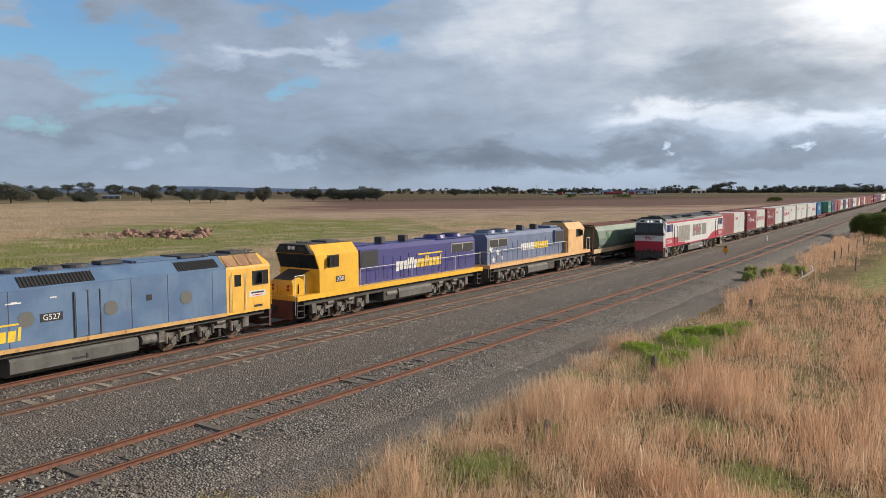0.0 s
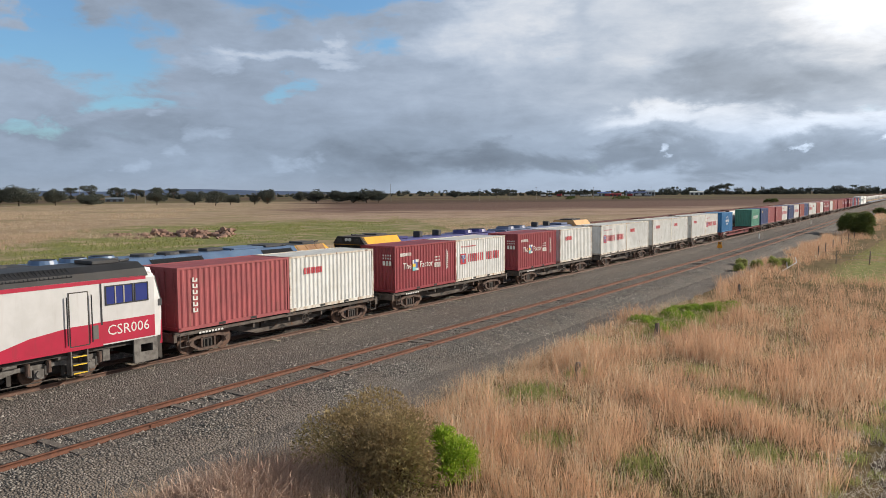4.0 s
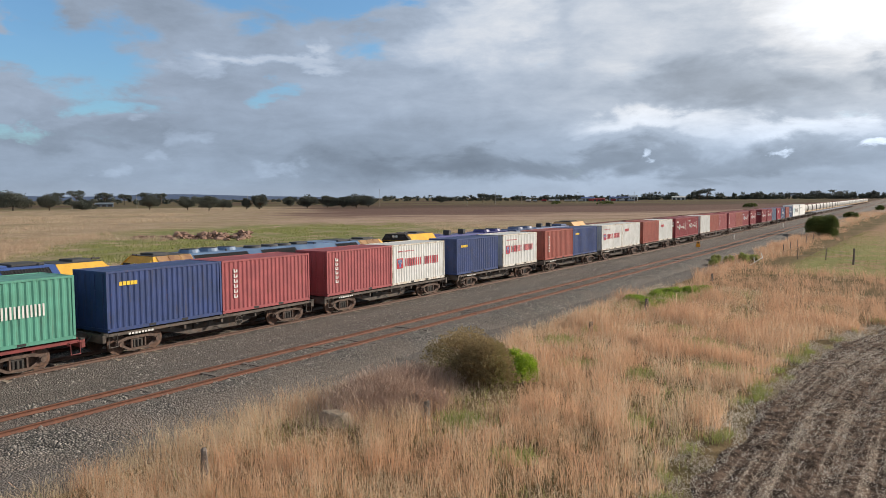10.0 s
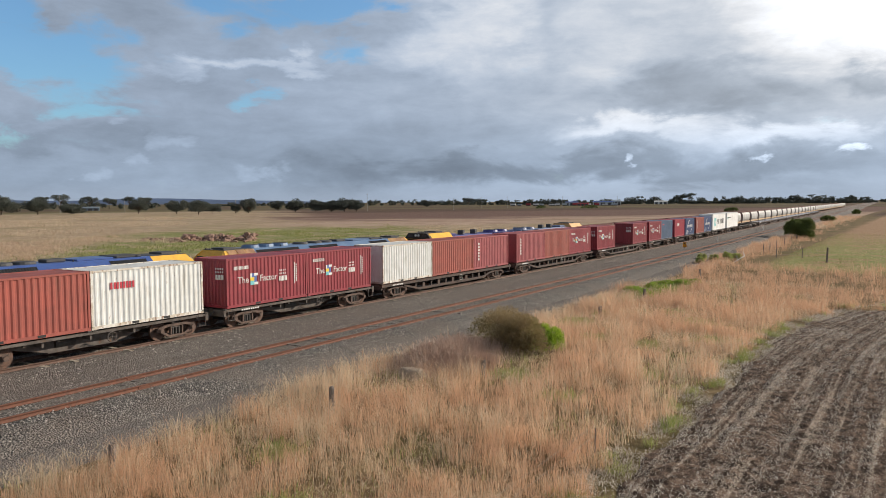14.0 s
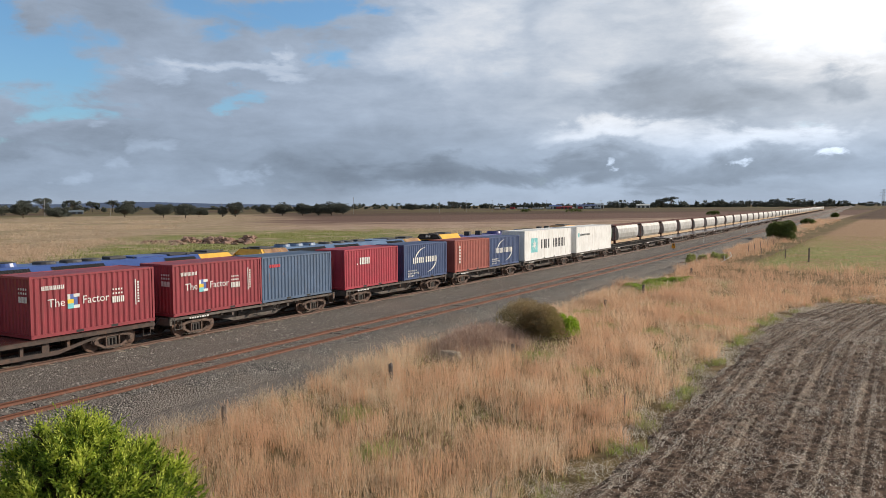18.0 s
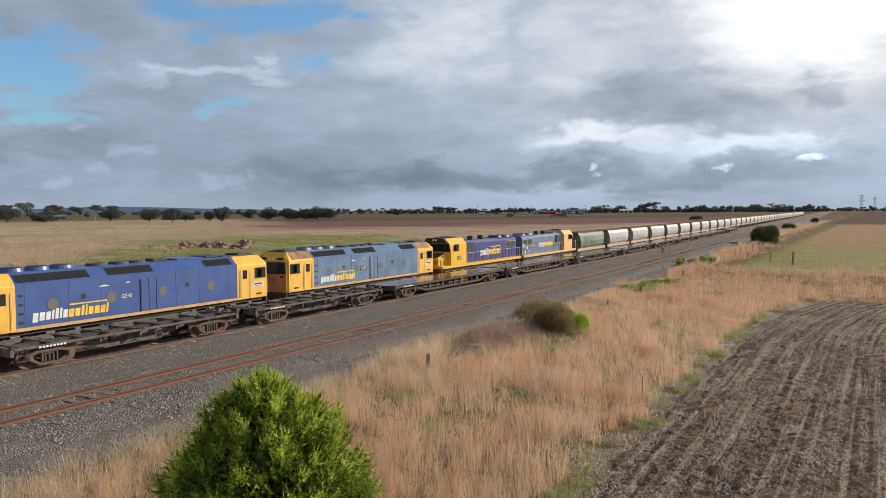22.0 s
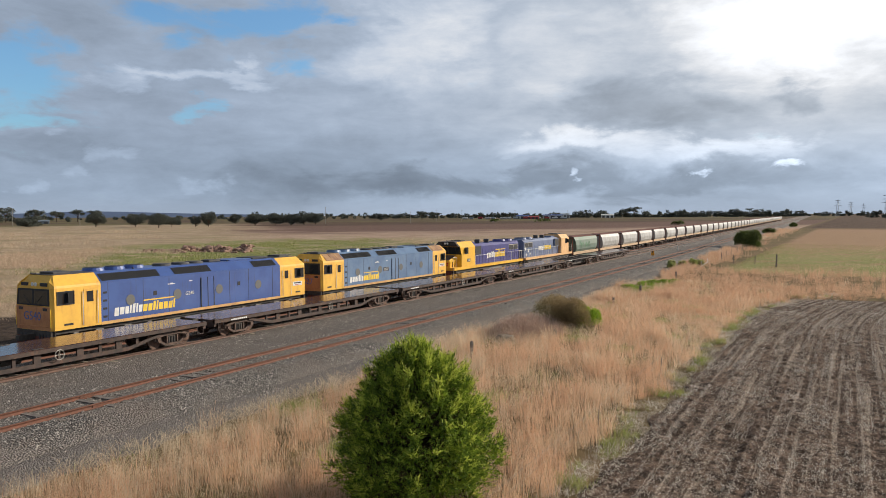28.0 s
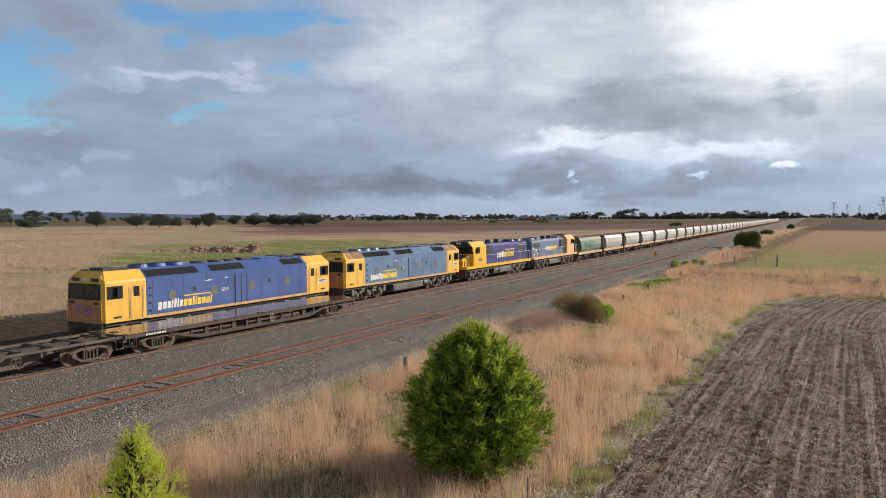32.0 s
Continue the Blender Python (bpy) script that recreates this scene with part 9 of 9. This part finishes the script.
def build_rubble():
    """A bank of dug red-brown clods out in the west paddock."""
    clay = surface("clay_clod", (0.36, 0.225, 0.17), (0.22, 0.14, 0.11), 2.0, 0.95, bump=0.8, bump_scale=6)
    root = thing("earth_bank", "long heap of red brown clods in dry grass", "earth")
    r = random.Random(9)
    meshes = []
    for v in range(9):
        bm = bmesh.new()
        bmesh.ops.create_icosphere(bm, subdivisions=1, radius=1)
        for q in bm.verts:
            q.co = Vector((q.co.x * 1.25, q.co.y, q.co.z * 0.8)) * r.uniform(0.68, 1.25)
        meshes.append(mesh_of("clod", bm, clay))
    for v in range(210):
        t, side = r.random() ** 0.8, r.gauss(0, 2.2)
        ridge = (1.25 if t > 0.35 else 0.55) * (0.75 + 0.25 * math.sin(t * 21))
        s = r.uniform(0.28, 0.78) * (1.0 if t > 0.35 else 0.7)
        o = new("clod", meshes[v % 9])
        o.parent = root
        o.location = (-96 + 18 * t - side * 0.75, 71 + 12 * t + side, max(0.1, ridge * math.exp(-(side / 2.0) ** 2) * r.uniform(0.3, 1.0)))
        o.rotation_euler = (r.uniform(-0.5, 0.5), r.uniform(-0.5, 0.5), r.uniform(0, 6))
        o.scale = (s, s, s)
    root.location = (0, 0, GROUND_Z - 0.25)
    rr = np.random.default_rng(3)
    k = 2600
    t, sd = rr.uniform(-0.9, 0.45, k), rr.normal(0, 3.2, k)
    blades("bank_grass", -95 + 18 * t - sd * 0.75, 70 + 12 * t + sd, GROUND_Z - 0.2, rr.uniform(0.3, 0.9, k), rr.uniform(0.05, 0.10, k), 1.2, FIELD_STRAW, "dry grass round the earth bank", "grass", 91)


def build_boulder():
    stone = surface("tan_stone", (0.40, 0.33, 0.25), (0.27, 0.22, 0.17), 3.0, 0.9, grime_amount=0.3, bump=0.6, bump_scale=9)
    b = thing("boulder", "low tan boulder in dry grass beside the track", "rock")
    bm = bmesh.new()
    bmesh.ops.create_icosphere(bm, subdivisions=3, radius=1)
    for v in bm.verts:
        n = 1 + 0.22 * noise.noise(v.co * 1.3) + 0.10 * noise.noise(v.co * 3.1)
        v.co = Vector((v.co.x * 0.62 * n, v.co.y * 0.48 * n, min(v.co.z, 0.72) * 0.52 * n))
    part("stone", bm, stone, b)
    b.location = (14.15, 3.2, GROUND_Z + 0.02)


def shed(x, y, turn, lx, ly, high, wall, roof, label):
    s = thing("shed", label, "shed")
    part("wall", boxes([(-lx, lx, -ly, ly, 0, high)]), wall, s)
    part("roof", prism_x([(-ly - 0.4, high), (0, high + ly * 0.28), (ly + 0.4, high), (ly + 0.4, high - 0.15), (-ly - 0.4, high - 0.15)], -lx - 0.3, lx + 0.3), roof, s)
    for i in range(3):
        a = -lx + (i + 0.5) * 2 * lx / 3
        part("door", boxes([(a - lx / 5, a + lx / 5, -ly - 0.1, -ly - 0.02, 0, high * 0.8)]), ROOF_DARK, s)
    s.matrix_basis = Matrix.Translation((x, y, GROUND_Z - 0.3)) @ Matrix.Rotation(turn, 4, "Z")


# pylon steel, its colour paled and blued to stand for distance haze
HAZED_STEEL = surface("hazed_pylon_steel", (0.42, 0.46, 0.52), (0.36, 0.40, 0.46), 0.5, 0.6)


def pylon(x, y, high):
    p = thing("power_pylon", "steel lattice power pylon, paled by painted haze", "pylon", "power pylons")
    bm = bmesh.new()
    w0, w1 = high * 0.11, high * 0.025
    lv = 8
    for k in range(lv):
        a, b = k / lv, (k + 1) / lv
        wa, wb = w0 + (w1 - w0) * a ** 0.7, w0 + (w1 - w0) * b ** 0.7
        c = [((sx * wa, sy * wa, a * high), (sx * wb, sy * wb, b * high)) for sx, sy in ((-1, -1), (1, -1), (1, 1), (-1, 1))]
        for i in range(4):
            add_rod(bm, c[i][0], c[i][1], 0.12, 4)
            add_rod(bm, c[i][0], c[(i + 1) % 4][1], 0.09, 4)
            add_rod(bm, c[i][1], c[(i + 1) % 4][0], 0.09, 4)
    part("tower", bm, HAZED_STEEL, p)
    for k, (f, l) in enumerate(((0.64, 0.22), (0.80, 0.19), (0.95, 0.15))):
        part("cross_arm", rods([((-l * high, 0, f * high), (l * high, 0, f * high), 0.22), ((-l * high, 0, f * high), (0, 0, (f + 0.04) * high), 0.14), ((l * high, 0, f * high), (0, 0, (f + 0.04) * high), 0.14)], 4), HAZED_STEEL, p)
    p.matrix_basis = Matrix.Translation((x, y, GROUND_Z - 0.5)) @ Matrix.Rotation(0.25, 4, "Z")


def build_far():
    tin = surface("tin_wall", (0.40, 0.45, 0.50), (0.32, 0.36, 0.40), 0.3, 0.5, 0.3)
    dull = surface("dull_tin", (0.16, 0.20, 0.24), (0.12, 0.15, 0.18), 0.3, 0.6)
    pale = surface("pale_wall", (0.72, 0.72, 0.70), (0.62, 0.62, 0.60), 0.3, 0.6)
    red = surface("red_wall", (0.40, 0.05, 0.06), None, 0.3, 0.6)
    blue = surface("blue_roof", (0.06, 0.12, 0.36), None, 0.3, 0.6)
    shed(-640, 412, radians(55), 8, 5, 2.8, dull, dull, "pale blue grey farm shed among trees")
    shed(-352, 1290, radians(18), 11, 6, 5.0, pale, pale, "long white shed before dark trees")
    shed(-377, 1135, radians(18), 7, 6, 6.5, tin, tin, "grey metal silo shed")
    shed(-372, 984, radians(18), 8, 3, 3.4, red, red, "red transport shed far across the paddock")
    shed(-352, 1010, radians(18), 14, 4, 5.5, tin, blue, "blue roofed open shed far across the paddock")
    shed(-395, 1000, radians(18), 9, 4, 5.0, tin, blue, "blue roofed open shed far across the paddock")
    r = random.Random(12)
    for i in range(14):
        v = thing("parked_trailer", "pale parked trailer far across the paddock", "trailer", "far trailers")
        lx = r.uniform(2.5, 5)
        part("body", box(-lx, lx, -1.2, 1.2, 0.9, r.uniform(2.4, 3.6), bevel=0.1), (pale, tin, red)[i % 3 if i % 5 else 0], v)
        part("chassis", boxes([(-lx, lx, -1.0, 1.0, 0.0, 0.9)]), DARK_STEEL, v)
        v.matrix_basis = Matrix.Translation((-470 + i * 10.5 + r.uniform(-3, 3), 960 + i * 3.5, GROUND_Z)) @ Matrix.Rotation(0.3, 4, "Z")
    for x, y, h in ((4, 1661, 33), (26, 2061, 33), (57, 2461, 33), (75, 1260, 34), (120, 1700, 33)):
        pylon(x, y, h)
    for x, y, h in ((-492, 293, 13), (-470, 330, 10), (-420, 392, 10), (-341, 456, 14), (-300, 520, 10), (-330, 620, 12), (-312, 640, 12), (-280, 700, 12), (-250, 780, 12)):
        p = thing("power_pole", "thin pale power pole in a paddock", "pole", "power poles")
        part("mast", rod((0, 0, 0), (0, 0, h), 0.17, 6, 0.11), MESH_GREY, p)
        part("cross_arm", rod((-1.0, 0.6, h * 0.94), (1.0, -0.6, h * 0.94), 0.09, 4), MESH_GREY, p)
        p.location = (x, y, GROUND_Z - 0.3)


build_fences()
build_sign()
build_rubble()
build_boulder()
build_far()


# ---- sleepers: the near ones one by one, the rest joined ----
def build_sleepers():
    rng = random.Random(11)
    for name, tx, tz, mt, pitch, half, wide, lab in (
        ("track_a", TRACK_A, RAIL_A, TIMBER, 0.68, 1.28, 0.115, "weathered timber sleepers under the far track"),
        ("track_b", TRACK_B, RAIL_B, CONCRETE, 0.66, 1.25, 0.11, "pale concrete sleepers half buried in ballast"),
        ("track_c", TRACK_C, RAIL_C, TIMBER, 0.70, 1.30, 0.12, "grey timber sleepers half buried in ballast"),
    ):
        root = thing(name, lab, "sleepers", kind="structure")
        meshes = []
        for v in range(4):
            bm = bmesh.new()
            add_box(bm, -half, half, -wide, wide, -0.14, 0.012 * (v - 1))
            for q in bm.verts:
                q.co += Vector((rng.uniform(-0.03, 0.03), rng.uniform(-0.014, 0.014), rng.uniform(-0.01, 0.01)))
            meshes.append(mesh_of("sleeper", bm, mt))
        far_v, far_f = [], []
        y, n = -58.0, 0
        while y < 330:
            buried = rng.random() < (0.28 if name == "track_c" else 0.15)
            z = tz - 0.172 - (0.05 if buried else rng.uniform(-0.022, 0.010))
            if n < 290:
                ob = new("sleeper", meshes[rng.randrange(4)])
                ob.parent = root
                ob.matrix_basis = on_line(tx, y, z) @ Matrix.Rotation(rng.uniform(-0.02, 0.02), 4, "Z")
            else:
                c = len(far_v)
                x0 = tx + bend(y)
                far_v += [(x0 - half, y - wide, z), (x0 + half, y - wide, z), (x0 + half, y + wide, z), (x0 - half, y + wide, z)]
                far_f.append((c, c + 1, c + 2, c + 3))
            y += pitch
            n += 1
        if far_f:
            tagged(raw("far_sleepers", far_v, far_f, mt, root), kind="stuff")


build_sleepers()


def motions():
    for ob, mark, z in MOVERS:
        walk(ob, [(t, on_line(TRACK_B, mark - run(t), z)) for t in range(0, 33, 2)])


motions()
